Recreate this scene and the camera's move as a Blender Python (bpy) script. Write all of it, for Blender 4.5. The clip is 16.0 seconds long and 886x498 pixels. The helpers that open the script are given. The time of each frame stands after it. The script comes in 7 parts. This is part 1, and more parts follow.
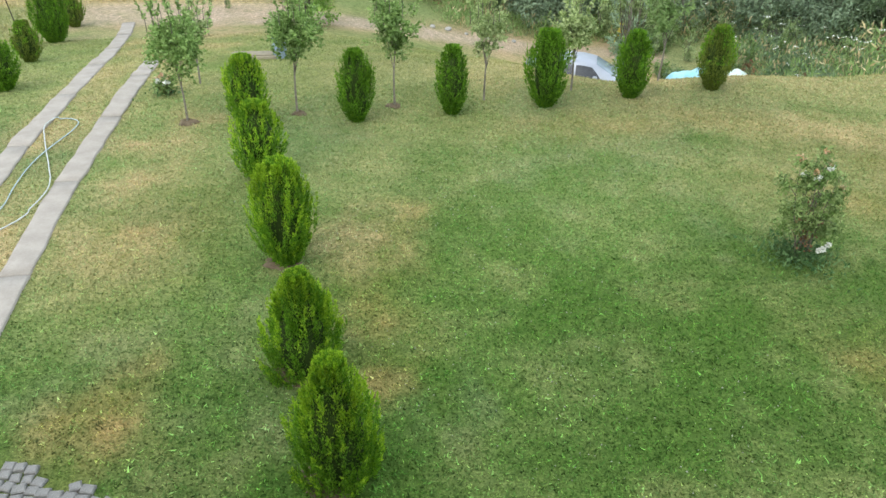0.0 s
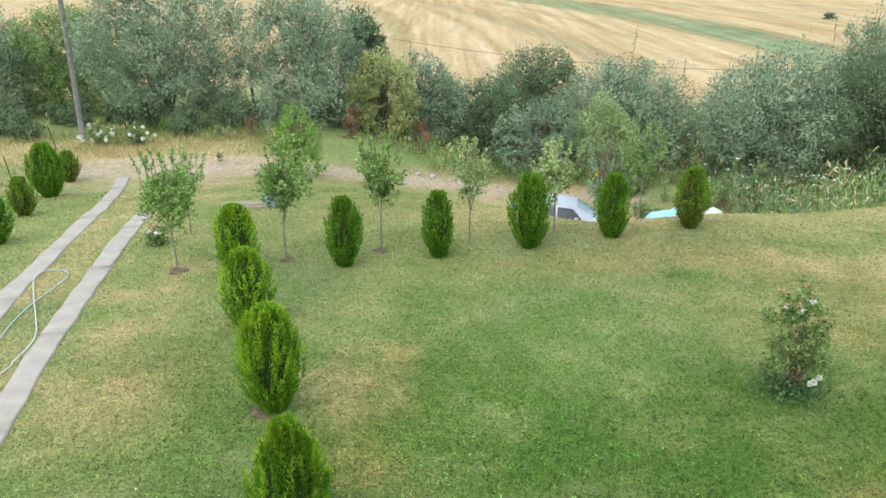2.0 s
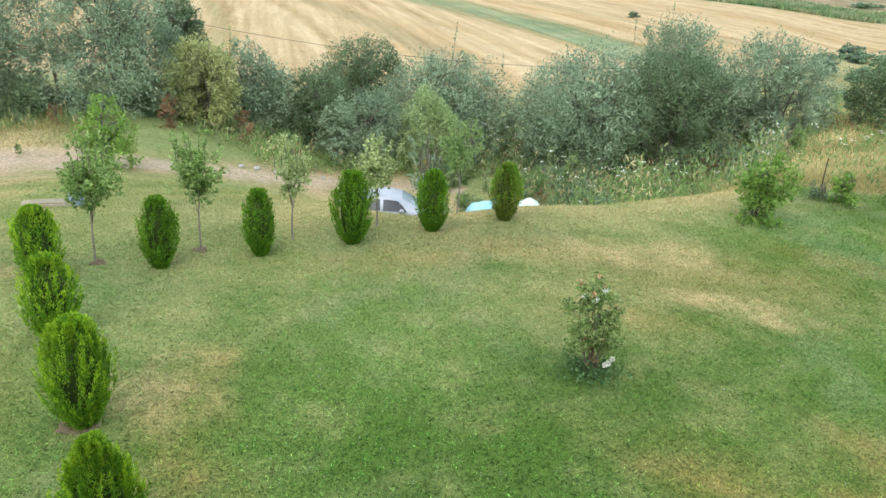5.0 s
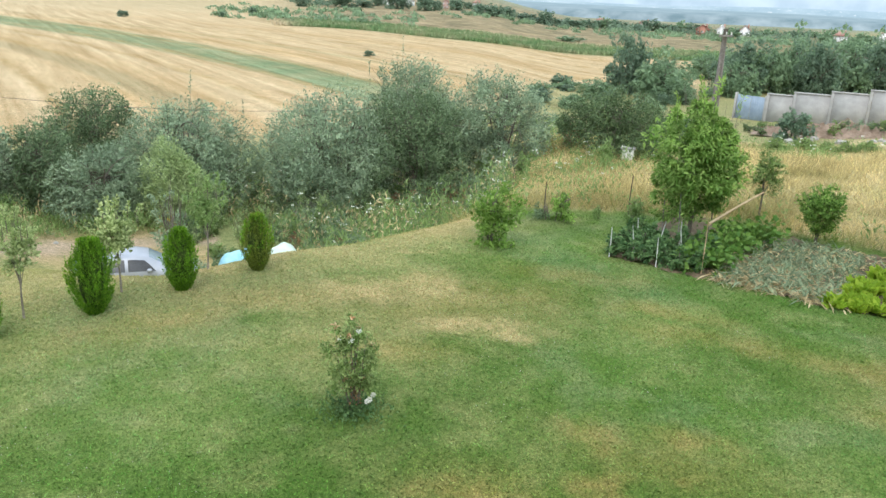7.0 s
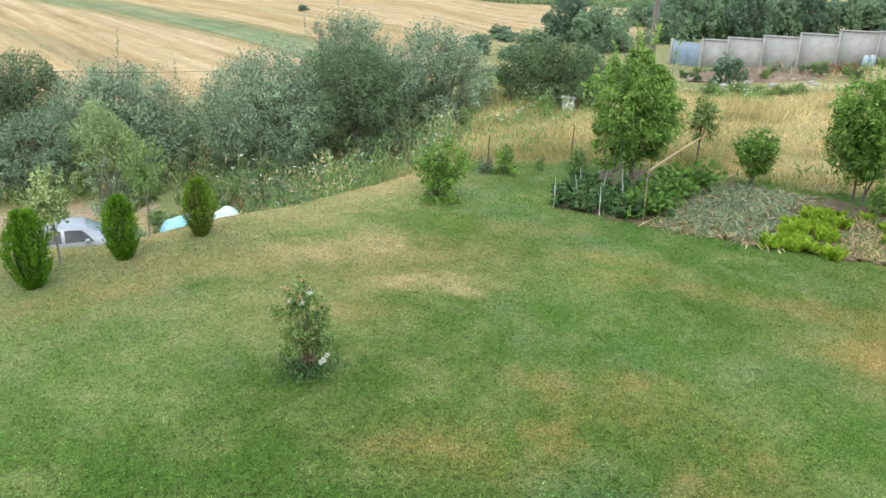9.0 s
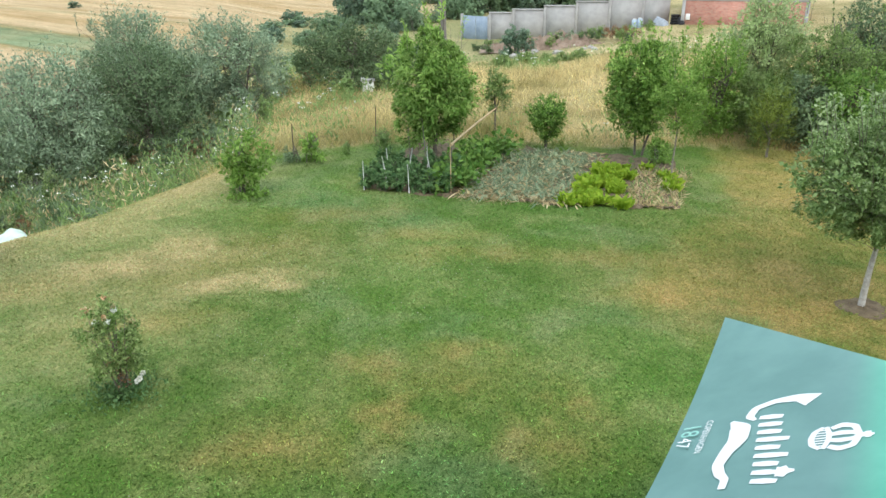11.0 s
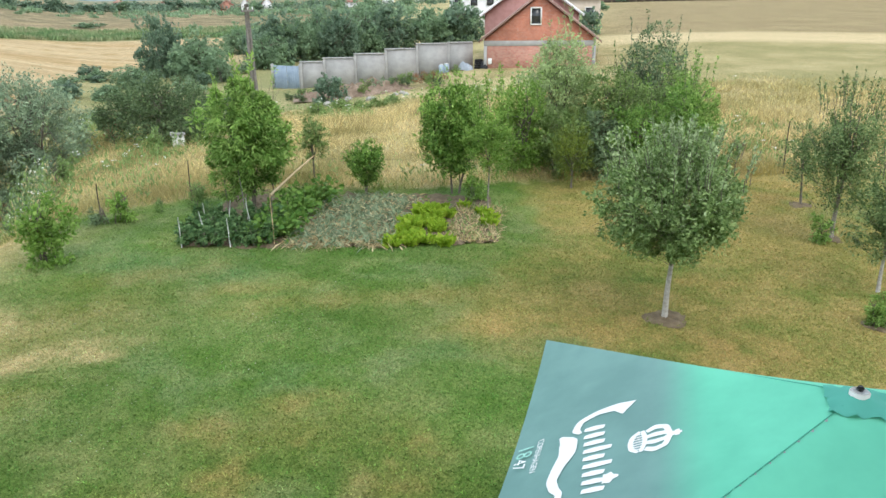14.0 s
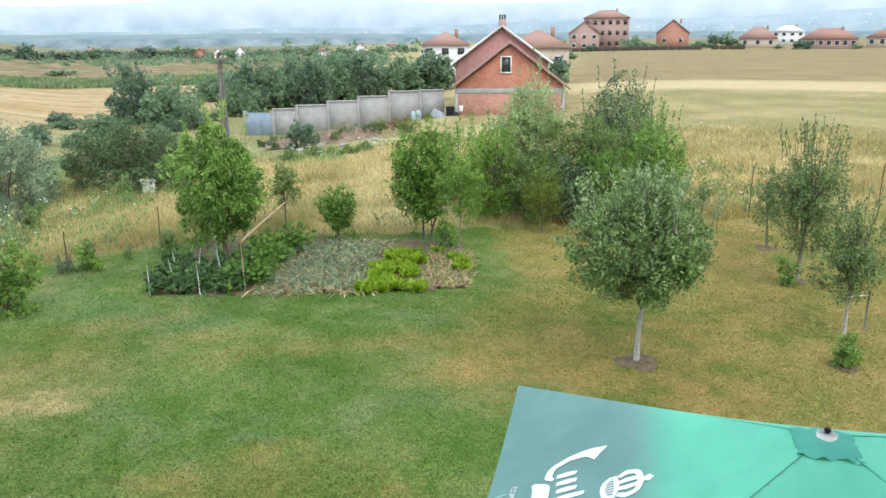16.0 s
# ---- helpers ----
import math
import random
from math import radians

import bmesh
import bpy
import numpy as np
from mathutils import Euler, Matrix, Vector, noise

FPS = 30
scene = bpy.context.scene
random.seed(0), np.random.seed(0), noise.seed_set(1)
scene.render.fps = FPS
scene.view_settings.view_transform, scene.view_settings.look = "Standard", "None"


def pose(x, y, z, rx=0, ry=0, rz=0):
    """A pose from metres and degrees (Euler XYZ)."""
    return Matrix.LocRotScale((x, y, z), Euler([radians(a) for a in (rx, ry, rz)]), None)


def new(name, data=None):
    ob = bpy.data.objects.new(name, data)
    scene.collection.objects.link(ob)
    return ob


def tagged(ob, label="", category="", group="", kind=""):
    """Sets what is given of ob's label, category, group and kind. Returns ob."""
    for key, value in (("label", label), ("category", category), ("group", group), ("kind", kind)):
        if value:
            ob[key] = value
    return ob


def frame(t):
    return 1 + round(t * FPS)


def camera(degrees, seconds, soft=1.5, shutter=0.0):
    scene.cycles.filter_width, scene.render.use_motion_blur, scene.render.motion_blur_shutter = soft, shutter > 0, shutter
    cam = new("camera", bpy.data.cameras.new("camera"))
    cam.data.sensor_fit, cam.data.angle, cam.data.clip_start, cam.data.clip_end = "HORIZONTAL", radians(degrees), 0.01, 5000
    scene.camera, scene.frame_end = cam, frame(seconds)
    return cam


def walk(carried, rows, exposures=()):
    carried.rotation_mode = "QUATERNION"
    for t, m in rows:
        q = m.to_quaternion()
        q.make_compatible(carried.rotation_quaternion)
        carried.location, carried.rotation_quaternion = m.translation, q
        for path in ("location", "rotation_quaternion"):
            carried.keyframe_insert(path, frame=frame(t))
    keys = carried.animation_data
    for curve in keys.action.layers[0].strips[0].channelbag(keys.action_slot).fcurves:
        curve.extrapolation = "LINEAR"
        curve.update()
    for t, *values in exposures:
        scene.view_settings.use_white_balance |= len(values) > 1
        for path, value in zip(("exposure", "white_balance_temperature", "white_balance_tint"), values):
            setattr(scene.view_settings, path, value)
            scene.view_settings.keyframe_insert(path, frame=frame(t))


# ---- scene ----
# CAMERA BEGIN
cam = camera(59.85, 16.0)
# seconds, eye, turn to the left, pitch up, lean
PATH = [
    (0, (0.002, 0.001, 5.573), 1.01, -31.16, 0.54),
    (0.5, (-0.003, 0.022, 5.581), 2.70, -27.41, -1.55),
    (1, (0.002, -0.003, 5.584), 1.99, -22.38, -1.48),
    (1.5, (0.003, -0.032, 5.579), 1.32, -20.98, -1.23),
    (2, (-0.001, -0.040, 5.596), 0.03, -20.64, -0.43),
    (2.5, (0.014, -0.054, 5.602), -1.13, -19.91, 0.05),
    (3, (0.020, -0.078, 5.611), -5.06, -19.66, 2.11),
    (5.5, (0.214, -0.365, 6.022), -19.55, -21.45, 2.93),
    (6, (0.162, -0.557, 6.189), -27.43, -19.72, 2.08),
    (6.5, (0.263, -0.572, 6.237), -27.10, -18.35, 1.01),
    (7, (0.261, -0.629, 6.190), -31.53, -17.91, 2.59),
    (7.5, (0.236, -0.633, 6.221), -32.75, -20.71, 1.69),
    (8, (0.220, -0.625, 6.215), -33.68, -20.30, 1.80),
    (10.5, (0.230, -0.720, 6.249), -43.79, -23.49, -0.22),
    (11, (0.315, -0.788, 6.260), -49.95, -22.17, -0.62),
    (11.5, (0.359, -0.872, 6.279), -59.11, -19.65, -1.69),
    (12, (0.272, -0.875, 6.285), -66.51, -17.42, -1.45),
    (12.5, (0.261, -0.862, 6.275), -65.36, -18.59, -1.08),
    (13, (0.277, -0.868, 6.258), -64.14, -19.77, -0.09),
    (13.5, (0.279, -0.853, 6.280), -63.40, -19.48, -0.61),
    (14, (0.284, -0.857, 6.274), -63.51, -19.00, -0.81),
    (14.5, (0.294, -0.856, 6.263), -62.90, -18.89, -0.84),
    (15, (0.292, -0.862, 6.256), -62.66, -18.61, -0.90),
    (15.5, (0.292, -0.871, 6.271), -63.61, -18.05, -0.68),
    (16, (0.293, -0.888, 6.281), -65.63, -15.67, -0.61),
]
walk(cam, [(t, pose(*eye, 90, 0, yaw) @ pose(0, 0, 0, pitch, 0, 0) @ pose(0, 0, 0, 0, 0, roll)) for t, eye, yaw, pitch, roll in PATH], [(0.0, 0.92), (3.0, 1.02), (5.5, 1.01), (6.5, 1.04), (7.0, 0.94), (8.0, 0.92), (10.5, 0.93), (12.0, 0.97), (13.0, 0.86), (16.0, 0.88)])
# CAMERA END

# ---- light ----
SUN_UP, SUN_ROUND = 52.0, 215.0
world = bpy.data.worlds.new("overcast_sky")
scene.world = world
world.use_nodes = True
wn, wl = world.node_tree.nodes, world.node_tree.links
wn.clear()
sky = wn.new("ShaderNodeTexSky")
sky.sky_type, sky.sun_disc = "NISHITA", False
sky.sun_elevation, sky.sun_rotation = radians(SUN_UP), radians(SUN_ROUND)
sky.dust_density, sky.air_density = 3.0, 1.2
w_tc, w_map, w_noise, w_ramp, w_mix, w_bg, w_out = (wn.new("ShaderNode" + k) for k in ("TexCoord", "Mapping", "TexNoise", "ValToRGB", "MixRGB", "Background", "OutputWorld"))
w_map.inputs["Scale"].default_value = (1.2, 1.2, 7.0)
w_noise.inputs["Scale"].default_value, w_noise.inputs["Detail"].default_value = 1.6, 5
w_ramp.color_ramp.elements[0].position, w_ramp.color_ramp.elements[1].position = 0.36, 0.62
w_ramp.color_ramp.elements[0].color, w_ramp.color_ramp.elements[1].color = (5.4, 6.7, 8.0, 1), (8.5, 9.1, 9.7, 1)
w_mix.inputs[0].default_value = 0.78
wl.new(w_tc.outputs["Generated"], w_map.inputs[0])
wl.new(w_map.outputs[0], w_noise.inputs["Vector"])
wl.new(w_noise.outputs[0], w_ramp.inputs[0])
wl.new(sky.outputs[0], w_mix.inputs[1])
wl.new(w_ramp.outputs[0], w_mix.inputs[2])
wl.new(w_mix.outputs[0], w_bg.inputs[0])
wl.new(w_bg.outputs[0], w_out.inputs[0])
w_bg.inputs[1].default_value = 0.122
sun = new("sun", bpy.data.lights.new("sun", "SUN"))
sun.data.energy, sun.data.angle, sun.data.color = 0.6, radians(35), (1.0, 0.96, 0.9)
sun.matrix_world = pose(0, 0, 40, 90 - SUN_UP, 0, 180 - SUN_ROUND)

# ---- materials ----


def material(name, build, rough=0.8):
    m = bpy.data.materials.new(name)
    m.use_nodes = True
    n, l = m.node_tree.nodes, m.node_tree.links
    p = n["Principled BSDF"]
    p.inputs["Roughness"].default_value = rough
    p.inputs["Specular IOR Level"].default_value = 0.25
    build(n, l, p)
    return m


def noise_node(n, l, scale, detail=4, coords="Object", rough=0.55):
    tc, t = n.new("ShaderNodeTexCoord"), n.new("ShaderNodeTexNoise")
    t.inputs["Scale"].default_value, t.inputs["Detail"].default_value, t.inputs["Roughness"].default_value = scale, detail, rough
    l.new(tc.outputs[coords], t.inputs["Vector"])
    return t.outputs[0]


def ramp(n, l, value, a, b, lo=0.35, hi=0.65):
    r = n.new("ShaderNodeValToRGB")
    r.color_ramp.elements[0].position, r.color_ramp.elements[1].position = lo, hi
    r.color_ramp.elements[0].color, r.color_ramp.elements[1].color = (*a, 1), (*b, 1)
    l.new(value, r.inputs[0])
    return r.outputs[0]


def mixed(n, l, fac, a, b, how="MIX"):
    m = n.new("ShaderNodeMixRGB")
    m.blend_type = how
    for k, v in enumerate((fac, a, b)):
        if isinstance(v, (int, float)):
            m.inputs[k].default_value = v
        elif isinstance(v, tuple):
            m.inputs[k].default_value = (*v, 1)
        else:
            l.new(v, m.inputs[k])
    return m.outputs[0]


def bump(n, l, p, value, strength, distance=0.01):
    b = n.new("ShaderNodeBump")
    b.inputs["Strength"].default_value, b.inputs["Distance"].default_value = strength, distance
    l.new(value, b.inputs["Height"])
    l.new(b.outputs[0], p.inputs["Normal"])


def plain(name, a, b, scale=6.0, rough=0.7, metal=0.0, relief=0.15, spec=0.3):
    """A surface that wanders between two near colours at two scales, with fine relief."""

    def build(n, l, p):
        big, fine = noise_node(n, l, scale), noise_node(n, l, scale * 9, 3)
        c = mixed(n, l, 0.3, ramp(n, l, big, a, b), ramp(n, l, fine, a, b))
        l.new(c, p.inputs["Base Color"])
        p.inputs["Metallic"].default_value = metal
        p.inputs["Specular IOR Level"].default_value = spec
        if relief:
            bump(n, l, p, fine, relief)

    return material(name, build, rough)


def leafy(name, dark, light, glow=0.3, rough=0.55, patch=1.2):
    """Leaves: each leaf its own shade, some light passing through."""

    def build(n, l, p):
        geo = n.new("ShaderNodeNewGeometry")
        own = ramp(n, l, geo.outputs["Random Per Island"], dark, light, 0.0, 1.0)
        big = ramp(n, l, noise_node(n, l, patch, 2), (0.72, 0.74, 0.7), (1.22, 1.2, 1.15), 0.3, 0.7)
        c = mixed(n, l, 1.0, own, big, "MULTIPLY")
        l.new(c, p.inputs["Base Color"])
        p.inputs["Specular IOR Level"].default_value = 0.18
        t, mx = n.new("ShaderNodeBsdfTranslucent"), n.new("ShaderNodeMixShader")
        mx.inputs[0].default_value = glow
        l.new(c, t.inputs["Color"])
        l.new(p.outputs[0], mx.inputs[1])
        l.new(t.outputs[0], mx.inputs[2])
        l.new(mx.outputs[0], n["Material Output"].inputs["Surface"])

    return material(name, build, rough)


def ground_build(n, l, p):
    at = n.new("ShaderNodeAttribute")
    at.attribute_name = "cover"
    fine, mid, big = noise_node(n, l, 38, 3, rough=0.7), noise_node(n, l, 5.5, 5, rough=0.65), noise_node(n, l, 0.9, 4)
    c = mixed(n, l, 1.0, at.outputs["Color"], ramp(n, l, fine, (0.52, 0.56, 0.48), (1.48, 1.43, 1.48), 0.32, 0.68), "MULTIPLY")
    # ploughing streaks run along the fields
    tc, mp, st = n.new("ShaderNodeTexCoord"), n.new("ShaderNodeMapping"), n.new("ShaderNodeTexNoise")
    mp.inputs["Scale"].default_value, mp.inputs["Rotation"].default_value = (0.85, 0.035, 0.3), (0, 0, -0.13)
    st.inputs["Scale"].default_value, st.inputs["Detail"].default_value, st.inputs["Roughness"].default_value = 1.0, 6, 0.65
    l.new(tc.outputs["Object"], mp.inputs[0])
    l.new(mp.outputs[0], st.inputs["Vector"])
    streak = mixed(n, l, at.outputs["Alpha"], (1.0, 1.0, 1.0), ramp(n, l, st.outputs[0], (0.74, 0.69, 0.6), (1.16, 1.16, 1.2), 0.32, 0.66))
    c = mixed(n, l, 1.0, c, streak, "MULTIPLY")
    c = mixed(n, l, 1.0, c, ramp(n, l, noise_node(n, l, 15, 3, rough=0.6), (0.78, 0.82, 0.76), (1.22, 1.18, 1.22), 0.36, 0.64), "MULTIPLY")
    c = mixed(n, l, 1.0, c, ramp(n, l, mid, (0.72, 0.78, 0.72), (1.25, 1.16, 1.2), 0.32, 0.68), "MULTIPLY")
    c = mixed(n, l, 1.0, c, ramp(n, l, big, (0.9, 0.92, 0.9), (1.1, 1.06, 1.08), 0.3, 0.7), "MULTIPLY")
    l.new(c, p.inputs["Base Color"])
    p.inputs["Specular IOR Level"].default_value = 0.1
    bump(n, l, p, fine, 0.6, 0.03)


def blade_build(n, l, p):
    at, geo = n.new("ShaderNodeAttribute"), n.new("ShaderNodeNewGeometry")
    at.attribute_name = "cover"
    own = ramp(n, l, geo.outputs["Random Per Island"], (0.58, 0.61, 0.56), (1.42, 1.4, 1.35), 0.0, 1.0)
    c = mixed(n, l, 1.0, at.outputs["Color"], mixed(n, l, at.outputs["Alpha"], (1.0, 1.0, 1.0), own), "MULTIPLY")
    l.new(c, p.inputs["Base Color"])
    p.inputs["Specular IOR Level"].default_value = 0.06
    t, mx = n.new("ShaderNodeBsdfTranslucent"), n.new("ShaderNodeMixShader")
    mx.inputs[0].default_value = 0.3
    l.new(c, t.inputs["Color"])
    l.new(p.outputs[0], mx.inputs[1])
    l.new(t.outputs[0], mx.inputs[2])
    l.new(mx.outputs[0], n["Material Output"].inputs["Surface"])


GROUND = material("ground_cover", ground_build, 0.95)
BLADES = material("grass_blades", blade_build, 0.8)
THUJA = leafy("thuja_green", (0.08, 0.22, 0.014), (0.29, 0.52, 0.045), 0.32)
THUJA_MID = leafy("thuja_deep_green", (0.055, 0.16, 0.012), (0.2, 0.39, 0.032), 0.28)
THUJA_TIP = leafy("thuja_fresh_tip", (0.25, 0.45, 0.015), (0.5, 0.7, 0.06), 0.3)
THUJA_DULL = leafy("thuja_olive", (0.095, 0.15, 0.025), (0.27, 0.33, 0.06), 0.25)
THUJA_CORE = plain("thuja_painted_shade", (0.02, 0.04, 0.006), (0.05, 0.08, 0.014), 14, 0.95)
APPLE = leafy("apple_leaf", (0.1, 0.185, 0.05), (0.39, 0.52, 0.22), 0.4)
FRUIT = leafy("fruit_tree_leaf", (0.12, 0.22, 0.05), (0.44, 0.6, 0.22), 0.45)
CHERRY = leafy("cherry_leaf", (0.075, 0.175, 0.03), (0.3, 0.47, 0.11), 0.35)
PEAR = leafy("pear_leaf", (0.075, 0.14, 0.045), (0.3, 0.39, 0.17), 0.32)
ORCHARD = leafy("young_fruit_leaf", (0.22, 0.31, 0.1), (0.62, 0.7, 0.36), 0.45)
PEACH = leafy("peach_leaf", (0.11, 0.24, 0.04), (0.4, 0.57, 0.17), 0.45)
# paler leaf colours that hold the highlights on crown tops, also used on shoots
SILVER = leafy("apple_lit_and_shoot_leaf", (0.2, 0.3, 0.12), (0.46, 0.56, 0.32), 0.3)
TOP_LIT = leafy("sunlit_peach_leaf", (0.2, 0.36, 0.06), (0.46, 0.63, 0.19), 0.42)
BRAMBLE = leafy("bramble_leaf", (0.08, 0.13, 0.06), (0.2, 0.28, 0.13), 0.3, patch=0.5)
OLIVE = leafy("thicket_leaf", (0.12, 0.2, 0.055), (0.34, 0.45, 0.17), 0.4)
BRIGHT = leafy("walnut_leaf", (0.13, 0.26, 0.045), (0.35, 0.52, 0.13), 0.45)
WILLOW = leafy("willow_grey_leaf", (0.21, 0.3, 0.19), (0.38, 0.48, 0.32), 0.26, patch=0.5)
# dark alder green, which also paints the shade below the willows
WILLOW_DARK = leafy("alder_and_shade_leaf", (0.11, 0.175, 0.085), (0.24, 0.33, 0.18), 0.26, patch=0.5)
WILLOW_YELLOW = leafy("willow_yellow_leaf", (0.34, 0.38, 0.15), (0.56, 0.59, 0.28), 0.4, patch=0.5)
SAPLING = leafy("young_willow_leaf", (0.29, 0.39, 0.17), (0.54, 0.65, 0.34), 0.45)
WEED = leafy("weed_leaf", (0.165, 0.275, 0.085), (0.37, 0.5, 0.2), 0.42, patch=0.4)
STRAW = leafy("dry_straw", (0.42, 0.32, 0.16), (0.74, 0.61, 0.38), 0.25, patch=0.25)
RUSTY = leafy("rusty_dock", (0.24, 0.13, 0.07), (0.42, 0.24, 0.14), 0.2)
ROSE = leafy("rose_leaf", (0.12, 0.2, 0.06), (0.44, 0.55, 0.22), 0.4)
ORANGE = leafy("orange_bud", (0.66, 0.36, 0.2), (0.82, 0.6, 0.42), 0.2)
CLOVER = leafy("clover_bloom", (0.34, 0.36, 0.27), (0.5, 0.5, 0.42), 0.3)
PETAL = leafy("white_petal", (0.88, 0.88, 0.85), (0.94, 0.94, 0.92), 0.15, patch=0.1)
YELLOW = leafy("yellow_bloom", (0.6, 0.45, 0.03), (0.75, 0.6, 0.08), 0.2)
LETTUCE = leafy("lettuce_leaf", (0.22, 0.38, 0.025), (0.46, 0.6, 0.07), 0.4)
TOMATO = leafy("tomato_leaf", (0.055, 0.135, 0.05), (0.19, 0.31, 0.12), 0.25)
SQUASH = leafy("squash_leaf", (0.08, 0.19, 0.035), (0.24, 0.39, 0.09), 0.35)
ONION = leafy("onion_leaf", (0.14, 0.21, 0.12), (0.38, 0.45, 0.29), 0.28)
# haze of the distance is put into these two pale leaf colours
FAR_LEAF = leafy("far_woods_leaf_hazed", (0.18, 0.28, 0.165), (0.3, 0.42, 0.25), 0.42, patch=0.15)
FAR_DARK = leafy("far_conifer_leaf_hazed", (0.13, 0.21, 0.14), (0.235, 0.325, 0.225), 0.42, patch=0.15)
BARK = plain("grey_bark", (0.1, 0.085, 0.065), (0.22, 0.19, 0.155), 22, 0.95, relief=0.5)
BARK_MID = plain("greyish_bark", (0.16, 0.14, 0.11), (0.36, 0.32, 0.26), 14, 0.95, relief=0.4)
BARK_PALE = plain("whitened_bark", (0.28, 0.255, 0.22), (0.52, 0.49, 0.44), 14, 0.95, relief=0.4)
POLE_WOOD = plain("weathered_pole_wood", (0.12, 0.11, 0.098), (0.27, 0.25, 0.225), 9, 0.9, relief=0.4)
POST_WOOD = plain("dark_post_wood", (0.045, 0.038, 0.03), (0.11, 0.09, 0.07), 16, 0.9)
TIMBER = plain("bare_timber", (0.42, 0.3, 0.16), (0.62, 0.48, 0.3), 10, 0.85)
STAKE = plain("white_stake_paint", (0.62, 0.62, 0.6), (0.8, 0.8, 0.78), 12, 0.6)
CONCRETE = plain("path_concrete", (0.32, 0.285, 0.24), (0.43, 0.385, 0.33), 3.5, 0.95, relief=0.3)
OLD_CONCRETE = plain("dull_old_concrete", (0.235, 0.205, 0.14), (0.36, 0.315, 0.22), 4, 0.95, relief=0.4)
WALL_CONCRETE = plain("wall_concrete", (0.325, 0.32, 0.31), (0.44, 0.43, 0.415), 1.5, 0.95, relief=0.2)
PAVER = plain("paver_stone", (0.17, 0.165, 0.15), (0.36, 0.345, 0.32), 9, 0.95, relief=0.4)
SOIL = plain("garden_soil", (0.095, 0.07, 0.042), (0.23, 0.175, 0.11), 7, 1.0, relief=0.8)
EARTH = plain("reddish_heap_earth", (0.16, 0.11, 0.075), (0.36, 0.27, 0.2), 1.6, 1.0, relief=0.8)
STONE = plain("field_stone", (0.27, 0.255, 0.225), (0.47, 0.45, 0.41), 5, 0.95, relief=0.6)
HOSE = plain("pale_hose_rubber", (0.33, 0.43, 0.45), (0.46, 0.56, 0.57), 9, 0.5)
HOSE_W = plain("white_hose_rubber", (0.5, 0.53, 0.51), (0.64, 0.66, 0.64), 9, 0.5)
GATE = plain("blue_grey_gate_paint", (0.24, 0.31, 0.4), (0.34, 0.42, 0.52), 1.5, 0.6)
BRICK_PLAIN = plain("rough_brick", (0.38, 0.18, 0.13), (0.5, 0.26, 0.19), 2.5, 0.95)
# distance haze is put into this pale brick and the red roof tile
BRICK_LOW = plain("haze_paled_brick", (0.37, 0.25, 0.215), (0.47, 0.335, 0.29), 2.5, 0.95)
ROOF = plain("roof_tile", (0.32, 0.19, 0.155), (0.46, 0.29, 0.24), 4, 0.9, relief=0.3)
ROOF_RED = plain("red_roof_tile", (0.34, 0.185, 0.145), (0.45, 0.26, 0.21), 3, 0.9)
PINK = plain("pink_render", (0.42, 0.21, 0.19), (0.54, 0.3, 0.27), 2, 0.95)
WHITE = plain("white_render", (0.7, 0.7, 0.69), (0.82, 0.82, 0.81), 1.5, 0.9)
BEIGE = plain("beige_render", (0.5, 0.42, 0.33), (0.62, 0.54, 0.44), 1.5, 0.9)
DARK_GLASS = plain("dark_window_glass", (0.015, 0.018, 0.02), (0.05, 0.055, 0.06), 2, 0.12, relief=0, spec=0.6)
CAR_PAINT = plain("silver_car_paint", (0.35, 0.375, 0.42), (0.42, 0.445, 0.485), 3, 0.38, 0.35, 0, 0.4)
# the sky's reflection is put into this pale blue glass colour
CAR_GLASS = plain("sky_paled_car_glass", (0.17, 0.22, 0.25), (0.26, 0.32, 0.35), 2, 0.1, relief=0, spec=0.8)
RUBBER = plain("black_rubber", (0.012, 0.012, 0.012), (0.03, 0.03, 0.03), 20, 0.9)
STEEL = plain("wheel_steel", (0.3, 0.3, 0.31), (0.45, 0.45, 0.46), 10, 0.4, 0.9)
TARP_BLUE = plain("light_blue_tarp", (0.2, 0.5, 0.62), (0.38, 0.66, 0.74), 3, 0.5)
BARREL_BLUE = plain("blue_barrel_plastic", (0.36, 0.47, 0.6), (0.48, 0.58, 0.68), 3, 0.45)
SACK = plain("grey_plastic_sheet", (0.26, 0.3, 0.36), (0.48, 0.52, 0.56), 4, 0.5)
TARP_WHITE = plain("pale_green_tarp", (0.5, 0.62, 0.54), (0.66, 0.76, 0.68), 3, 0.5)
WIRE = plain("dark_cable", (0.03, 0.03, 0.03), (0.06, 0.06, 0.06), 20, 0.7)
PLASTIC_W = plain("white_plastic", (0.75, 0.75, 0.73), (0.82, 0.82, 0.8), 10, 0.45)
PLASTIC_B = plain("black_plastic", (0.015, 0.015, 0.017), (0.03, 0.03, 0.032), 10, 0.5)
PRINT = plain("white_print", (0.74, 0.76, 0.75), (0.82, 0.83, 0.82), 8, 0.7)
PRINT_GREEN = plain("green_print", (0.25, 0.55, 0.46), (0.35, 0.64, 0.54), 8, 0.7)

# ---- ground shape ----


def ss(a, b, v):
    t = np.clip((v - a) / (b - a), 0, 1)
    return t * t * (3 - 2 * t)


def rim(x):
    """The lawn's far edge, where the bank begins."""
    return 15.9 + 0.22 * x - 0.75 * ss(1.0, 4.0, x) - 0.55 * ss(6.0, 9.0, x)


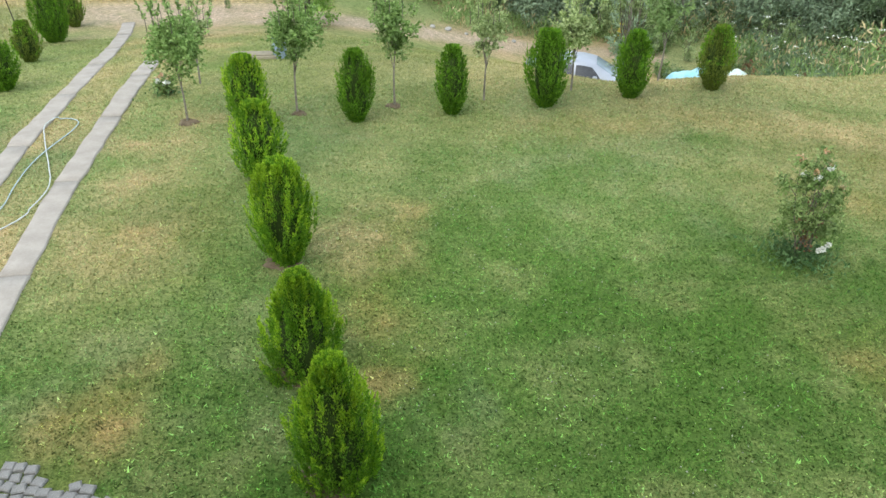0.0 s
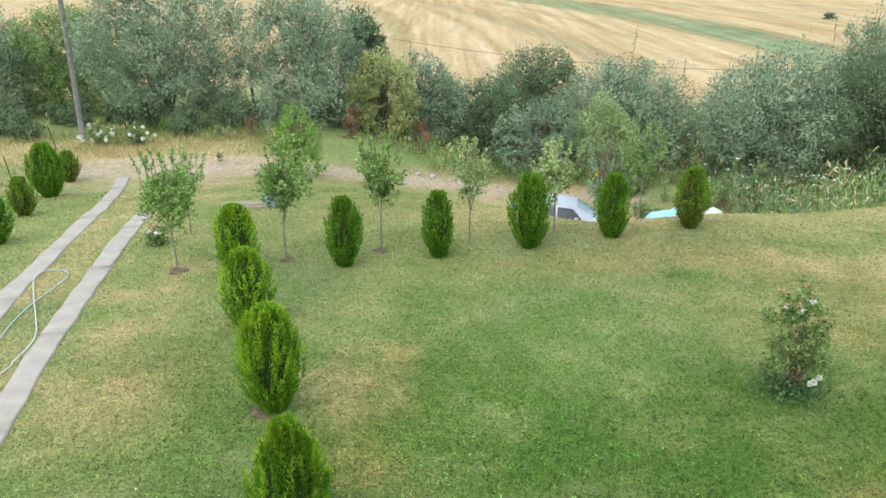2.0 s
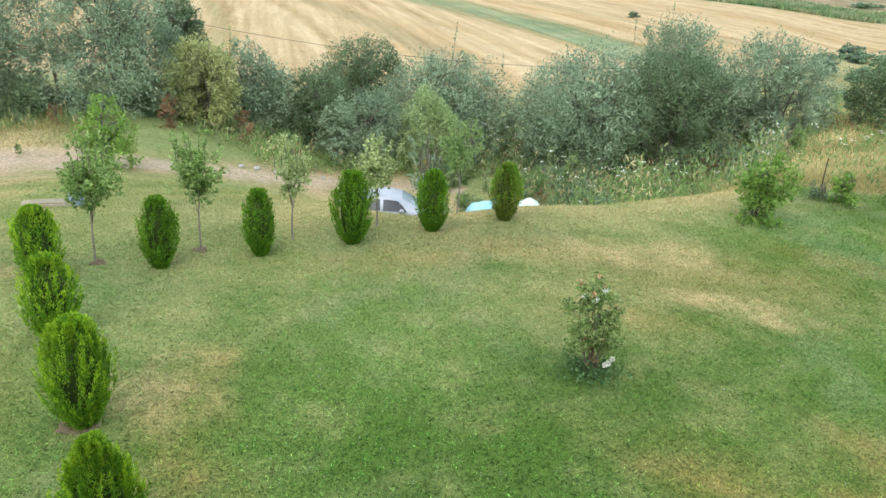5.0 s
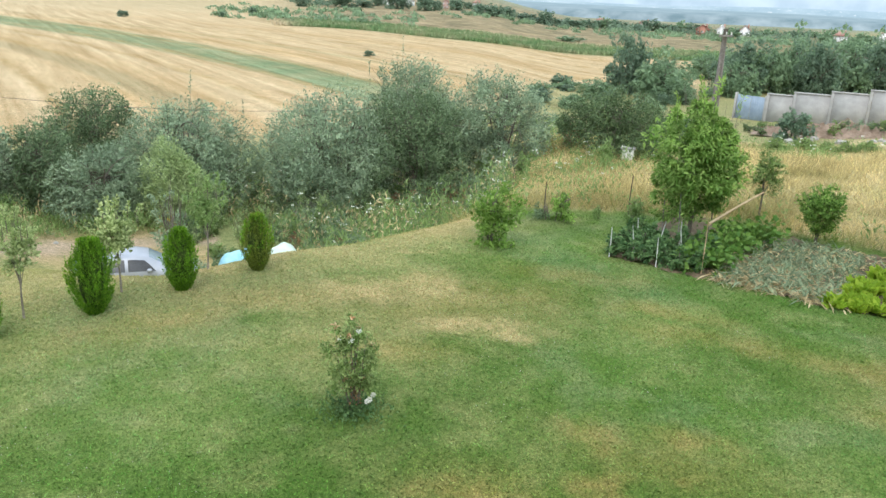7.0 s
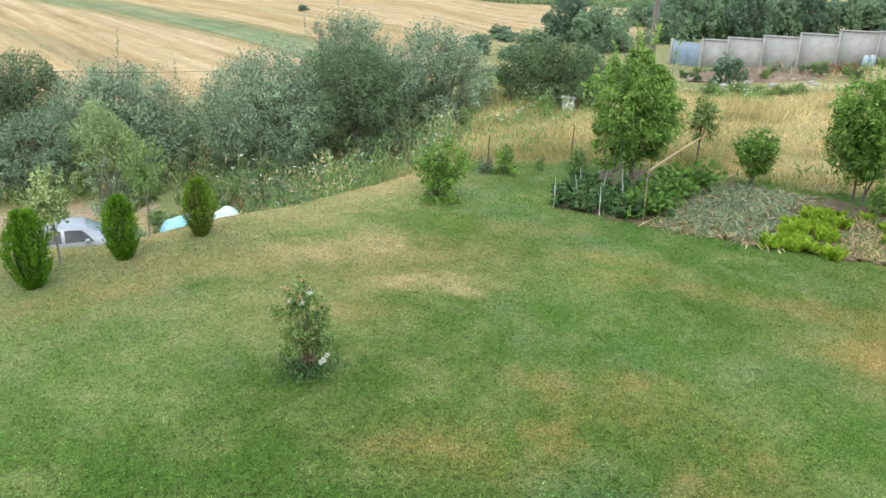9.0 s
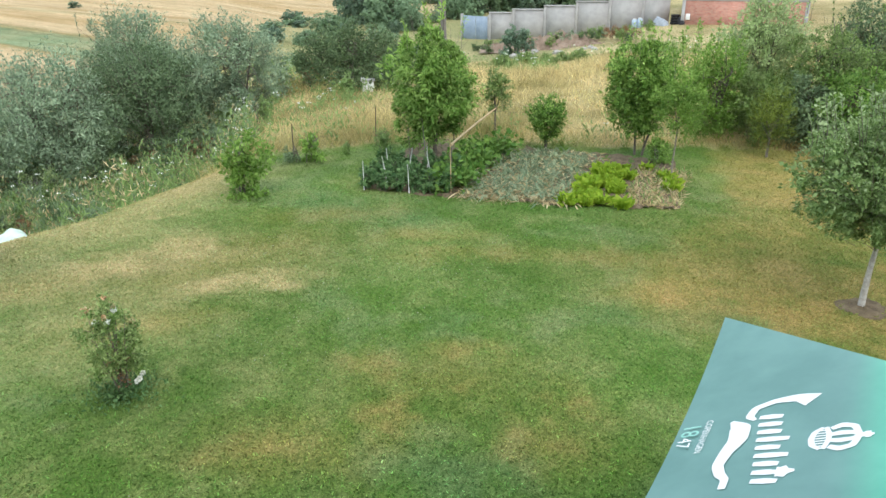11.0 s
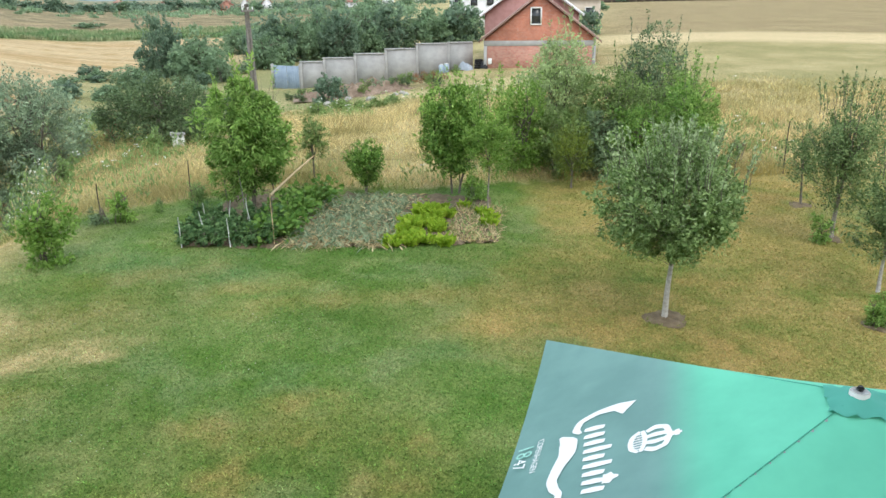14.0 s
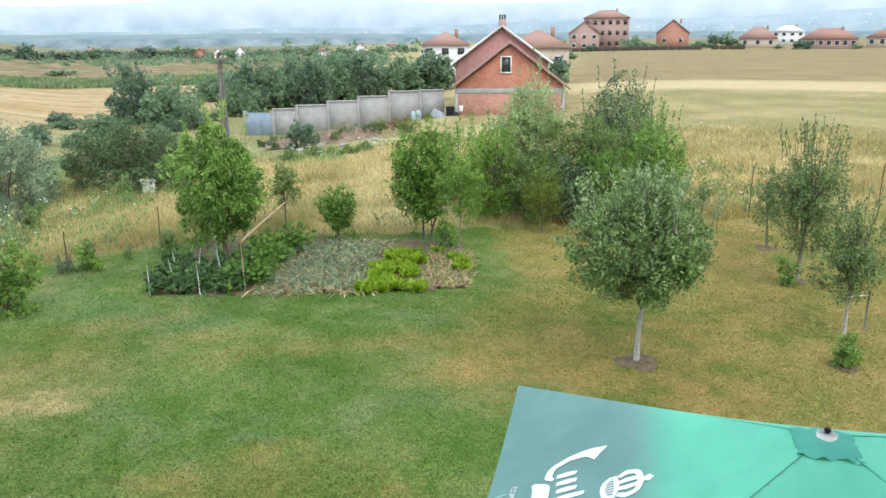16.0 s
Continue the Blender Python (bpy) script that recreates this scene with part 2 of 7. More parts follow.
def ground(x, y):
    x, y = np.asarray(x, float), np.asarray(y, float)
    r, az = np.hypot(x, y), np.degrees(np.arctan2(x, y))
    # lawn edge, bank down to the track and the stream bed
    s = y - rim(x)
    deep, wide = 1.3 + 2.1 * ss(-6, 4, x), 13 - 6 * ss(0.5, 4, x)
    z = -deep * ss(0, 1, s / wide)
    far = -1.7 + 14 * ss(90, 900, r)
    z = z + (far - z) * ss(39, 55, r) * ss(5, 20, y)
    # meadow behind the fence, falling to the valley
    s2 = 0.74 * (x - 15.3) + 0.67 * (y - 17.6)
    zr = -(2.9 - 2.9 * ss(48, 86, az)) * ss(0, 45, s2)
    w = ss(32.5, 41, az)
    z = z * (1 - w) + zr * w
    # the ground rises to the house corner
    z = z + 0.5 * np.exp(-(((x - 65) / 5.5) ** 2) - ((y - 27.5) / 4.5) ** 2)
    return z * (1 - ss(1200, 3000, r)) - 6 * ss(1200, 3000, r)


def gz(x, y):
    return float(ground(x, y))


def wave(x, y, k, seed):
    """Smooth noise of about unit spread: two octaves of values on a turned lattice."""
    x, y = np.asarray(x, float), np.asarray(y, float)
    out = 0.0
    for octave, gain in ((1.0, 1.0), (2.1, 0.5)):
        a, f = 0.6 + seed + octave, k * octave / 2.6
        u, v = f * (x * math.cos(a) + y * math.sin(a)), f * (y * math.cos(a) - x * math.sin(a))
        i, j = np.floor(u), np.floor(v)
        fu, fv = u - i, v - j
        fu, fv = fu * fu * (3 - 2 * fu), fv * fv * (3 - 2 * fv)

        def at(di, dj):
            h = np.sin((i + di) * 127.1 + (j + dj) * 311.7 + seed * 74.7) * 43758.5453
            return 2 * (h - np.floor(h)) - 1

        out = out + gain * ((at(0, 0) * (1 - fu) + at(1, 0) * fu) * (1 - fv) + (at(0, 1) * (1 - fu) + at(1, 1) * fu) * fv)
    return 1.9 * out


# worn places of the lawn: x, y, half length, half width, turn
FAINT_SPOTS = [
    (12.0, 12.7, 1.4, 0.5, -40), (12.3, 8.45, 1.7, 0.4, -52), (12.5, 10.0, 1.2, 0.4, -52), (13.9, 6.1, 1.2, 0.4, -52), (8.0, 5.9, 1.5, 0.75, -51),
    (8.2, 12.6, 2.4, 1.3, -30), (5.4, 6.4, 1.1, 0.6, -51), (9.6, 12.4, 1.6, 0.9, -30), (-4.3, 9.6, 1.0, 1.5, 0), (-1.1, 8.4, 0.6, 1.6, 0), (6.2, 11.0, 1.3, 0.6, -30), (5.8, 14.1, 2.4, 0.8, -22), (2.7, 13.9, 1.8, 0.6, 0),
]  # fmt: skip
STRAW_SPOTS = [
    (-1.35, 9.55, 0.6, 0.9, 0), (-5.35, 11.2, 0.5, 0.42, 0), (-5.5, 12.6, 0.62, 0.34, 0), (-5.0, 13.9, 0.6, 0.45, 0), (7.8, 11.5, 0.8, 0.42, -25), (8.8, 10.4, 0.72, 0.34, -25),
    (8.6, 11.2, 1.0, 0.4, -40), (8.0, 13.7, 2.2, 0.9, -30), (9.7, 15.8, 1.3, 0.45, -21),
]  # fmt: skip
RUST_SPOTS = [
    (-1.1, 7.8, 0.36, 0.7, 0), (-4.6, 9.6, 0.42, 0.36, 0), (-3.66, 5.8, 0.36, 0.75, -10), (-0.6, 6.5, 0.35, 0.4, 0), (7.7, 6.9, 0.55, 0.36, -51), (8.9, 6.0, 0.6, 0.28, -51),
    (8.1, 5.4, 0.55, 0.3, -51), (8.6, 3.8, 0.6, 0.5, -51), (5.1, 6.6, 0.6, 0.3, -51), (7.6, 3.4, 0.6, 0.5, -51), (6.9, 5.7, 0.42, 0.55, -51), (13.6, 2.5, 1.3, 0.7, -65),
    (13.6, 0.0, 1.4, 0.65, -65), (16.8, 1.2, 1.1, 0.45, -66), (25.2, -0.3, 1.2, 1.0, 0), (-0.9, 9.9, 0.3, 0.6, 0),
]  # fmt: skip


def spots(x, y, places):
    """How worn the lawn is: the strongest of a list of soft, ragged ovals."""
    u, v = x + 0.13 * wave(x, y, 4.0, 61) + 0.05 * wave(x, y, 14.0, 62), y + 0.13 * wave(x, y, 4.0, 63) + 0.05 * wave(x, y, 14.0, 64)
    out = np.zeros(np.shape(x))
    for px, py, a, b, turn in places:
        c, s = math.cos(radians(turn)), math.sin(radians(turn))
        q = (((u - px) * c + (v - py) * s) / a) ** 2 + (((v - py) * c - (u - px) * s) / b) ** 2
        out = np.maximum(out, np.exp(-0.8 * q**1.1))
    return out


FENCE_Y = [-12, -3.7, -1.2, 1.4, 5.7, 8.15, 10.35, 12.25, 14.3, 16.5, 17.85, 25]
FENCE_X = [36, 30.6, 29.0, 27.0, 24.75, 23.24, 21.43, 20.4, 20.0, 17.6, 15.3, 5]


def fence_side(x, y):
    """How far a place lies behind the garden fence."""
    return 0.76 * (x - np.interp(y, FENCE_Y, FENCE_X))


def road_at(x):
    return 26.6 + 3.2 * ss(-6, 3, x) + 0.3 * np.sin(0.5 * x)


def cover(x, y):
    """The colour of what grows or lies on the ground."""
    x, y = np.asarray(x, float), np.asarray(y, float)
    r, az = np.hypot(x, y), np.degrees(np.arctan2(x, y))
    s, s2 = y - rim(x), fence_side(x, y)
    w1, w2, w3 = wave(x, y, 0.9, 3), wave(x, y, 2.6, 4), wave(x, y, 7.0, 5)
    lush, grass, dry = np.array([0.085, 0.157, 0.03]), np.array([0.192, 0.245, 0.086]), np.array([0.42, 0.335, 0.17])

    def mix(c, to, k):
        k = np.clip(k, 0, 1)[..., None]
        return c * (1 - k) + np.asarray(to) * k

    c = np.broadcast_to(lush, (*x.shape, 3)).copy()
    c = mix(c, grass, 0.06 + 0.14 * ss(6, 9.5, r) + 0.15 * w1 + 0.1 * w2 + 0.08 * w3 + 0.42 * ss(2, -22, az) * ss(5, 11, r) - 0.1 * ss(8, 4, r) + 0.5 * ss(8, 15, r) * (0.15 + 0.85 * ss(46, 26, az)))
    d = np.clip(0.02 * w1 + 0.04 * w2 + 0.05 * w3 + 0.15 * ss(9, 15, r) * ss(50, 28, az), 0, 0.3)
    grain = 1 + 0.22 * w2 + 0.3 * w3
    d = np.maximum(d, 0.62 * spots(x, y, STRAW_SPOTS) * grain)
    worn = np.clip(0.52 * spots(x, y, RUST_SPOTS) * grain, 0, 0.9)
    worn = np.maximum(worn, 0.33 * spots(x, y, FAINT_SPOTS) * (1 + 0.15 * w2))
    olive = (0.6 + 0.1 * w1 + 0.09 * w2 + 0.08 * w3) * ss(11, 13.2, x + 0.35 * w2) * (0.16 * ss(8.2, 6.2, y + 0.3 * w2) + 0.84 * ss(6.0, 4.5, y - 0.4 * np.maximum(x - 18, 0) + 0.3 * w2))
    d = np.maximum(d, (0.62 + 0.14 * w2) * ss(-3.0, 0.9, s) * (0.4 + 0.6 * ss(-2, 3, x)) * (az < 38) * ss(-9.0, -7.5, x + 0.12 * (y - 14)))
    d = np.maximum(d, (0.36 + 0.14 * w2 + 0.12 * w3) * ss(-3.2, -4.6, x + 0.12 * (y - 8)) * ss(-8.7, -8.2, x + 0.12 * (y - 14)) * ss(6.5, 10, y))
    path = np.abs(x + 0.19 * (y - 11) + 6.92)
    d = np.maximum(d, (0.6 + 0.2 * w2) * ss(0.62, 0.45, path) * ss(26, 20, y))
    # clover grows in cooler, paler drifts
    c = mix(c, (0.125, 0.195, 0.085), np.clip(0.32 * wave(x, y, 1.2, 22) - 0.08 + 0.12 * w3, 0, 0.5) * (s2 < 0) * (s < 0))
    c = c * (1 + 0.07 * wave(x, y, 0.7, 23) * (r < 30))[..., None]
    c = mix(c, (0.335, 0.245, 0.085), olive)
    c = mix(c, (0.33, 0.23, 0.085), worn)
    c = mix(c, dry, d)
    # bare track and its verge
    off = np.abs(y - road_at(x))
    wide = 1.0 + 1.3 * ss(-4, -8, x) * ss(-16, -12, x)
    c = mix(c, (0.36, 0.28, 0.17), ss(2.6, 0.6, off / wide) * (0.65 + 0.2 * w2) * (x < 9) * ss(-17, -13, x))
    c = mix(c, (0.42, 0.34, 0.25), ss(1.0, 0.55, off / wide) * (0.75 + 0.18 * w3) * (x < 8) * ss(-15, -12, x))
    # dry grass about the pole and along the track
    c = mix(c, (0.44, 0.36, 0.19), ss(-6, -9, x) * ss(0.8, 1.6, y - road_at(x)) * ss(6.5, 4.0, y - road_at(x)) * (0.8 + 0.15 * w2))
    # rough stream bank
    bed = (1 - 0.85 * ss(-6, -9, x) * ss(6.0, 4.0, y - road_at(x))) * ss(1.3, 3.0, s - (road_at(x) - rim(x)) * (x < 8)) * (az < 40) * (y > 15)
    c = mix(c, (0.19, 0.245, 0.095), bed * (0.8 + 0.1 * w2))
    c = mix(c, (0.3, 0.25, 0.12), bed * np.clip(0.25 * w1 + 0.12 * w2, 0, 0.4))
    # dry meadow behind the fence
    mead = ss(0.0, 0.8, s2 + 0.15 * w3) * ss(30, 36, az)
    c = mix(c, (0.47, 0.395, 0.215), mead * (0.86 + 0.1 * w2))
    c = mix(c, (0.2, 0.19, 0.075), mead * np.clip(0.08 + 0.4 * w1 + 0.2 * w2 + 0.45 * ss(56, 42, az), 0, 0.8))
    c = mix(c, (0.27, 0.25, 0.11), ss(72, 80, az) * ss(32, 52, r) * ss(96, 90, r) * (0.7 + 0.2 * w1))
    c = mix(c, (0.52, 0.43, 0.25), ss(72, 78, az) * ss(91, 94, r) * ss(112, 106, r))
    c = mix(c, (0.27, 0.215, 0.115), ss(72, 78, az) * ss(108, 112, r) * (0.85 + 0.1 * w1))
    # stubble fields and crops over the stream
    lane = 30.5 - 0.0016 * (y - 58) ** 2 - x
    edge = 45 + 46 * ss(33, 40, az)
    c = mix(c, (0.24, 0.245, 0.11), ss(45, 51, r) * ss(62, 56, az) * ss(33, 38, az) * (0.8 + 0.2 * w1))
    c = mix(c, (0.5, 0.4, 0.22), ss(1.0, 0.5, np.abs(r - 51 - 0.5 * (az - 44)) / 2.2) * ss(38, 41, az) * ss(56, 52, az) * 0.8)
    field = ss(edge, edge + 6, r) * ss(52, 47, az) * (y > 10)
    gold = 0.55 + 0.25 * np.sin(lane * 0.42) + 0.12 * np.sin(lane * 1.3 + 1)
    c = mix(c, (0.47, 0.375, 0.225), field)
    c = mix(c, (0.43, 0.31, 0.15), field * np.clip(gold - 0.15 + 0.05 * w1, 0, 0.85) * ss(300, 120, r))
    c = mix(c, (0.54, 0.455, 0.3), field * np.clip(np.sin(lane * 0.21 + 0.8) - 0.45, 0, 1) * 0.6)
    c = mix(c, (0.26, 0.24, 0.11), field * ss(0.8, 0.0, np.abs(lane + 14 + 0.02 * y) / 1.6) * 0.7)
    c = mix(c, (0.26, 0.24, 0.11), field * ss(1.0, 0.0, np.abs(lane - 34) / 2.0) * 0.6)
    c = mix(c, (0.17, 0.235, 0.12), field * ss(1.06, 0.75, np.abs(lane + 0.2 * w1) / (2.4 + 0.03 * y)) * (0.85 + 0.1 * w1))
    furrow = np.abs(np.mod(lane + 0.12 * w1, 7.3) - 3.65) / (0.5 + 0.004 * r)
    c = mix(c, (0.33, 0.24, 0.1), field * ss(1.0, 0.3, furrow) * (0.58 + 0.2 * w2) * ss(230, 130, r))
    c = mix(c, (0.32, 0.27, 0.15), field * ss(1.0, 0.6, np.abs(lane - 15 - 0.05 * y) / 2.0) * 0.8)
    near = 158 + 30 * ss(34, 22, az)
    c = mix(c, (0.165, 0.145, 0.08), ss(196, 214, r) * ss(62, 56, az) * ss(15, 24, az) * (0.75 + 0.2 * w1))
    c = mix(c, (0.4, 0.34, 0.2), ss(225, 330, r) * ss(26, 14, az) * (0.75 + 0.2 * w1) * (y > 0))
    c = mix(c, (0.11, 0.18, 0.065), (0.85 + 0.15 * w1) * ss(near - 2, near + 2, r) * ss(near + 42, near + 38, r) * ss(18, 22, az) * ss(64, 58, az))
    c = mix(c, (0.22, 0.26, 0.18), ss(420, 800, r))
    return np.clip(c, 0.01, 0.8)


def streaky(x, y):
    """Where the ground is ploughed or mown in long strips."""
    r, az = np.hypot(x, y), np.degrees(np.arctan2(x, y))
    edge = 45 + 46 * ss(33, 40, az)
    field = ss(edge, edge + 6, r) * ss(52, 47, az) * (y > 10) * (1 - 0.5 * ss(200, 260, r))
    return np.maximum(field, 0.5 * ss(70, 76, az) * ss(55, 75, r)) * ss(900, 500, r)


def mesh_np(name, verts, faces, mat, smooth=False, colours=None):
    """One mesh from arrays: faces is a list of (count, corners) index arrays."""
    me = bpy.data.meshes.new(name)
    faces = [np.asarray(f, np.int32) for f in faces if len(f)]
    verts = np.asarray(verts, np.float32)
    me.vertices.add(len(verts))
    me.vertices.foreach_set("co", verts.ravel())
    loops = np.concatenate([f.ravel() for f in faces])
    sizes = np.concatenate([np.full(len(f), f.shape[1], np.int32) for f in faces])
    me.loops.add(len(loops))
    me.loops.foreach_set("vertex_index", loops)
    me.polygons.add(len(sizes))
    me.polygons.foreach_set("loop_start", np.concatenate([[0], np.cumsum(sizes)[:-1]]).astype(np.int32))
    me.polygons.foreach_set("loop_total", sizes)
    if smooth:
        me.polygons.foreach_set("use_smooth", np.ones(len(sizes), bool))
    if colours is not None:
        a = me.attributes.new("cover", "FLOAT_COLOR", "POINT")
        colours = colours if colours.shape[1] == 4 else np.c_[colours, np.ones(len(verts))]
        a.data.foreach_set("color", colours.astype(np.float32).ravel())
    me.materials.append(mat)
    me.update(calc_edges=True)
    me.validate()
    return me


class Bag:
    """Gathers vertices and faces for one mesh."""

    def __init__(self):
        self.v, self.q, self.t, self.n = [], [], [], 0

    def add(self, verts, quads=(), tris=()):
        verts = np.asarray(verts, float).reshape(-1, 3)
        if len(quads):
            self.q.append(np.asarray(quads, int).reshape(-1, 4) + self.n)
        if len(tris):
            self.t.append(np.asarray(tris, int).reshape(-1, 3) + self.n)
        self.v.append(verts)
        self.n += len(verts)
        return self

    def tube(self, path, radii, sides=6, cap=True):
        path = np.asarray(path, float)
        radii = np.broadcast_to(radii, len(path))
        ahead = np.gradient(path, axis=0)
        ahead /= np.linalg.norm(ahead, axis=1)[:, None] + 1e-9
        ref = np.where(np.abs(ahead[:, 2:3]) > 0.9, [[1.0, 0, 0]], [[0, 0, 1.0]])
        a = np.cross(ahead, ref)
        a /= np.linalg.norm(a, axis=1)[:, None] + 1e-9
        b = np.cross(ahead, a)
        ang = np.arange(sides) * 2 * np.pi / sides
        ring = path[:, None] + radii[:, None, None] * (a[:, None] * np.cos(ang)[None, :, None] + b[:, None] * np.sin(ang)[None, :, None])
        m = len(path)
        i, j = np.meshgrid(np.arange(m - 1), np.arange(sides), indexing="ij")
        k = (j + 1) % sides
        quads = np.stack([i * sides + j, i * sides + k, (i + 1) * sides + k, (i + 1) * sides + j], -1)
        tris = []
        if cap:
            tris = [[0, s, s + 1] for s in range(1, sides - 1)] + [[(m - 1) * sides, (m - 1) * sides + s + 1, (m - 1) * sides + s] for s in range(1, sides - 1)]
        return self.add(ring.reshape(-1, 3), quads.reshape(-1, 4), tris)

    def box(self, lo, hi, turn=0.0, bevel=0.0):
        """A box with its edges cut back a little."""
        lo, hi = np.array(lo, float), np.array(hi, float)
        bm = bmesh.new()
        bmesh.ops.create_cube(bm, size=1, matrix=Matrix.LocRotScale(Vector((lo + hi) / 2), None, Vector(hi - lo)))
        if bevel:
            bmesh.ops.bevel(bm, geom=bm.edges[:], offset=bevel, segments=1, affect="EDGES")
        if turn:
            bmesh.ops.rotate(bm, verts=bm.verts[:], cent=(0, 0, 0), matrix=Matrix.Rotation(radians(turn), 3, "Z"))
        bmesh.ops.triangulate(bm, faces=bm.faces[:])
        bm.verts.index_update()
        self.add([v.co for v in bm.verts], (), [[v.index for v in f.verts] for f in bm.faces])
        bm.free()
        return self

    def leaves(self, rng, at, way, length, ratio=0.45, lift=0.12, face=None):
        """Pointed leaves of four corners, from each place in its own direction."""
        at, way = np.asarray(at, float), np.asarray(way, float)
        n = len(at)
        way = way / (np.linalg.norm(way, axis=1)[:, None] + 1e-9)
        side = np.cross(way, rng.normal(size=(n, 3)) if face is None else face)
        side /= np.linalg.norm(side, axis=1)[:, None] + 1e-9
        up = np.cross(side, way)
        L = np.broadcast_to(length, n)[:, None] * rng.uniform(0.7, 1.3, (n, 1))
        W = L * ratio * 0.5 * rng.uniform(0.8, 1.2, (n, 1))
        mid = at + way * L * 0.48
        v = np.stack([at, mid + side * W + up * L * lift, at + way * L, mid - side * W + up * L * lift], 1)
        return self.add(v.reshape(-1, 3), np.arange(4 * n).reshape(-1, 4))

    def blades(self, rng, at, height, width, lean=0.35):
        """Upright grass blades, one triangle each."""
        n = len(at)
        a = rng.uniform(0, 6.283, n)
        h = np.broadcast_to(height, n) * rng.uniform(0.6, 1.3, n)
        w = np.broadcast_to(width, n) * 0.5
        side = np.stack([np.cos(a), np.sin(a), 0 * a], 1) * w[:, None]
        tip = np.stack([rng.normal(0, lean, n) * h, rng.normal(0, lean, n) * h, h], 1)
        v = np.stack([at - side, at + side, at + tip], 1)
        return self.add(v.reshape(-1, 3), (), np.arange(3 * n).reshape(-1, 3))

    def mesh(self, name, mat, smooth=False, colours=None):
        v = np.concatenate(self.v)
        f = ([np.concatenate(self.q)] if self.q else []) + ([np.concatenate(self.t)] if self.t else [])
        return mesh_np(name, v, f, mat, smooth, colours)


def part(name, me, parent, label="", kind=""):
    ob = new(name, me)
    ob.parent = parent
    return tagged(ob, label, kind=kind)


def thing(name, label, category, x, y, z=None, turn=0.0, group="", kind=""):
    ob = new(name)
    ob.empty_display_size = 0.2
    ob.matrix_basis = pose(x, y, gz(x, y) if z is None else z, 0, 0, turn)
    return tagged(ob, label, category, group, kind)


# ---- ground sheet ----
def build_ground():
    front = np.arange(-62, 122.01, 0.5)
    back = np.arange(125, 296, 4.0)
    az = np.radians(np.concatenate([front, back]))
    rings = [0.3]
    while rings[-1] < 27:
        rings.append(rings[-1] + 0.19)
    while rings[-1] < 4200:
        rings.append(rings[-1] * 1.021)
    r = np.array(rings)
    R, A = np.meshgrid(r, az, indexing="ij")
    x, y = R * np.sin(A), R * np.cos(A)
    z = ground(x, y)
    v = np.concatenate([np.stack([x, y, z], -1).reshape(-1, 3), [[0, 0, gz(0, 0)]]])
    n, m = len(r), len(az)
    i, j = np.meshgrid(np.arange(n - 1), np.arange(m), indexing="ij")
    k = (j + 1) % m
    quads = np.stack([i * m + j, i * m + k, (i + 1) * m + k, (i + 1) * m + j], -1).reshape(-1, 4)[:, ::-1]
    tris = np.array([[n * m, (s + 1) % m, s] for s in range(m)])[:, ::-1]
    me = mesh_np("ground", v, [quads, tris], GROUND, True, np.c_[cover(v[:, 0], v[:, 1]), streaky(v[:, 0], v[:, 1])])
    return tagged(new("ground", me), "mown green lawn with dry patches running into fields", "lawn", kind="structure")


build_ground()

# ---- trees and shrubs ----


def unit(v):
    return v / (np.linalg.norm(v, axis=-1, keepdims=True) + 1e-9)


def crown_points(rng, n, rx, rz, hollow=0.5, lobes=9, rough=0.32):
    """Places in a lumpy egg, more of them near its skin, and the way out from its heart."""
    d = unit(rng.normal(size=(n, 3)))
    bump_at, bump_h = unit(rng.normal(size=(lobes, 3))), rng.uniform(-1, 1, lobes) * rough
    swell = 1 + (np.exp(-6 * (1 - d @ bump_at.T)) * bump_h).sum(1)
    rad = rng.uniform(0, 1, n) ** hollow * swell
    return d * rad[:, None] * [rx, rx, rz], d


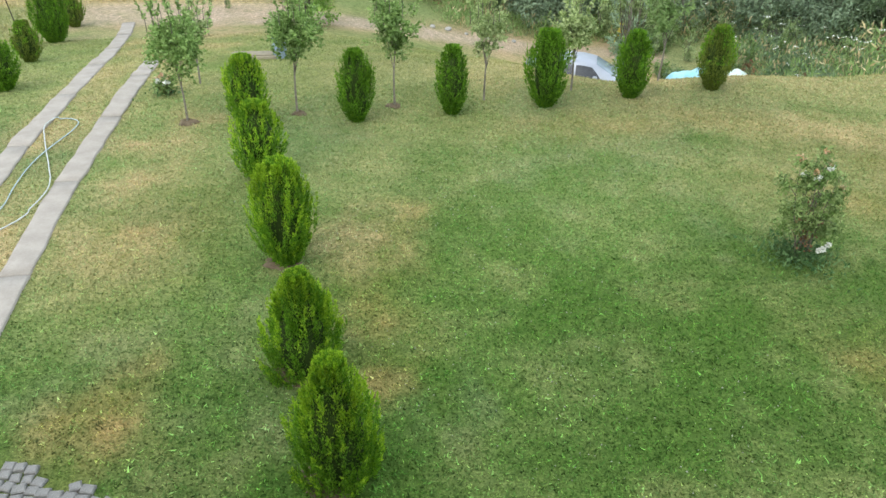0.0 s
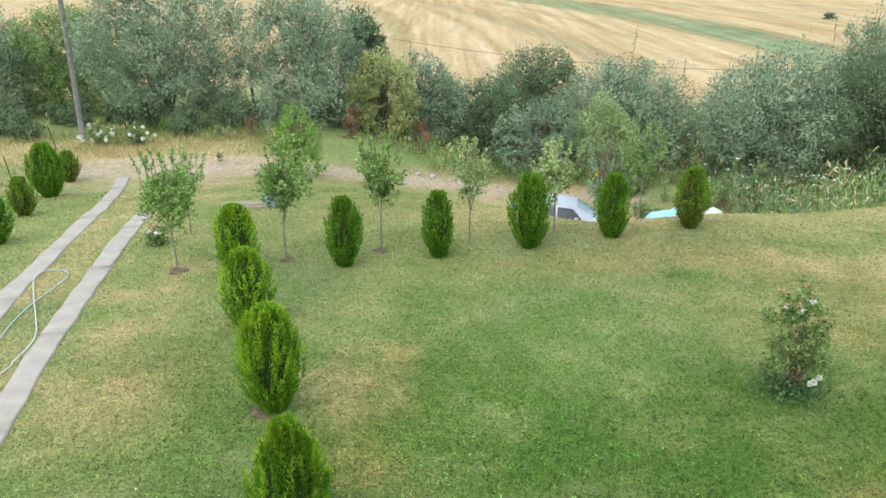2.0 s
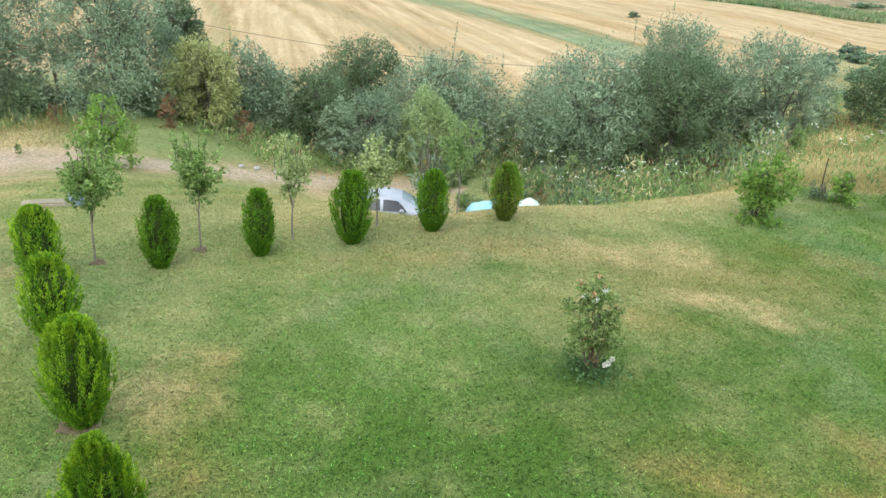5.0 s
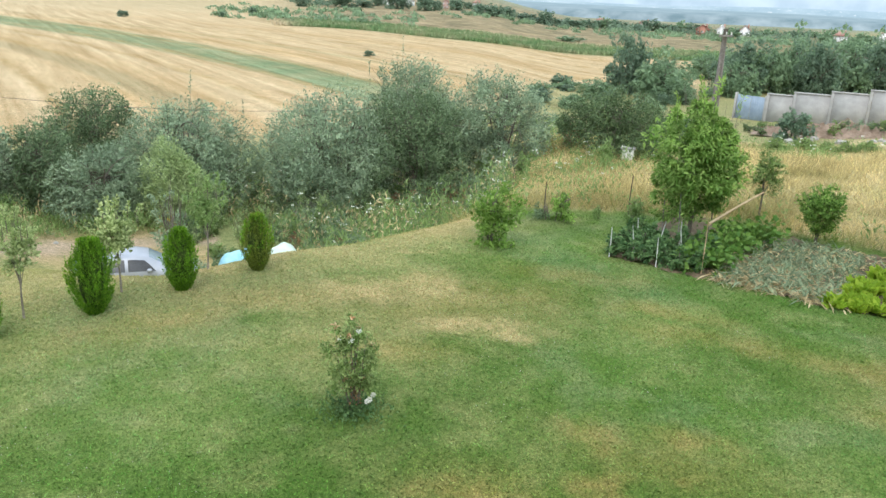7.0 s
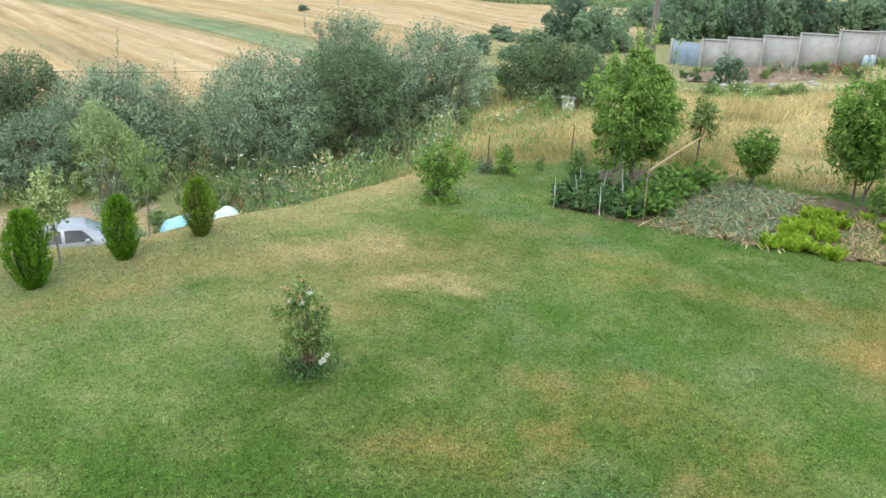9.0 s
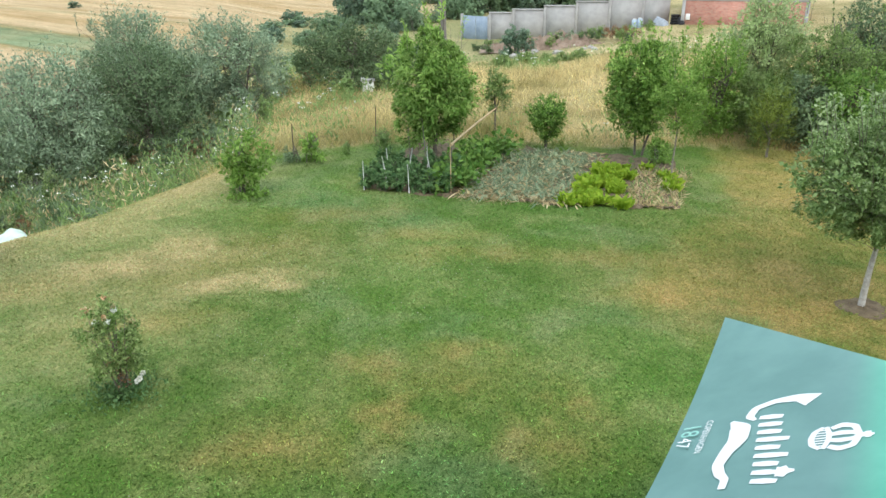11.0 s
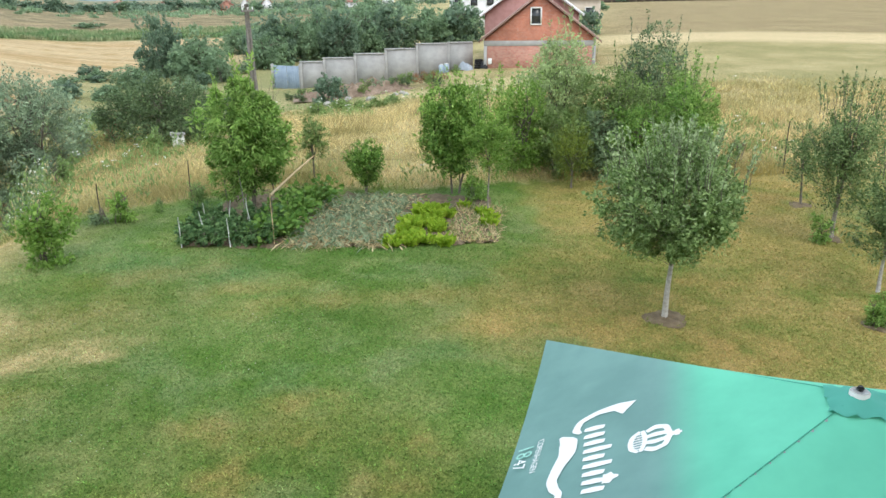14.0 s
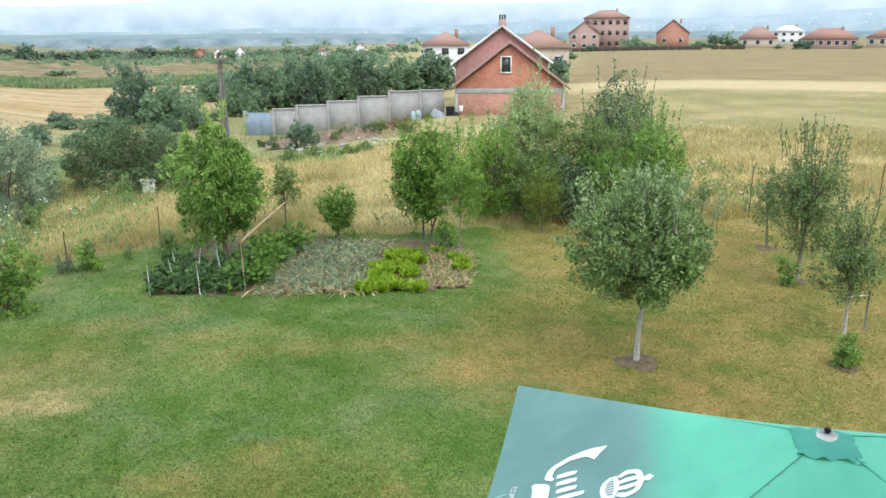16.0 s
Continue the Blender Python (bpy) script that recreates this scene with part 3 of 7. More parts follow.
def tree_meshes(seed, height, width, stem, leaf, bark, count, size, trunk_r, stems=1, limbs=7, ratio=0.5, droop=0.15, rough=0.32, hollow=0.45, upright=0.0, shoots=0, clumps=0, cone=0.0, young=None):
    """Trunk, limbs, and a crown of twigs that carry leaves. stem: where the crown begins."""
    rng = np.random.RandomState(seed)
    size, ratio = size * 1.12, ratio * 1.1
    bushy = stems > 1 and stem <= 0.35
    low = -0.14 * height if bushy else stem
    rz, rx = (height - low) / 2, width / 2 * (1.1 if clumps else 1.0)
    mid = np.array([0, 0, low + rz])
    trunks, wood = [], Bag()
    ends = []
    for s in range(stems):
        lean = rng.normal(0, 0.03 if stems == 1 else 0.13, 2) * height
        k = np.linspace(0, 1, 9)
        base = rng.normal(0, 0.02 if stems == 1 else 0.1, 2)
        top_z = stem + rz * (0.9 if stems == 1 else 1.2)
        path = np.stack([base[0] + lean[0] * k**1.5 + 0.015 * height * np.sin(5 * k + s) * k, base[1] + lean[1] * k**1.5 + 0.012 * height * np.cos(4 * k) * k, k * top_z], 1)
        rad = trunk_r * (1.12 - 0.8 * k) / (1 if stems == 1 else 1.4)
        cut = max(2, int(np.searchsorted(path[:, 2], stem * 1.08)) + 1)
        if stems > 1:
            cut = 9
        trunks.append(Bag().tube(path[:cut], rad[:cut], 8 if stems == 1 else 5))
        if cut < 9:
            wood.tube(path[cut - 1 :], rad[cut - 1 :], 6)
        ends.append(path)
    tips, _ = crown_points(rng, limbs * stems, rx * 0.72, rz * 0.78, 0.3, 5, rough)
    limb_paths = []
    for i, tip in enumerate(tips):
        path = ends[i % stems]
        f = rng.uniform(0.45, 0.95)
        start = np.array([np.interp(f, np.linspace(0, 1, 9), path[:, a]) for a in range(3)])
        end = mid + tip + [0, 0, upright * rz * 0.3]
        k = np.linspace(0, 1, 5)[:, None]
        p = start * (1 - k) + end * k + np.array([0, 0, 0.12 * rz]) * np.sin(k * np.pi)
        wood.tube(p, trunk_r * np.linspace(0.42, 0.1, 5), 5)
        limb_paths.append(p)
    n = max(14, count // 22)
    at, out = crown_points(rng, n, rx * 0.96, rz * 0.97, hollow, 12, rough)
    at = at + mid
    nodes = np.concatenate(limb_paths)
    near = nodes[np.argmin(np.linalg.norm(at[:, None] - nodes[None], axis=2), axis=1)]
    grow = unit(at - near + 0.35 * out * rx + [0, 0, upright * rx])
    reach = np.minimum(np.linalg.norm(at - near, axis=1), 0.4 * rx + 0.1)
    foot = at - grow * reach[:, None]
    for a, b in zip(foot[::3], at[::3]):
        wood.tube([a, (a + b) / 2 + [0, 0, 0.03], b], [trunk_r * 0.1, trunk_r * 0.08, trunk_r * 0.04], 3, False)
    per = max(1, count // n)
    k = rng.uniform(0.1, 1.06, (n, per, 1)) ** 0.7
    spot = foot[:, None] * (1 - k) + at[:, None] * k + rng.normal(0, 0.032 * rx + 0.28 * size, (n, per, 3))
    way = grow[:, None] * 0.8 + rng.normal(0, 0.65, (n, per, 3)) + [0, 0, -droop]
    if bushy:
        spot[..., 2] = np.where(spot[..., 2] < 0.03, rng.uniform(0.02, 0.12 * height, spot.shape[:2]), spot[..., 2])
    if cone:
        # broad at the foot, drawn in towards the top
        up = np.clip(spot[..., 2:] / height, 0, 1)
        spot[..., :2] *= 1 + cone * (0.55 - up)
    heart = np.broadcast_to(mid, spot.shape)
    if clumps:
        # boughs gather the leaves into rounded clumps with gaps between
        c, _ = crown_points(rng, clumps, rx * 0.84, rz * 0.86, 0.22, 12, rough)
        c = c + mid
        c[:, 2] = np.maximum(c[:, 2], 0.1)
        flat = spot.reshape(-1, 3)
        gap = np.linalg.norm(flat[:, None] - c[None], axis=2)
        near_c = np.argmin(gap, axis=1)
        own = c[near_c]
        away = gap[np.arange(len(flat)), near_c][:, None]
        big = (rx * rx * rz) ** (1 / 3) * 2.05 / math.sqrt(clumps) * rng.uniform(0.75, 1.25, clumps)[near_c][:, None]
        spot = (own + (flat - own) * np.minimum(1.0, big / (away + 1e-6)) ** 0.8).reshape(spot.shape)
        heart = (own - [0, 0, 0.2]).reshape(spot.shape)
    face = unit(spot - heart + [0, 0, 0.3]) * 1.0 + unit(spot - mid + [0, 0, 0.3 * rz]) * 0.5 + rng.normal(0, 0.45, spot.shape)
    spot, way, face = spot.reshape(-1, 3), way.reshape(-1, 3), face.reshape(-1, 3)
    # upper leaves go to the paler material: top light painted by colour
    old = rng.uniform(size=len(spot)) > (0.28 * ss(-0.5, 0.6, (spot[:, 2] - mid[2]) / rz) if young else 0.0)
    crown = Bag().leaves(rng, spot[old], way[old], size, ratio, 0.12, face[old])
    fresh = Bag().leaves(rng, spot[~old], way[~old], size, ratio, 0.12, face[~old]) if young else crown
    if clumps:
        # extra larger leaves added inside each bough block light, so gaps go dark
        m = max(1, count // 9)
        pick = rng.randint(0, clumps, m)
        inside = c[pick] * 0.93 + mid * 0.07 + rng.normal(0, 0.26, (m, 3)) * (rx * rx * rz) ** (1 / 3) / math.sqrt(clumps) * 1.6
        inside[:, 2] = np.maximum(inside[:, 2], 0.04)
        crown.leaves(rng, inside, rng.normal(0, 1, (m, 3)), size * 1.3, min(0.7, ratio * 1.3), 0.1)
    # straight young shoots standing out of the top
    for _ in range(shoots):
        a, rad = rng.uniform(0, 6.283), rng.uniform(0, 0.8) ** 0.7
        foot = mid + [rx * rad * np.cos(a), rx * rad * np.sin(a), rz * 0.85 * math.sqrt(1 - rad**2)]
        tip = foot + [0.12 * np.cos(a) * rng.uniform(0, 1), 0.12 * np.sin(a), rng.uniform(0.2, 0.42) * rz + 0.1]
        wood.tube([foot - [0, 0, 0.2], foot, tip], [0.009, 0.007, 0.003], 3, False)
        k = rng.uniform(0, 1.0, (22, 1))
        fresh.leaves(rng, foot * (1 - k) + tip * k, rng.normal(0, 0.7, (22, 3)) + [0, 0, 0.8], size, ratio)
    made = [[t.mesh("trunk", bark, True) for t in trunks], wood.mesh("branchwork", BARK, True), crown.mesh("crown", leaf)]
    return made + [fresh.mesh("lit_and_young_leaves", young)] if young else made


def plant_tree(name, label, category, x, y, meshes, turn=0.0, group="", scale=1.0, dz=0.0):
    ob = thing(name, label, category, x, y, gz(x, y) - 0.03 + dz, turn, group)
    ob.scale = (scale, scale, scale)
    if len(meshes) == 2:
        part("stalk", meshes[0], ob)
        part("foliage", meshes[1], ob)
        return ob
    for me in meshes[0]:
        part("trunk" if len(meshes[0]) == 1 else "stem", me, ob)
    part("branchwork", meshes[1], ob, kind="stuff")
    part("crown", meshes[2], ob)
    if len(meshes) == 4:
        part("lit_and_young_leaves", meshes[3], ob, "top leaves painted paler as lit, with young shoots", "stuff")
    return ob


def thuja_meshes(seed, height, width, leaf, fine):
    """An egg of upright feathery sprays over a core painted dark as shade, on a short stem."""
    rng = np.random.RandomState(seed)
    R = width / 2
    squat = fine and seed < 3
    ups = [0, 0.1, 0.25, 0.42, 0.6, 0.74, 0.85, 0.93, 1.0] if squat else [0, 0.1, 0.3, 0.52, 0.72, 0.87, 0.95, 1.0]
    out = [0.7, 0.9, 1.0, 0.98, 0.84, 0.62, 0.4, 0.22, 0.04] if squat else [0.24, 0.5, 0.86, 1.0, 0.88, 0.6, 0.34, 0.06]
    lump = rng.uniform(0, 6.283, 3)

    def girth(h, a=0.0):
        u = np.clip(h / height, 0, 1)
        return R * np.interp(u, ups, out) * (1 + 0.05 * np.sin(2 * a + lump[0]) + 0.045 * np.sin(3 * a + 7 * u + lump[1]) + 0.03 * np.sin(5 * a - 9 * u + lump[2]))

    sprays = int((330 if fine else 300) * width * height)
    per, size = (90, 0.04) if fine else (40, 0.055)
    i = np.arange(sprays)
    # spread evenly over the skin, with a second, deeper layer
    h0 = np.interp((i + rng.uniform(0, 1, sprays)) / sprays, np.linspace(0, 1, 40), np.interp(np.cumsum(np.r_[0, girth(np.linspace(0.02, 0.97, 39) * height)]) / np.sum(girth(np.linspace(0.02, 0.97, 39) * height)), np.linspace(0, 1, 40), np.linspace(0.0, 0.97, 40)) * height)
    rng.shuffle(h0)
    a0 = i * 2.39996 + rng.normal(0, 0.2, sprays)
    deep = np.where(i % 5 < 2, rng.uniform(0.72, 0.84, sprays), rng.uniform(0.88, 1.09, sprays))
    # furrows between the upright plumes
    deep = deep * np.where(np.sin(10 * a0 + lump[0] + 2.2 * np.sin(4 * h0 + lump[1]) + 0.8 * rng.normal(size=sprays)) > 0.5, 0.83, 1.0)
    tall = rng.uniform(0.2, 0.38, sprays) * min(height, 1.4)
    k = rng.uniform(0, 1, (sprays, per))
    h = h0[:, None] + tall[:, None] * (k - 0.55)
    slim = (0.03 if fine else 0.033) * np.clip(1.04 - k, 0, 1) ** 0.8 * np.clip(3 * k + 0.4, 0, 1) + 0.004
    base = girth(np.clip(h0, 0.03, height), a0) * deep
    top = girth(np.clip(h0 + 0.5 * tall, 0.03, height), a0) * deep
    rad = base[:, None] + (top - base)[:, None] * (k - 0.4) + 0.12 * (k - 0.55) + 0.6 * slim * rng.normal(size=h.shape)
    a = a0[:, None] + slim * rng.normal(size=h.shape) / np.clip(rad, 0.06, 1)
    spot = np.stack([rad * np.cos(a), rad * np.sin(a), np.clip(h, 0.015, height * 0.99)], -1)
    way = np.stack([np.cos(a) * 0.35, np.sin(a) * 0.35, 1.0 + 0 * a], -1) + rng.normal(0, 0.34, (*a.shape, 3))
    fresh = (k > (0.86 if fine else 0.92) - 0.52 * ss(0.2, 0.75, h0 / height)[:, None] + 0.12 * rng.normal(size=(sprays, 1))) & (deep[:, None] > 0.86)
    crown = Bag().leaves(rng, spot[~fresh], way[~fresh], size, 0.3, 0.05)
    tips = Bag().leaves(rng, spot[fresh], way[fresh], size, 0.28, 0.05)
    n = 160 if fine else 60
    u = rng.uniform(0, 1, n)
    top = np.c_[rng.normal(0, 0.035, (n, 2)) * (1.15 - u)[:, None], (0.86 + 0.15 * u) * height]
    tips.leaves(rng, top, np.c_[rng.normal(0, 0.22, (n, 2)), np.ones(n)], size, 0.32)
    # solid core blocks light; the shade between sprays is put into its dark colour
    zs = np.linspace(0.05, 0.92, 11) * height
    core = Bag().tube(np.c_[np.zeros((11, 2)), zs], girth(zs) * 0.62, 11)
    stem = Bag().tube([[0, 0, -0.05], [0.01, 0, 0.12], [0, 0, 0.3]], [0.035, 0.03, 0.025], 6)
    return stem.mesh("stem", BARK), core.mesh("shade_core", THUJA_CORE, True), crown.mesh("foliage", leaf), tips.mesh("fresh_growth", THUJA_TIP if leaf is THUJA else THUJA)


def thuja(x, y, seed, height, width, leaf, label, group):
    ob = thing("thuja", label, "conifer", x, y, gz(x, y) - 0.02, 37 * seed, group)
    stem, core, crown, tips = thuja_meshes(seed, height, width, leaf, math.hypot(x, y) < 10)
    part("stem", stem, ob)
    part("shade_core", core, ob)
    part("foliage", crown, ob)
    part("fresh_growth", tips, ob, "yellow-green fresh shoot tips", "stuff")
    return ob


for i, (x, y, h, w) in enumerate([
    (-1.04, 5.06, 1.42, 0.8), (-1.62, 6.56, 1.3, 0.82), (-2.26, 8.8, 1.52, 0.82), (-3.2, 11.4, 1.3, 0.82), (-3.92, 13.65, 1.34, 0.82),
]):  # fmt: skip
    thuja(x, y, i + 1, h, w, THUJA, "bright green egg-shaped thuja in the row across the lawn", "thujas along the lawn")
for i, (x, y, h, w) in enumerate([(-1.92, 13.95, 1.38, 0.7), (-0.1, 14.42, 1.34, 0.64), (1.77, 14.9, 1.54, 0.84), (3.6, 15.5, 1.38, 0.7), (5.46, 16.1, 1.34, 0.74)]):
    dull = i == 4
    thuja(x, y, i + 11, h, w, THUJA_DULL if dull else THUJA_MID, "browning olive thuja at the row's end" if dull else "slim green thuja on the edge of the lawn", "thujas along the lawn")
for i, (x, y, h, w) in enumerate([(-9.6, 15.5, 1.08, 0.82), (-10.6, 18.55, 1.0, 0.68), (-11.75, 22.1, 1.62, 1.05), (-12.4, 24.8, 1.02, 0.66)]):
    thuja(x, y, i + 21, h, w, THUJA_DULL if i % 2 else THUJA_MID, "thuja with dull foliage beside the concrete drive", "thujas by the drive")

# young fruit trees behind the thujas
YOUNG = [(-5.12, 13.7, 2.2, 1.45), (-5.6, 16.05, 1.75, 1.0), (-3.1, 14.25, 2.34, 1.25), (-1.27, 14.75, 2.32, 1.0), (0.58, 15.15, 2.07, 0.9), (2.42, 15.85, 1.9, 1.25), (4.48, 16.8, 2.15, 1.1)]
for i, (x, y, h, w) in enumerate(YOUNG):
    leaf = (FRUIT, ORCHARD, FRUIT, FRUIT, ORCHARD, ORCHARD, WEED)[i]
    n = (2300, 1100, 2300, 1700, 900, 1900, 1000)[i]
    meshes = tree_meshes(40 + i, h, w, h * (0.44 if i else 0.42), leaf, BARK_MID, int(n * 1.4), 0.07, 0.022, limbs=9, rough=0.6, upright=0.4, hollow=0.6, ratio=0.5, shoots=9)
    label = "young fruit tree with pale green leaves on the lawn's edge" if leaf is ORCHARD else "young fruit tree with grey-green leaves on thin trunk"
    plant_tree("fruit_tree", label, "tree", x, y, meshes, 50 * i, "young fruit trees")

plant_tree("shrub", "bright green bushy tree beside the dirt track", "shrub", -4.9, 25.6, tree_meshes(60, 2.4, 2.0, 0.15, BRIGHT, BARK, 2400, 0.11, 0.05, stems=3, upright=0.5))
plant_tree("shrub", "thin grey shrub beside the parked car", "shrub", 4.3, 19.6, tree_meshes(61, 3.45, 1.3, 0.3, WILLOW, BARK, 2200, 0.07, 0.026, stems=4, upright=0.8, hollow=0.7))
plant_tree("young_willow", "young pale green willow on the stream bank", "tree", 7.1, 31.7, tree_meshes(62, 3.9, 3.0, 0.2, SAPLING, BARK, 19000, 0.12, 0.012, stems=2, upright=0.7, ratio=0.3, rough=0.45, cone=0.9))

# lawn and garden trees
plant_tree("apple_tree", "round apple tree with silvery leaves and whitened trunk", "tree", 14.6, 1.42, tree_meshes(83, 3.6, 2.8, 1.2, APPLE, BARK_PALE, 30000, 0.072, 0.058, limbs=14, rough=0.5, ratio=0.42, upright=0.4, droop=0.1, shoots=60, clumps=110, cone=0.3, young=SILVER), 20)
plant_tree("walnut_shrub", "bright green young walnut shrub on the lawn", "shrub", 11.75, 15.5, tree_meshes(71, 1.78, 1.6, 0.1, BRIGHT, BARK, 2600, 0.1, 0.03, stems=4, upright=0.4, rough=0.45), 0)
plant_tree("walnut_shrub", "small bright green shrub near the fence", "shrub", 15.0, 16.6, tree_meshes(72, 1.05, 0.96, 0.1, BRIGHT, BARK, 600, 0.1, 0.02, stems=3, upright=0.4), 0)
plant_tree("shrub", "dark low shrub beside the fence post", "shrub", 14.6, 17.1, tree_meshes(73, 0.62, 0.6, 0.03, WILLOW_DARK, BARK, 420, 0.07, 0.02, stems=3), 0)
plant_tree("peach_tree", "leafy bright green peach tree in the vegetable garden", "tree", 17.3, 13.75, tree_meshes(74, 4.15, 2.35, 0.6, PEACH, BARK, 15000, 0.14, 0.06, limbs=13, ratio=0.25, droop=0.75, upright=0.6, rough=0.6, shoots=8, clumps=40, cone=0.3, young=TOP_LIT), 0)
plant_tree("plum_tree", "thin dark plum tree behind the garden fence", "tree", 20.9, 14.15, tree_meshes(75, 2.45, 1.05, 0.85, OLIVE, BARK, 2200, 0.075, 0.035, rough=0.5), 0)
plant_tree("shrub", "compact dark green shrub at the garden's far edge", "shrub", 20.15, 11.7, tree_meshes(76, 1.9, 1.3, 0.4, CHERRY, BARK, 5600, 0.07, 0.035, stems=3, upright=0.6, cone=-0.6), 0)
plant_tree("cherry_tree", "dense dark green cherry tree at the garden's edge", "tree", 21.6, 9.35, tree_meshes(77, 3.5, 2.0, 0.42, CHERRY, BARK, 12500, 0.115, 0.05, stems=2, ratio=0.34, upright=0.5, droop=0.45, rough=0.6, shoots=12, clumps=30, cone=-0.75, young=TOP_LIT), 0)
plant_tree("peach_tree", "light green young peach tree with thin trunk", "tree", 20.0, 7.5, tree_meshes(78, 3.5, 1.45, 1.0, BRIGHT, BARK_MID, 4200, 0.095, 0.03, ratio=0.3, upright=0.6, rough=0.6, hollow=0.7, shoots=6), 0)
plant_tree("shrub", "small yellow-green shrub beside a post", "shrub", 21.1, 8.4, tree_meshes(79, 0.8, 0.75, 0.1, BRIGHT, BARK, 520, 0.1, 0.015, stems=2), 0)
# the thicket behind the fence: x, y, height, width, leaf, leaves, tufts on top, words
for i, (x, y, h, w, leaf, n, tufts, label) in enumerate([
    (27.7, 8.0, 5.1, 3.2, SAPLING, 17000, 12, "feathery pale green tree in the thicket behind the fence"),
    (25.0, 8.5, 3.5, 2.2, BRIGHT, 8500, 8, "bright leafy tree in the thicket behind the fence"),
    (32.4, 5.6, 4.8, 3.2, WILLOW_DARK, 13000, 4, "dark round-headed tree at the back of the thicket"),
    (27.5, 5.8, 3.85, 3.0, OLIVE, 14000, 6, "dull green bushy tree in the thicket behind the fence"),
    (26.9, 3.3, 3.6, 2.8, PEACH, 11500, 14, "green tree with upright shoots at the thicket's end"),
    (29.8, 4.3, 3.7, 2.6, OLIVE, 9000, 6, "olive leafy tree in the thicket behind the fence"),
]):  # fmt: skip
    plant_tree("thicket_tree", label, "tree", x, y, tree_meshes(80 + i, h, w, 0.1, leaf, BARK, n, 0.092, 0.05, stems=4, rough=0.55, upright=0.5, shoots=tufts, clumps=int(10 + 1.8 * h * w / 2), ratio=0.42))
for i, (x, y, h, w, leaf, label) in enumerate([(25.7, 7.1, 2.5, 2.7, OLIVE, "dense green bush under the thicket trees"), (26.1, 4.7, 2.7, 2.7, CHERRY, "dense dark green bush under the thicket trees"), (25.9, 5.9, 2.3, 2.2, WILLOW_DARK, "grey-green bush under the thicket trees")]):
    plant_tree("thicket_bush", label, "shrub", x, y, tree_meshes(91 + i, h, w, 0.05, leaf, BARK, 9000, 0.085, 0.04, stems=5, rough=0.5, upright=0.4, clumps=20))
plant_tree("conifer_shrub", "feathery olive-green young shrub beside the fence", "shrub", 23.7, 6.2, tree_meshes(84, 2.35, 1.5, 0.3, THUJA_DULL, BARK, 5200, 0.07, 0.04, rough=0.4, ratio=0.22, upright=0.7), 0)
plant_tree("plum_tree", "slender young plum tree with sparse leaves", "tree", 24.4, -0.54, tree_meshes(85, 2.6, 1.4, 0.75, PEAR, BARK, 2800, 0.06, 0.035, upright=0.8, rough=0.5), 0)
plant_tree("pear_tree", "tall pear tree with upright sparse branches", "tree", 21.3, -1.4, tree_meshes(86, 3.85, 2.15, 0.85, PEAR, BARK_MID, 11500, 0.062, 0.055, limbs=16, upright=1.2, rough=0.7, hollow=0.6, shoots=24), 0)
plant_tree("pear_tree", "young pear tree tied to a stake", "tree", 17.8, -2.35, tree_meshes(87, 2.95, 1.6, 0.6, PEAR, BARK_PALE, 6200, 0.06, 0.04, limbs=10, upright=0.9, rough=0.6, hollow=0.62, shoots=9), 0)
plant_tree("shrub", "small bright green box shrub on the lawn", "shrub", 15.9, -2.3, tree_meshes(88, 0.7, 0.62, 0.02, PEACH, BARK, 2200, 0.045, 0.015, stems=3), 0)
plant_tree("shrub", "green suckers at the pear tree's foot", "shrub", 20.9, -1.15, tree_meshes(89, 0.8, 0.65, 0.05, PEACH, BARK, 800, 0.065, 0.015, stems=3), 0)

# trees along the stream
STREAM = [
    (-21.5, 37.0, 5.4, 5.6, 0), (-18.0, 38.2, 5.2, 4.6, 3), (-12.6, 35.6, 7.1, 6.6, 0), (-9.4, 38.4, 6.0, 2.2, 4), (-6.2, 35.4, 6.2, 5.2, 0), (-3.9, 39.6, 5.6, 2.6, 1),
    (-2.6, 34.6, 3.9, 3.0, 2), (-0.6, 36.6, 3.7, 3.4, 0), (2.2, 36.2, 3.8, 3.6, 1), (5.2, 42.6, 4.3, 4.0, 1), (4.4, 33.6, 3.5, 3.2, 0), (8.4, 35.2, 5.2, 5.4, 0),
    (13.8, 32.4, 5.7, 6.5, 0), (18.2, 31.6, 6.3, 5.6, 1), (21.4, 37.6, 6.3, 5.2, 0), (22.2, 30.4, 5.6, 4.4, 0),
]  # fmt: skip
for i, (x, y, h, w, kind) in enumerate(STREAM):
    leaf = (WILLOW, WILLOW_DARK, WILLOW_YELLOW, WEED, WILLOW_YELLOW)[kind]
    label = ("silvery grey willow on the stream bank", "dark leafy alder on the stream bank", "yellowish willow on the stream bank", "green willow bush on the stream bank", "thin half-bare sapling between the willows")[kind]
    w, h = (w * 1.22, h * 1.04) if kind != 4 else (w, h)
    n = int(5000 + 430 * h * w) if kind != 4 else 900
    plant_tree("alder" if kind == 1 else "willow", label, "tree", x, y, tree_meshes(100 + i, h, w, 0.1, leaf, BARK, int(n * 1.4) if kind == 1 else int(n * 1.25), 0.115 if kind == 1 else 0.122, 0.09 if kind != 4 else 0.05, stems=5 if kind != 4 else 3, limbs=5, ratio=0.34, rough=0.34, upright=0.45, hollow=0.4, shoots=int(w / 3), clumps=int(16 + 0.85 * h * w) if kind != 4 else 0, cone=0.25), 0, "trees along the stream")
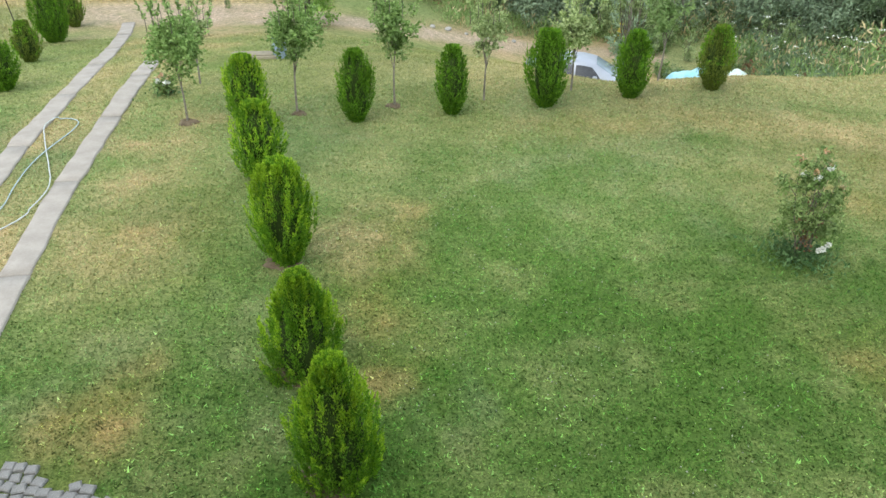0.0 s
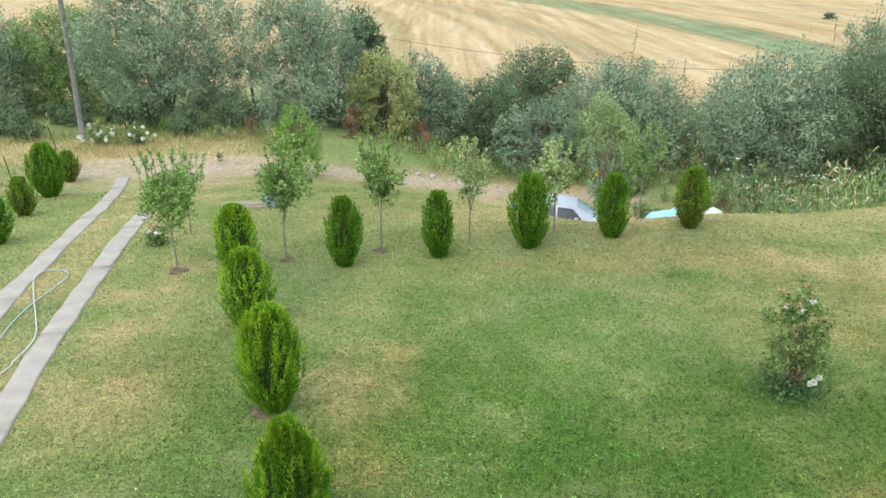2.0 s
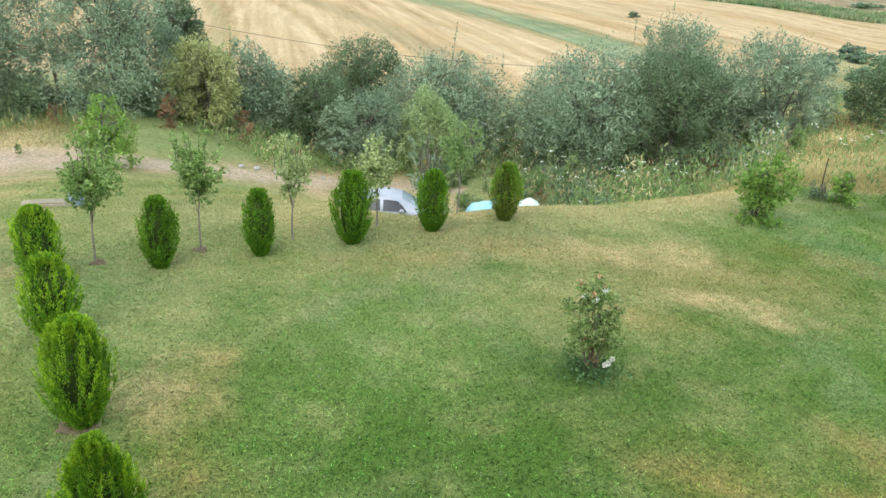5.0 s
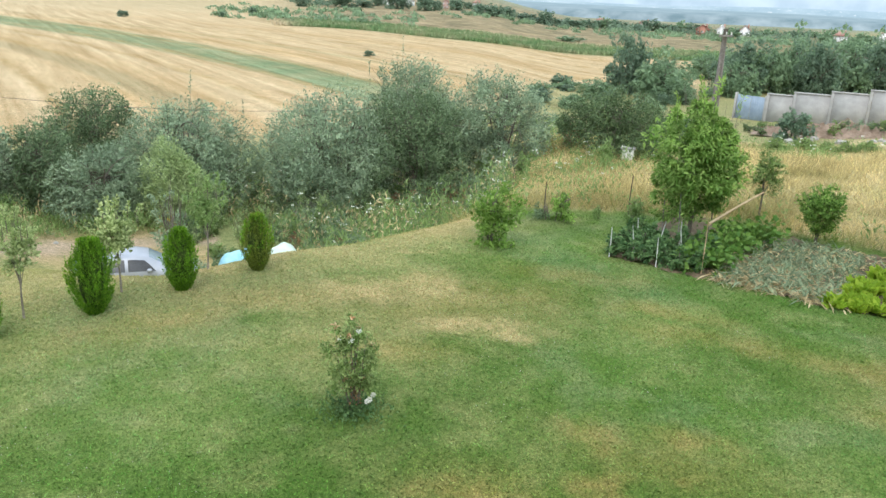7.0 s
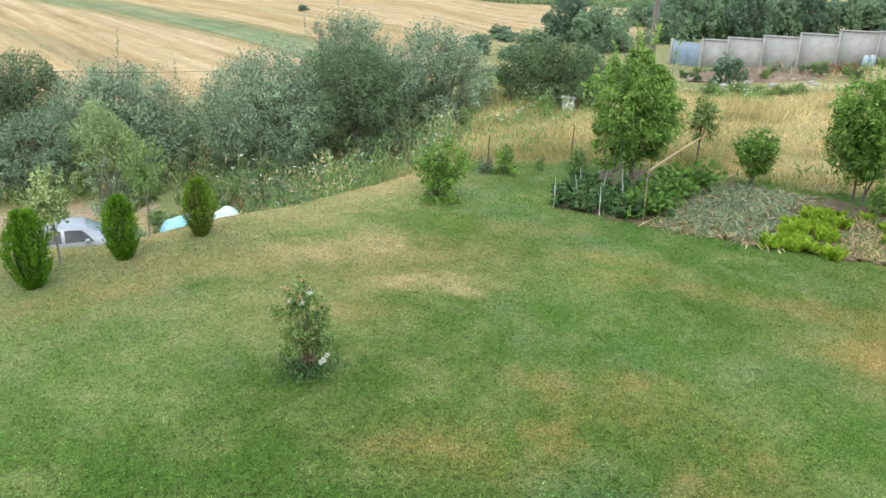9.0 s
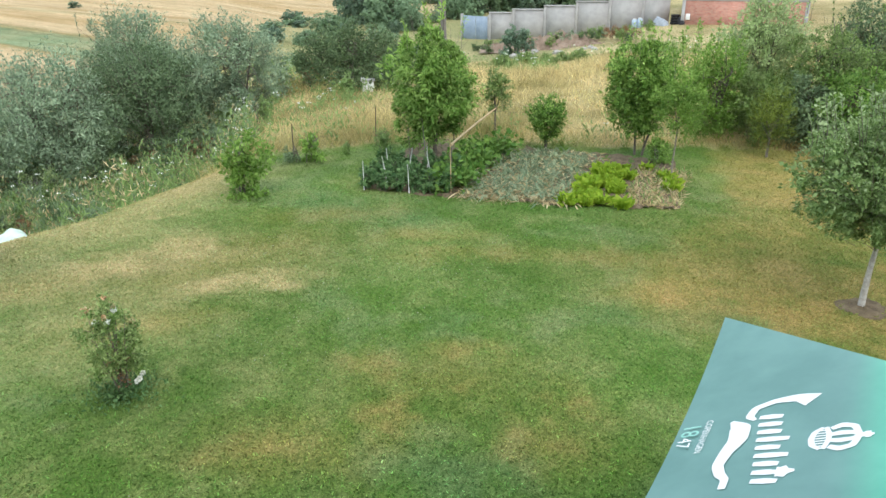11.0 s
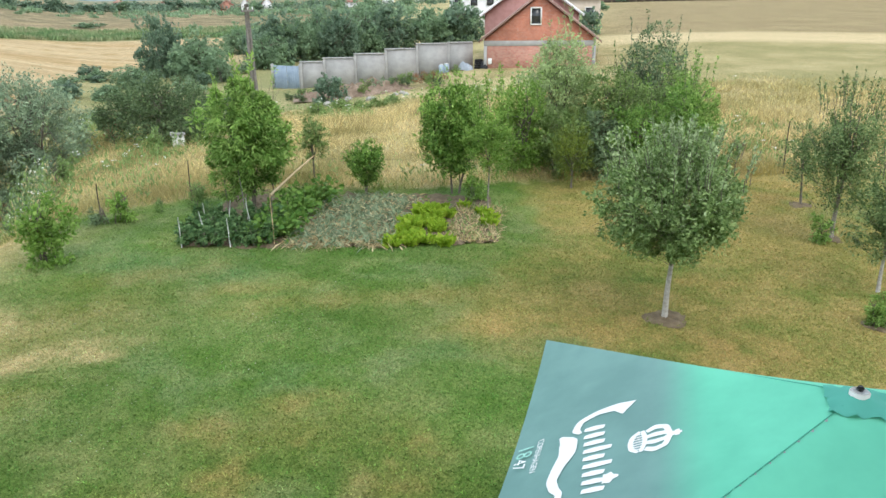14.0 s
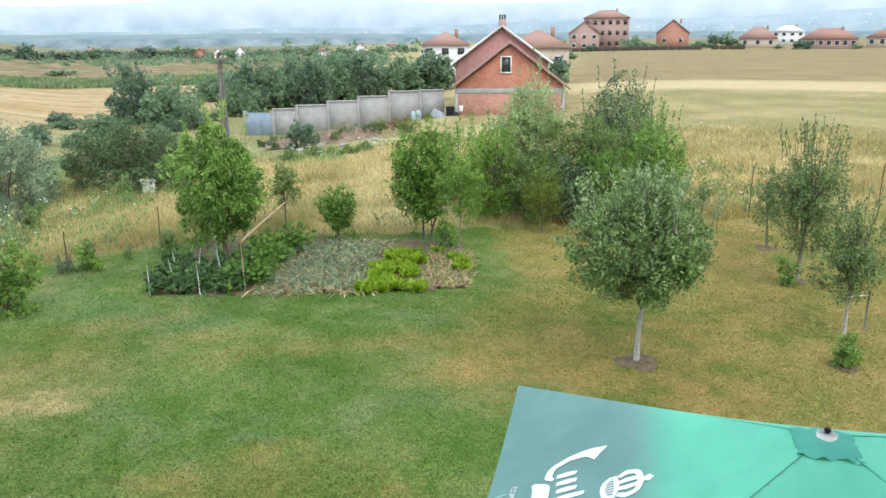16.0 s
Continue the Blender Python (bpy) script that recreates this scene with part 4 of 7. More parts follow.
plant_tree("bramble_bush", "wide dark green bush in the dry meadow", "shrub", 27.2, 27.5, tree_meshes(120, 3.35, 6.0, 0.0, BRAMBLE, BARK, 20000, 0.1, 0.06, stems=6, rough=0.3, clumps=44, cone=0.5), 0)

# woods and single trees further off: x, y, height, width, dark
FAR_TREES = [
    (63.8, 64.6, 5.4, 5.4, 1), (62.5, 58.1, 4.5, 7.0, 0), (55.2, 59.6, 2.2, 4.6, 0), (62.3, 55.2, 2.3, 3.4, 0), (48.0, 55.5, 1.4, 3.0, 0), (68.5, 63.0, 4.0, 5.0, 0), (90.0, 76.0, 3.6, 6.4, 0),
    (78.5, 61.0, 5.2, 6.8, 1), (82.0, 59.7, 5.5, 6.2, 0), (88.0, 61.0, 6.5, 7.2, 0), (84.9, 55.6, 5.1, 6.0, 1), (89.9, 55.3, 6.2, 7.8, 0), (92.9, 53.3, 5.2, 7.0, 1), (97.0, 58.0, 6.0, 8.0, 0), (98.0, 50.0, 5.4, 7.5, 0), (103.0, 48.0, 5.6, 8.0, 0), (74.0, 58.5, 4.0, 5.5, 0),
]  # fmt: skip
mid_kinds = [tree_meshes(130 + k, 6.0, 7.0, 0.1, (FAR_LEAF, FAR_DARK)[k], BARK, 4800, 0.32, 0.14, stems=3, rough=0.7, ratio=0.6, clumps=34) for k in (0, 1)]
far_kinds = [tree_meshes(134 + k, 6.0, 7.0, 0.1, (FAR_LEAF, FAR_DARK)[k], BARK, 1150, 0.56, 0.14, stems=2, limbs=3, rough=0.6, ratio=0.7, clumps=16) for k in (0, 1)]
for i, (x, y, h, w, kind) in enumerate(FAR_TREES):
    ob = plant_tree("field_tree", "leafy green tree at the edge of the fields", "tree", x, y, mid_kinds[kind], 67 * i, "trees in the valley")
    ob.scale = (w / 7.0, w / 7.0, h / 6.0 * 1.22)
    ob.location.z -= 0.1 * h
# scrub between the stream and the far fields
rng = np.random.RandomState(88)
for i in range(20):
    az, r = math.radians(rng.uniform(38, 51)), rng.uniform(54, 92)
    ob = plant_tree("scrub_bush", "low grey-green scrub bush beyond the stream", "shrub", r * math.sin(az), r * math.cos(az), far_kinds[int(rng.uniform() < 0.3)], 40 * i, "scrub bushes")
    w, h = rng.uniform(1.5, 3.2), rng.uniform(0.8, 1.7)
    ob.scale = (w / 7.0, w / 7.0, h / 6.0)

# ---- drive, paving and hose ----


def strip(points, width, label):
    """A cast concrete wheel track of slabs with open joints."""
    points = np.array(points, float)
    run = np.r_[0, np.cumsum(np.linalg.norm(np.diff(points, axis=0), axis=1))]
    root = tagged(new("concrete_path"), label, "path", kind="structure")
    rng = np.random.RandomState(int(width * 1000) + len(points))
    s = 0.0
    while s < run[-1] - 0.3:
        e = min(s + rng.uniform(2.6, 3.2), run[-1])
        k = np.linspace(s + 0.012, e - 0.012, 9)
        cx, cy = np.interp(k, run, points[:, 0]), np.interp(k, run, points[:, 1])
        dx, dy = np.gradient(cx), np.gradient(cy)
        n = np.stack([-dy, dx], 1) / np.hypot(dx, dy)[:, None]
        bag, lift = Bag(), rng.uniform(-0.006, 0.008)
        edge = width / 2 + 0.012 * rng.normal(size=(2, 9))
        L, R = np.stack([cx, cy], 1) + n * edge[0][:, None], np.stack([cx, cy], 1) - n * edge[1][:, None]
        g = ground(cx, cy)
        v = []
        for side, dz in ((L, -0.06), (L, 0.028), (L * 0.93 + R * 0.07, 0.036), (R * 0.93 + L * 0.07, 0.036), (R, 0.028), (R, -0.06)):
            v.append(np.c_[side, g + dz + lift])
        v = np.stack(v, 1).reshape(-1, 3)
        q = [[i * 6 + j, i * 6 + j + 1, (i + 1) * 6 + j + 1, (i + 1) * 6 + j] for i in range(8) for j in range(5)]
        q += [[0, 5, 4, 1], [1, 4, 3, 2], [48, 49, 52, 53], [49, 50, 51, 52]]
        bag.add(v, q)
        part("slab", bag.mesh("slab", CONCRETE), root)
        s = e


TRACK_A = [(-5.2, 5.6), (-5.79, 8.49), (-6.02, 9.67), (-6.26, 10.96), (-6.52, 12.79), (-6.72, 14.15), (-7.0, 15.96), (-7.3, 17.58), (-7.45, 18.3)]
TRACK_B = [(-6.6, 6.6), (-7.3, 9.8), (-7.72, 12.22), (-7.84, 13.0), (-7.94, 14.11), (-8.22, 15.94), (-9.0, 19.23), (-10.3, 23.56), (-10.85, 25.29)]
strip(TRACK_A, 0.4, "worn grey concrete wheel track across the lawn")
strip(TRACK_B, 0.39, "second grey concrete wheel track beside dry grass")


def paving():
    root = tagged(new("pavement"), "corner of grey cobbled paving beside the house", "paving", kind="structure")
    rng = np.random.RandomState(5)
    shapes = []
    for k in range(3):
        w, d = 0.098 + 0.012 * k, 0.1
        bm = bmesh.new()
        bmesh.ops.create_cube(bm, size=1, matrix=Matrix.LocRotScale(Vector((0, 0, 0)), None, Vector((w, d, 0.08))))
        bmesh.ops.bevel(bm, geom=[e for e in bm.edges if all(v.co.z > 0 for v in e.verts)], offset=0.012, segments=1, affect="EDGES")
        me = bpy.data.meshes.new("cobble")
        bm.to_mesh(me)
        bm.free()
        me.materials.append(PAVER)
        shapes.append(me)
    for i in range(22):
        for j in range(14):
            x, y = -5.4 + 0.122 * i + 0.02 * (j % 2), 5.5 - 0.115 * j - 0.02 * i
            if y > 5.14 - 0.32 * (x + 4.3) + 0.06 * math.sin(9 * x) - 0.02:
                continue
            ob = part("cobble", shapes[rng.randint(3)], root)
            ob.matrix_basis = pose(x + rng.normal(0, 0.006), y + rng.normal(0, 0.006), 0.0 + rng.normal(0, 0.006), rng.normal(0, 3), rng.normal(0, 3), rng.normal(0, 9))


paving()


def on_track(x, y, half):
    """Whether a place lies on one of the two wheel tracks."""
    hit = np.zeros(x.shape, bool)
    for track in (TRACK_A, TRACK_B):
        t = np.array(track)
        hit |= (np.abs(x - np.interp(y, t[:, 1], t[:, 0])) < half) & (y < t[-1, 1]) & (y > t[0, 1])
    return hit


def hose(points, mat, label):
    p = np.array(points, float)
    t = np.arange(len(p))
    k = np.linspace(0, len(p) - 1, 12 * len(p))
    out = []
    for a in (0, 1):
        i = np.clip(k.astype(int), 0, len(p) - 2)
        f = k - i
        p0, p1, p2, p3 = p[np.clip(i - 1, 0, None), a], p[i, a], p[i + 1, a], p[np.clip(i + 2, None, len(p) - 1), a]
        out.append(0.5 * (2 * p1 + (p2 - p0) * f + (2 * p0 - 5 * p1 + 4 * p2 - p3) * f**2 + (3 * p1 - p0 - 3 * p2 + p3) * f**3))
    z = ground(out[0], out[1]) + 0.03
    onslab = on_track(np.array(out[0]), np.array(out[1]), 0.3) * 0.036
    me = Bag().tube(np.c_[out[0], out[1], z + onslab], 0.0105, 6).mesh("garden_hose", mat, True)
    tagged(new("garden_hose", me), label, "hose")


hose([(-7.3, 8.6), (-6.85, 9.05), (-6.55, 9.47), (-6.39, 9.98), (-6.44, 10.79), (-6.81, 11.58), (-7.17, 12.25), (-7.56, 13.01), (-7.68, 13.37), (-7.65, 13.69)], HOSE_W, "white garden hose lying across the drive")
hose([(-7.65, 13.69), (-7.46, 13.74), (-7.26, 13.67), (-7.14, 13.49), (-7.11, 13.08), (-7.17, 12.19), (-7.14, 11.51), (-7.02, 10.82), (-6.86, 10.07), (-7.0, 9.3), (-7.4, 8.4)], HOSE, "pale blue garden hose looped on dry grass")

# ---- umbrella ----


def umbrella():
    cx, cy, top, low, half = 5.54, -1.31, 3.67, 2.6, 2.42
    ux, uy = np.array([0.165, -0.986]), np.array([-0.986, -0.165])
    root = thing("parasol", "large green square beer-garden parasol, printed white, open", "parasol", cx, cy, 0.0)

    def at(a, b, sag=1.0):
        """Canopy height at panel coordinates -1..1: straight ribs to the corners, fabric dipping between."""
        m = np.maximum(np.abs(a), np.abs(b))
        o = np.minimum(np.abs(a), np.abs(b)) / np.maximum(m, 1e-6)
        return top - (top - low) * m - sag * 0.16 * m * m * (1 - o * o)

    n = 28
    g = np.linspace(-1, 1, 2 * n + 1)
    A, B = np.meshgrid(g, g, indexing="ij")
    pinch = 1.02
    A2, B2 = A * pinch, B * pinch
    # the hem is drawn in between the corners
    far = np.maximum(np.abs(A), np.abs(B))
    hem = 1 - 0.022 * far**7 * (1 - (np.minimum(np.abs(A), np.abs(B)) / np.maximum(far, 1e-6)) ** 2)
    xy = (A2 * hem)[..., None] * ux * half + (B2 * hem)[..., None] * uy * half
    v = np.concatenate([xy, at(A, B)[..., None]], -1).reshape(-1, 3)
    w = 2 * n + 1
    q = [[i * w + j, i * w + j + 1, (i + 1) * w + j + 1, (i + 1) * w + j] for i in range(w - 1) for j in range(w - 1)]

    def fabric(nn, l, p):
        at_n = nn.new("ShaderNodeAttribute")
        at_n.attribute_name = "cover"
        f = ramp(nn, l, noise_node(nn, l, 2.0, 4), (0.9, 0.92, 0.92), (1.08, 1.06, 1.06))
        c = mixed(nn, l, 1.0, at_n.outputs["Color"], f, "MULTIPLY")
        l.new(c, p.inputs["Base Color"])
        t, mx = nn.new("ShaderNodeBsdfTranslucent"), nn.new("ShaderNodeMixShader")
        mx.inputs[0].default_value = 0.2
        l.new(c, t.inputs["Color"])
        l.new(p.outputs[0], mx.inputs[1])
        l.new(t.outputs[0], mx.inputs[2])
        l.new(mx.outputs[0], nn["Material Output"].inputs["Surface"])
        bump(nn, l, p, noise_node(nn, l, 5, 4), 0.2, 0.02)

    cloth = material("parasol_cloth", fabric, 0.75)
    # darker grey-green border, brighter green towards the crown
    m = np.maximum(np.abs(A), np.abs(B)).ravel()
    k = ss(0.53, 0.35, m)
    col = np.array([0.185, 0.345, 0.32])[None] * (1 - k[:, None]) + np.array([0.16, 0.62, 0.43])[None] * k[:, None]
    part("canopy", mesh_np("canopy", v, [q], cloth, True, col), root)
    for sa, sb in ((1, 1), (1, -1), (-1, 1), (-1, -1)):
        k = np.linspace(0.03, 1, 12)
        rib = np.c_[(k[:, None] * (sa * ux + sb * uy)) * half, at(k * sa, k * sb) - 0.025]
        part("rib", Bag().tube(rib, 0.012, 5).mesh("rib", STEEL, True), root)
        seam = rib + [0, 0, 0.027]
        part("seam", Bag().tube(seam, 0.0045, 4).mesh("seam", cloth, False, np.tile([[0.09, 0.42, 0.3]], (48, 1))), root, "stitched seam over the rib")
    for b in (0.46, -0.46):
        k = np.linspace(-abs(b), abs(b), 14)
        joint = np.c_[(k[:, None] * ux + b * uy) * half, at(k, b + 0 * k) + 0.003]
        part("seam", Bag().tube(joint, 0.004, 4).mesh("seam", cloth, False, np.tile([[0.09, 0.42, 0.3]], (56, 1))), root, "stitched joint across a panel")
    part("pole", Bag().tube([[0, 0, -0.02], [0, 0, 1.5], [0, 0, top - 0.02]], 0.03, 10).mesh("pole", STEEL, True), root)
    part("base_slab", Bag().box((-0.4, -0.4, 0), (0.4, 0.4, 0.1), 0, 0.02).mesh("base_slab", CONCRETE), root)
    # vent flap and finial
    fl, fq = [], []
    for i in range(9):
        for j in range(9):
            a, b = (i - 4) / 4 * 0.08, (j - 4) / 4 * 0.08
            e = max(abs(i - 4), abs(j - 4)) == 4
            fl.append([*(a * ux + b * uy) * half * (1 + 0.06 * math.sin(5 * i + 3 * j)), top - 1.0 * max(abs(a), abs(b)) + 0.012 + (0.02 * math.sin(2.3 * i + 1.7 * j) if e else 0)])
    fq = [[i * 9 + j, i * 9 + j + 1, (i + 1) * 9 + j + 1, (i + 1) * 9 + j] for i in range(8) for j in range(8)]
    part("vent_flap", mesh_np("vent_flap", fl, [fq], cloth, True, np.tile([[0.1, 0.42, 0.33]], (81, 1))), root, "darker green crumpled vent flap")
    kn = part("finial", Bag().tube([[0, 0, top - 0.09], [0, 0, top - 0.088], [0, 0, top + 0.012], [0, 0, top + 0.02]], [0.06, 0.066, 0.064, 0.056], 20).mesh("finial", PLASTIC_W), root, "white plastic cap")
    part("knob", Bag().tube([[0, 0, top + 0.015], [0, 0, top + 0.027], [0, 0, top + 0.035], [0, 0, top + 0.055]], [0.022, 0.013, 0.026, 0.015], 8).mesh("knob", PLASTIC_B, True), kn)
    return root, at, ux, uy, half


parasol, parasol_z, PU, PV, PH = umbrella()


def house_behind():
    """Unseen plain house wall with an eave, added at the camera's back; blocks sky light."""
    root = tagged(new("wall_house"), "unseen plain beige rendered house wall added behind the lawn", "wall", kind="structure")
    root.matrix_basis = pose(-0.5, -2.35, 0, 0, 0, -27)
    part("wall", Bag().box((-6.5, -0.3, -0.2), (6.2, 0.0, 8.2), 0, 0.02).mesh("wall", BEIGE), root)
    part("eave", Bag().box((-6.8, -0.6, 8.2), (6.5, 0.6, 8.4), 0, 0.02).mesh("eave", TIMBER), root)


house_behind()


def on_canopy(uv, lift=0.006):
    """Panel places (a: -1 at the outer edge, 0 at the crown; b: along the edge) to points just over the cloth."""
    a, b = np.asarray(uv, float).T
    return np.c_[a[:, None] * PU * PH + b[:, None] * PV * PH, parasol_z(a / 1.02, b / 1.02) + lift]


def ribbon(path, widths):
    """A flat brush stroke on the canopy."""
    p = np.array(path, float) + [0, 0.05]
    k = np.linspace(0, len(p) - 1, 8 * len(p))
    q = np.c_[np.interp(k, range(len(p)), p[:, 0]), np.interp(k, range(len(p)), p[:, 1])]
    for _ in range(4):
        q[1:-1] = (q[:-2] + 2 * q[1:-1] + q[2:]) / 4
    w = np.interp(k, range(len(p)), widths)[:, None]
    t = np.gradient(q, axis=0)
    n = np.c_[-t[:, 1], t[:, 0]] / (np.linalg.norm(t, axis=1)[:, None] + 1e-9)
    v = on_canopy(np.stack([q - n * w / 2, q + n * w / 2], 1).reshape(-1, 2))
    m = len(q)
    return Bag().add(v, [[2 * i, 2 * i + 1, 2 * i + 3, 2 * i + 2] for i in range(m - 1)])


def stamp(name, label, bags, mat):
    b = Bag()
    for s in bags:
        for v, q in zip(s.v, s.q):
            b.add(v, q)
    part(name, b.mesh(name, mat), parasol, label)


# the white mark: two sweeping strokes, a row of plain strokes, a crown and a leaf
stamp("print_sweep", "white sweeping printed strokes", [
    ribbon([(-0.615, -0.305), (-0.655, -0.33), (-0.72, -0.33), (-0.775, -0.3), (-0.785, -0.25), (-0.765, -0.225)], [0.075, 0.045, 0.028, 0.026, 0.026, 0.012]),
    ribbon([(-0.832, -0.235), (-0.8, -0.19), (-0.795, -0.12), (-0.815, -0.05), (-0.825, 0.02), (-0.81, 0.07), (-0.79, 0.1), (-0.79, 0.15)], [0.012, 0.06, 0.055, 0.04, 0.032, 0.03, 0.022, 0.02]),
], PRINT)  # fmt: skip

# a plain row of leaning bars along the panel
strokes = []
for i in range(9):
    a, b = -0.72 + 0.004 * i, -0.236 + 0.045 * i
    tall = 0.022 if i in (3, 5) else 0.0
    strokes.append(ribbon([(a - 0.034, b), (a, b + 0.003), (a + 0.032 + tall, b + 0.008)], [0.02, 0.028, 0.02]))
stamp("print_stroke", "row of plain white printed bars", strokes, PRINT)
crown = [ribbon([(-0.5719, -0.1285), (-0.5925, -0.1044), (-0.5977, -0.07), (-0.5925, -0.0356), (-0.5719, -0.01152)], [0.012, 0.016, 0.016, 0.016, 0.012]), ribbon([(-0.565, -0.1285), (-0.5564, -0.0958), (-0.5547, -0.07), (-0.5564, -0.0442), (-0.565, -0.01152)], [0.012, 0.014, 0.014, 0.014, 0.012])]
for i in range(7):
    b = -0.111 + 0.0138 * i
    crown.append(ribbon([(-0.589, b), (-0.56, b)], [0.006, 0.006]))
for b in (-0.117, -0.085, -0.055, -0.023):
    crown.append(ribbon([(-0.552, b), (-0.526, -0.07 + 1.35 * (b + 0.07)), (-0.496, -0.07 + 1.1 * (b + 0.07)), (-0.4807, -0.07)], [0.018, 0.024, 0.02, 0.014]))
crown += [ribbon([(-0.485, -0.07), (-0.4489, -0.06828)], [0.03, 0.01]), ribbon([(-0.4635, -0.08548), (-0.4618, -0.0528)], [0.014, 0.014])]
stamp("print_crown", "white printed crown shape", crown, PRINT)
stamp("print_leaf", "small white printed leaf shape", [ribbon([(-0.665, 0.085), (-0.64, 0.085), (-0.62, 0.085)], [0.05, 0.03, 0.012]), ribbon([(-0.65, 0.06), (-0.64, 0.085), (-0.65, 0.112)], [0.016, 0.02, 0.016])], PRINT)


def lettering(text, a, b0, b1, mat, name):
    """Printed words along the panel, reading away from the far corner."""
    cu = bpy.data.curves.new("lettering", "FONT")
    cu.body = text
    tmp = new("lettering", cu)
    bpy.context.view_layer.update()
    me = bpy.data.meshes.new_from_object(tmp.evaluated_get(bpy.context.evaluated_depsgraph_get()))
    bpy.data.objects.remove(tmp)
    co = np.array([v.co for v in me.vertices])
    k = (b1 - b0) / (co[:, 0].max() - co[:, 0].min())
    uv = np.c_[a + co[:, 1] * k, b0 + (co[:, 0] - co[:, 0].min()) * k]
    for v, c in zip(me.vertices, on_canopy(uv)):
        v.co = c
    me.materials.append(mat)
    part(name, me, parasol)


lettering("COPENHAGEN", -0.912, -0.215, -0.02, PRINT, "printed_word")
lettering("18", -0.978, -0.19, -0.13, PRINT_GREEN, "printed_number")
lettering("47", -0.978, -0.123, -0.063, PRINT, "printed_number")

# ---- rose and flower bushes ----


def rose_bush(x, y, seed, height, width, leaves, blooms, label):
    rng = np.random.RandomState(seed)
    ob = thing("rose_bush", label, "bush", x, y)
    canes, lv, old, pale = Bag(), Bag(), Bag(), Bag()
    size = 0.052 if height > 1.2 else 0.07
    for i in range(13):
        a, lean = i * 2.4 + rng.normal(0, 0.3), rng.uniform(0.08, 0.4) * width * (i > 0)
        h = height * (rng.uniform(0.62, 0.9) if i else 1.0)
        k = np.linspace(0, 1, 7)[:, None]
        p = np.c_[np.cos(a) * lean * k**0.7 + 0.04 * np.sin(4 * k + i), np.sin(a) * lean * k**0.7 + 0.04 * np.cos(3 * k + i), h * k]
        canes.tube(p, np.linspace(0.009, 0.003, 7), 4, False)
        ends = [p[-1]]
        for f in rng.uniform(0.3, 0.9, 3):
            q = np.array([np.interp(f, k[:, 0], p[:, c]) for c in range(3)])
            tip = q + np.array([np.cos(a + rng.normal(0, 1)), np.sin(a + rng.normal(0, 1)), rng.uniform(0.2, 1.1)]) * 0.1 * height
            canes.tube([q, (q + tip) / 2 + [0, 0, 0.015], tip], [0.005, 0.004, 0.002], 3, False)
            ends.append(tip)
        # leaves sit in loose sprays towards the tips, leaving the legs bare
        for e in ends:
            n = int(leaves / 34 * rng.uniform(0.3, 1.7))
            (pale if rng.uniform() < 0.22 else lv).leaves(rng, e + rng.normal(0, 0.05, (n, 3)) - [0, 0, 0.05], rng.normal(0, 1, (n, 3)) + [0, 0, -0.15], size, 0.6)
        n = leaves // 190
        f = rng.uniform(0.12, 0.6, n)
        at = np.c_[np.interp(f, k[:, 0], p[:, 0]), np.interp(f, k[:, 0], p[:, 1]), np.interp(f, k[:, 0], p[:, 2])] + rng.normal(0, 0.04, (n, 3))
        old.leaves(rng, at, rng.normal(0, 1, (n, 3)), size, 0.6)
        if i % 2 or i == 0 or i > 8:
            bud = Bag().leaves(rng, p[-1] + rng.normal(0, 0.012, (14, 3)), rng.normal(0, 1, (14, 3)) + [0, 0, 0.6], 0.055, 0.75)
            part("bud", bud.mesh("bud", (ORANGE, PETAL, STRAW)[i % 3]), ob, ("pale orange fading bud", "small white opening bud", "withered straw-coloured bud")[i % 3])
    n = leaves // 2
    a, r = rng.uniform(0, 6.283, n), np.abs(rng.normal(0, 0.75, n)) * width * 0.5
    foot = Bag().leaves(rng, np.c_[np.cos(a) * r, np.sin(a) * r, rng.uniform(0.0, 0.2, n) * np.exp(-r)], rng.normal(0, 0.7, (n, 3)) + [0, 0, 0.6], 0.07, 0.42)
    part("cane", canes.mesh("cane", BARK), ob)
    part("foliage", lv.mesh("foliage", ROSE), ob)
    part("foot_growth", foot.mesh("foot_growth", TOMATO), ob, "dark green leaves round the foot", "stuff")
    part("pale_foliage", pale.mesh("pale_foliage", FRUIT), ob, "fresh yellow-green sprays of leaves", "stuff")
    part("old_leaves", old.mesh("old_leaves", RUSTY), ob, "sparse brown old leaves on bare canes")
    for bx, by, bz in blooms:
        d = unit(rng.normal(size=(60, 3)) + [0, 0, 0.4])
        bloom = Bag().leaves(rng, np.array([bx, by, bz]) + d * 0.009, d, 0.034 if y < 20 else 0.07, 0.85, 0.25)
        part("bloom", bloom.mesh("bloom", PETAL), ob, "white full rose bloom")
    return ob


rose_bush(4.72, 9.12, 31, 1.62, 0.78, 2300, [(0.13, -0.33, 0.36), (0.19, -0.32, 0.42), (0.08, -0.34, 0.34)], "leggy rose bush with white blooms low down")
rose_bush(-6.05, 15.25, 32, 0.42, 0.5, 420, [(0.12, -0.1, 0.3), (-0.1, -0.1, 0.26)], "small rose bush with white blooms beside the drive")
rng = np.random.RandomState(36)
rose_bush(-13.6, 30.3, 33, 1.0, 1.6, 900, [(float(rng.normal(0, 0.4)), float(rng.uniform(-0.55, -0.25)), float(rng.uniform(0.3, 0.95))) for _ in range(11)], "wild rose full of white blooms beside the utility pole")
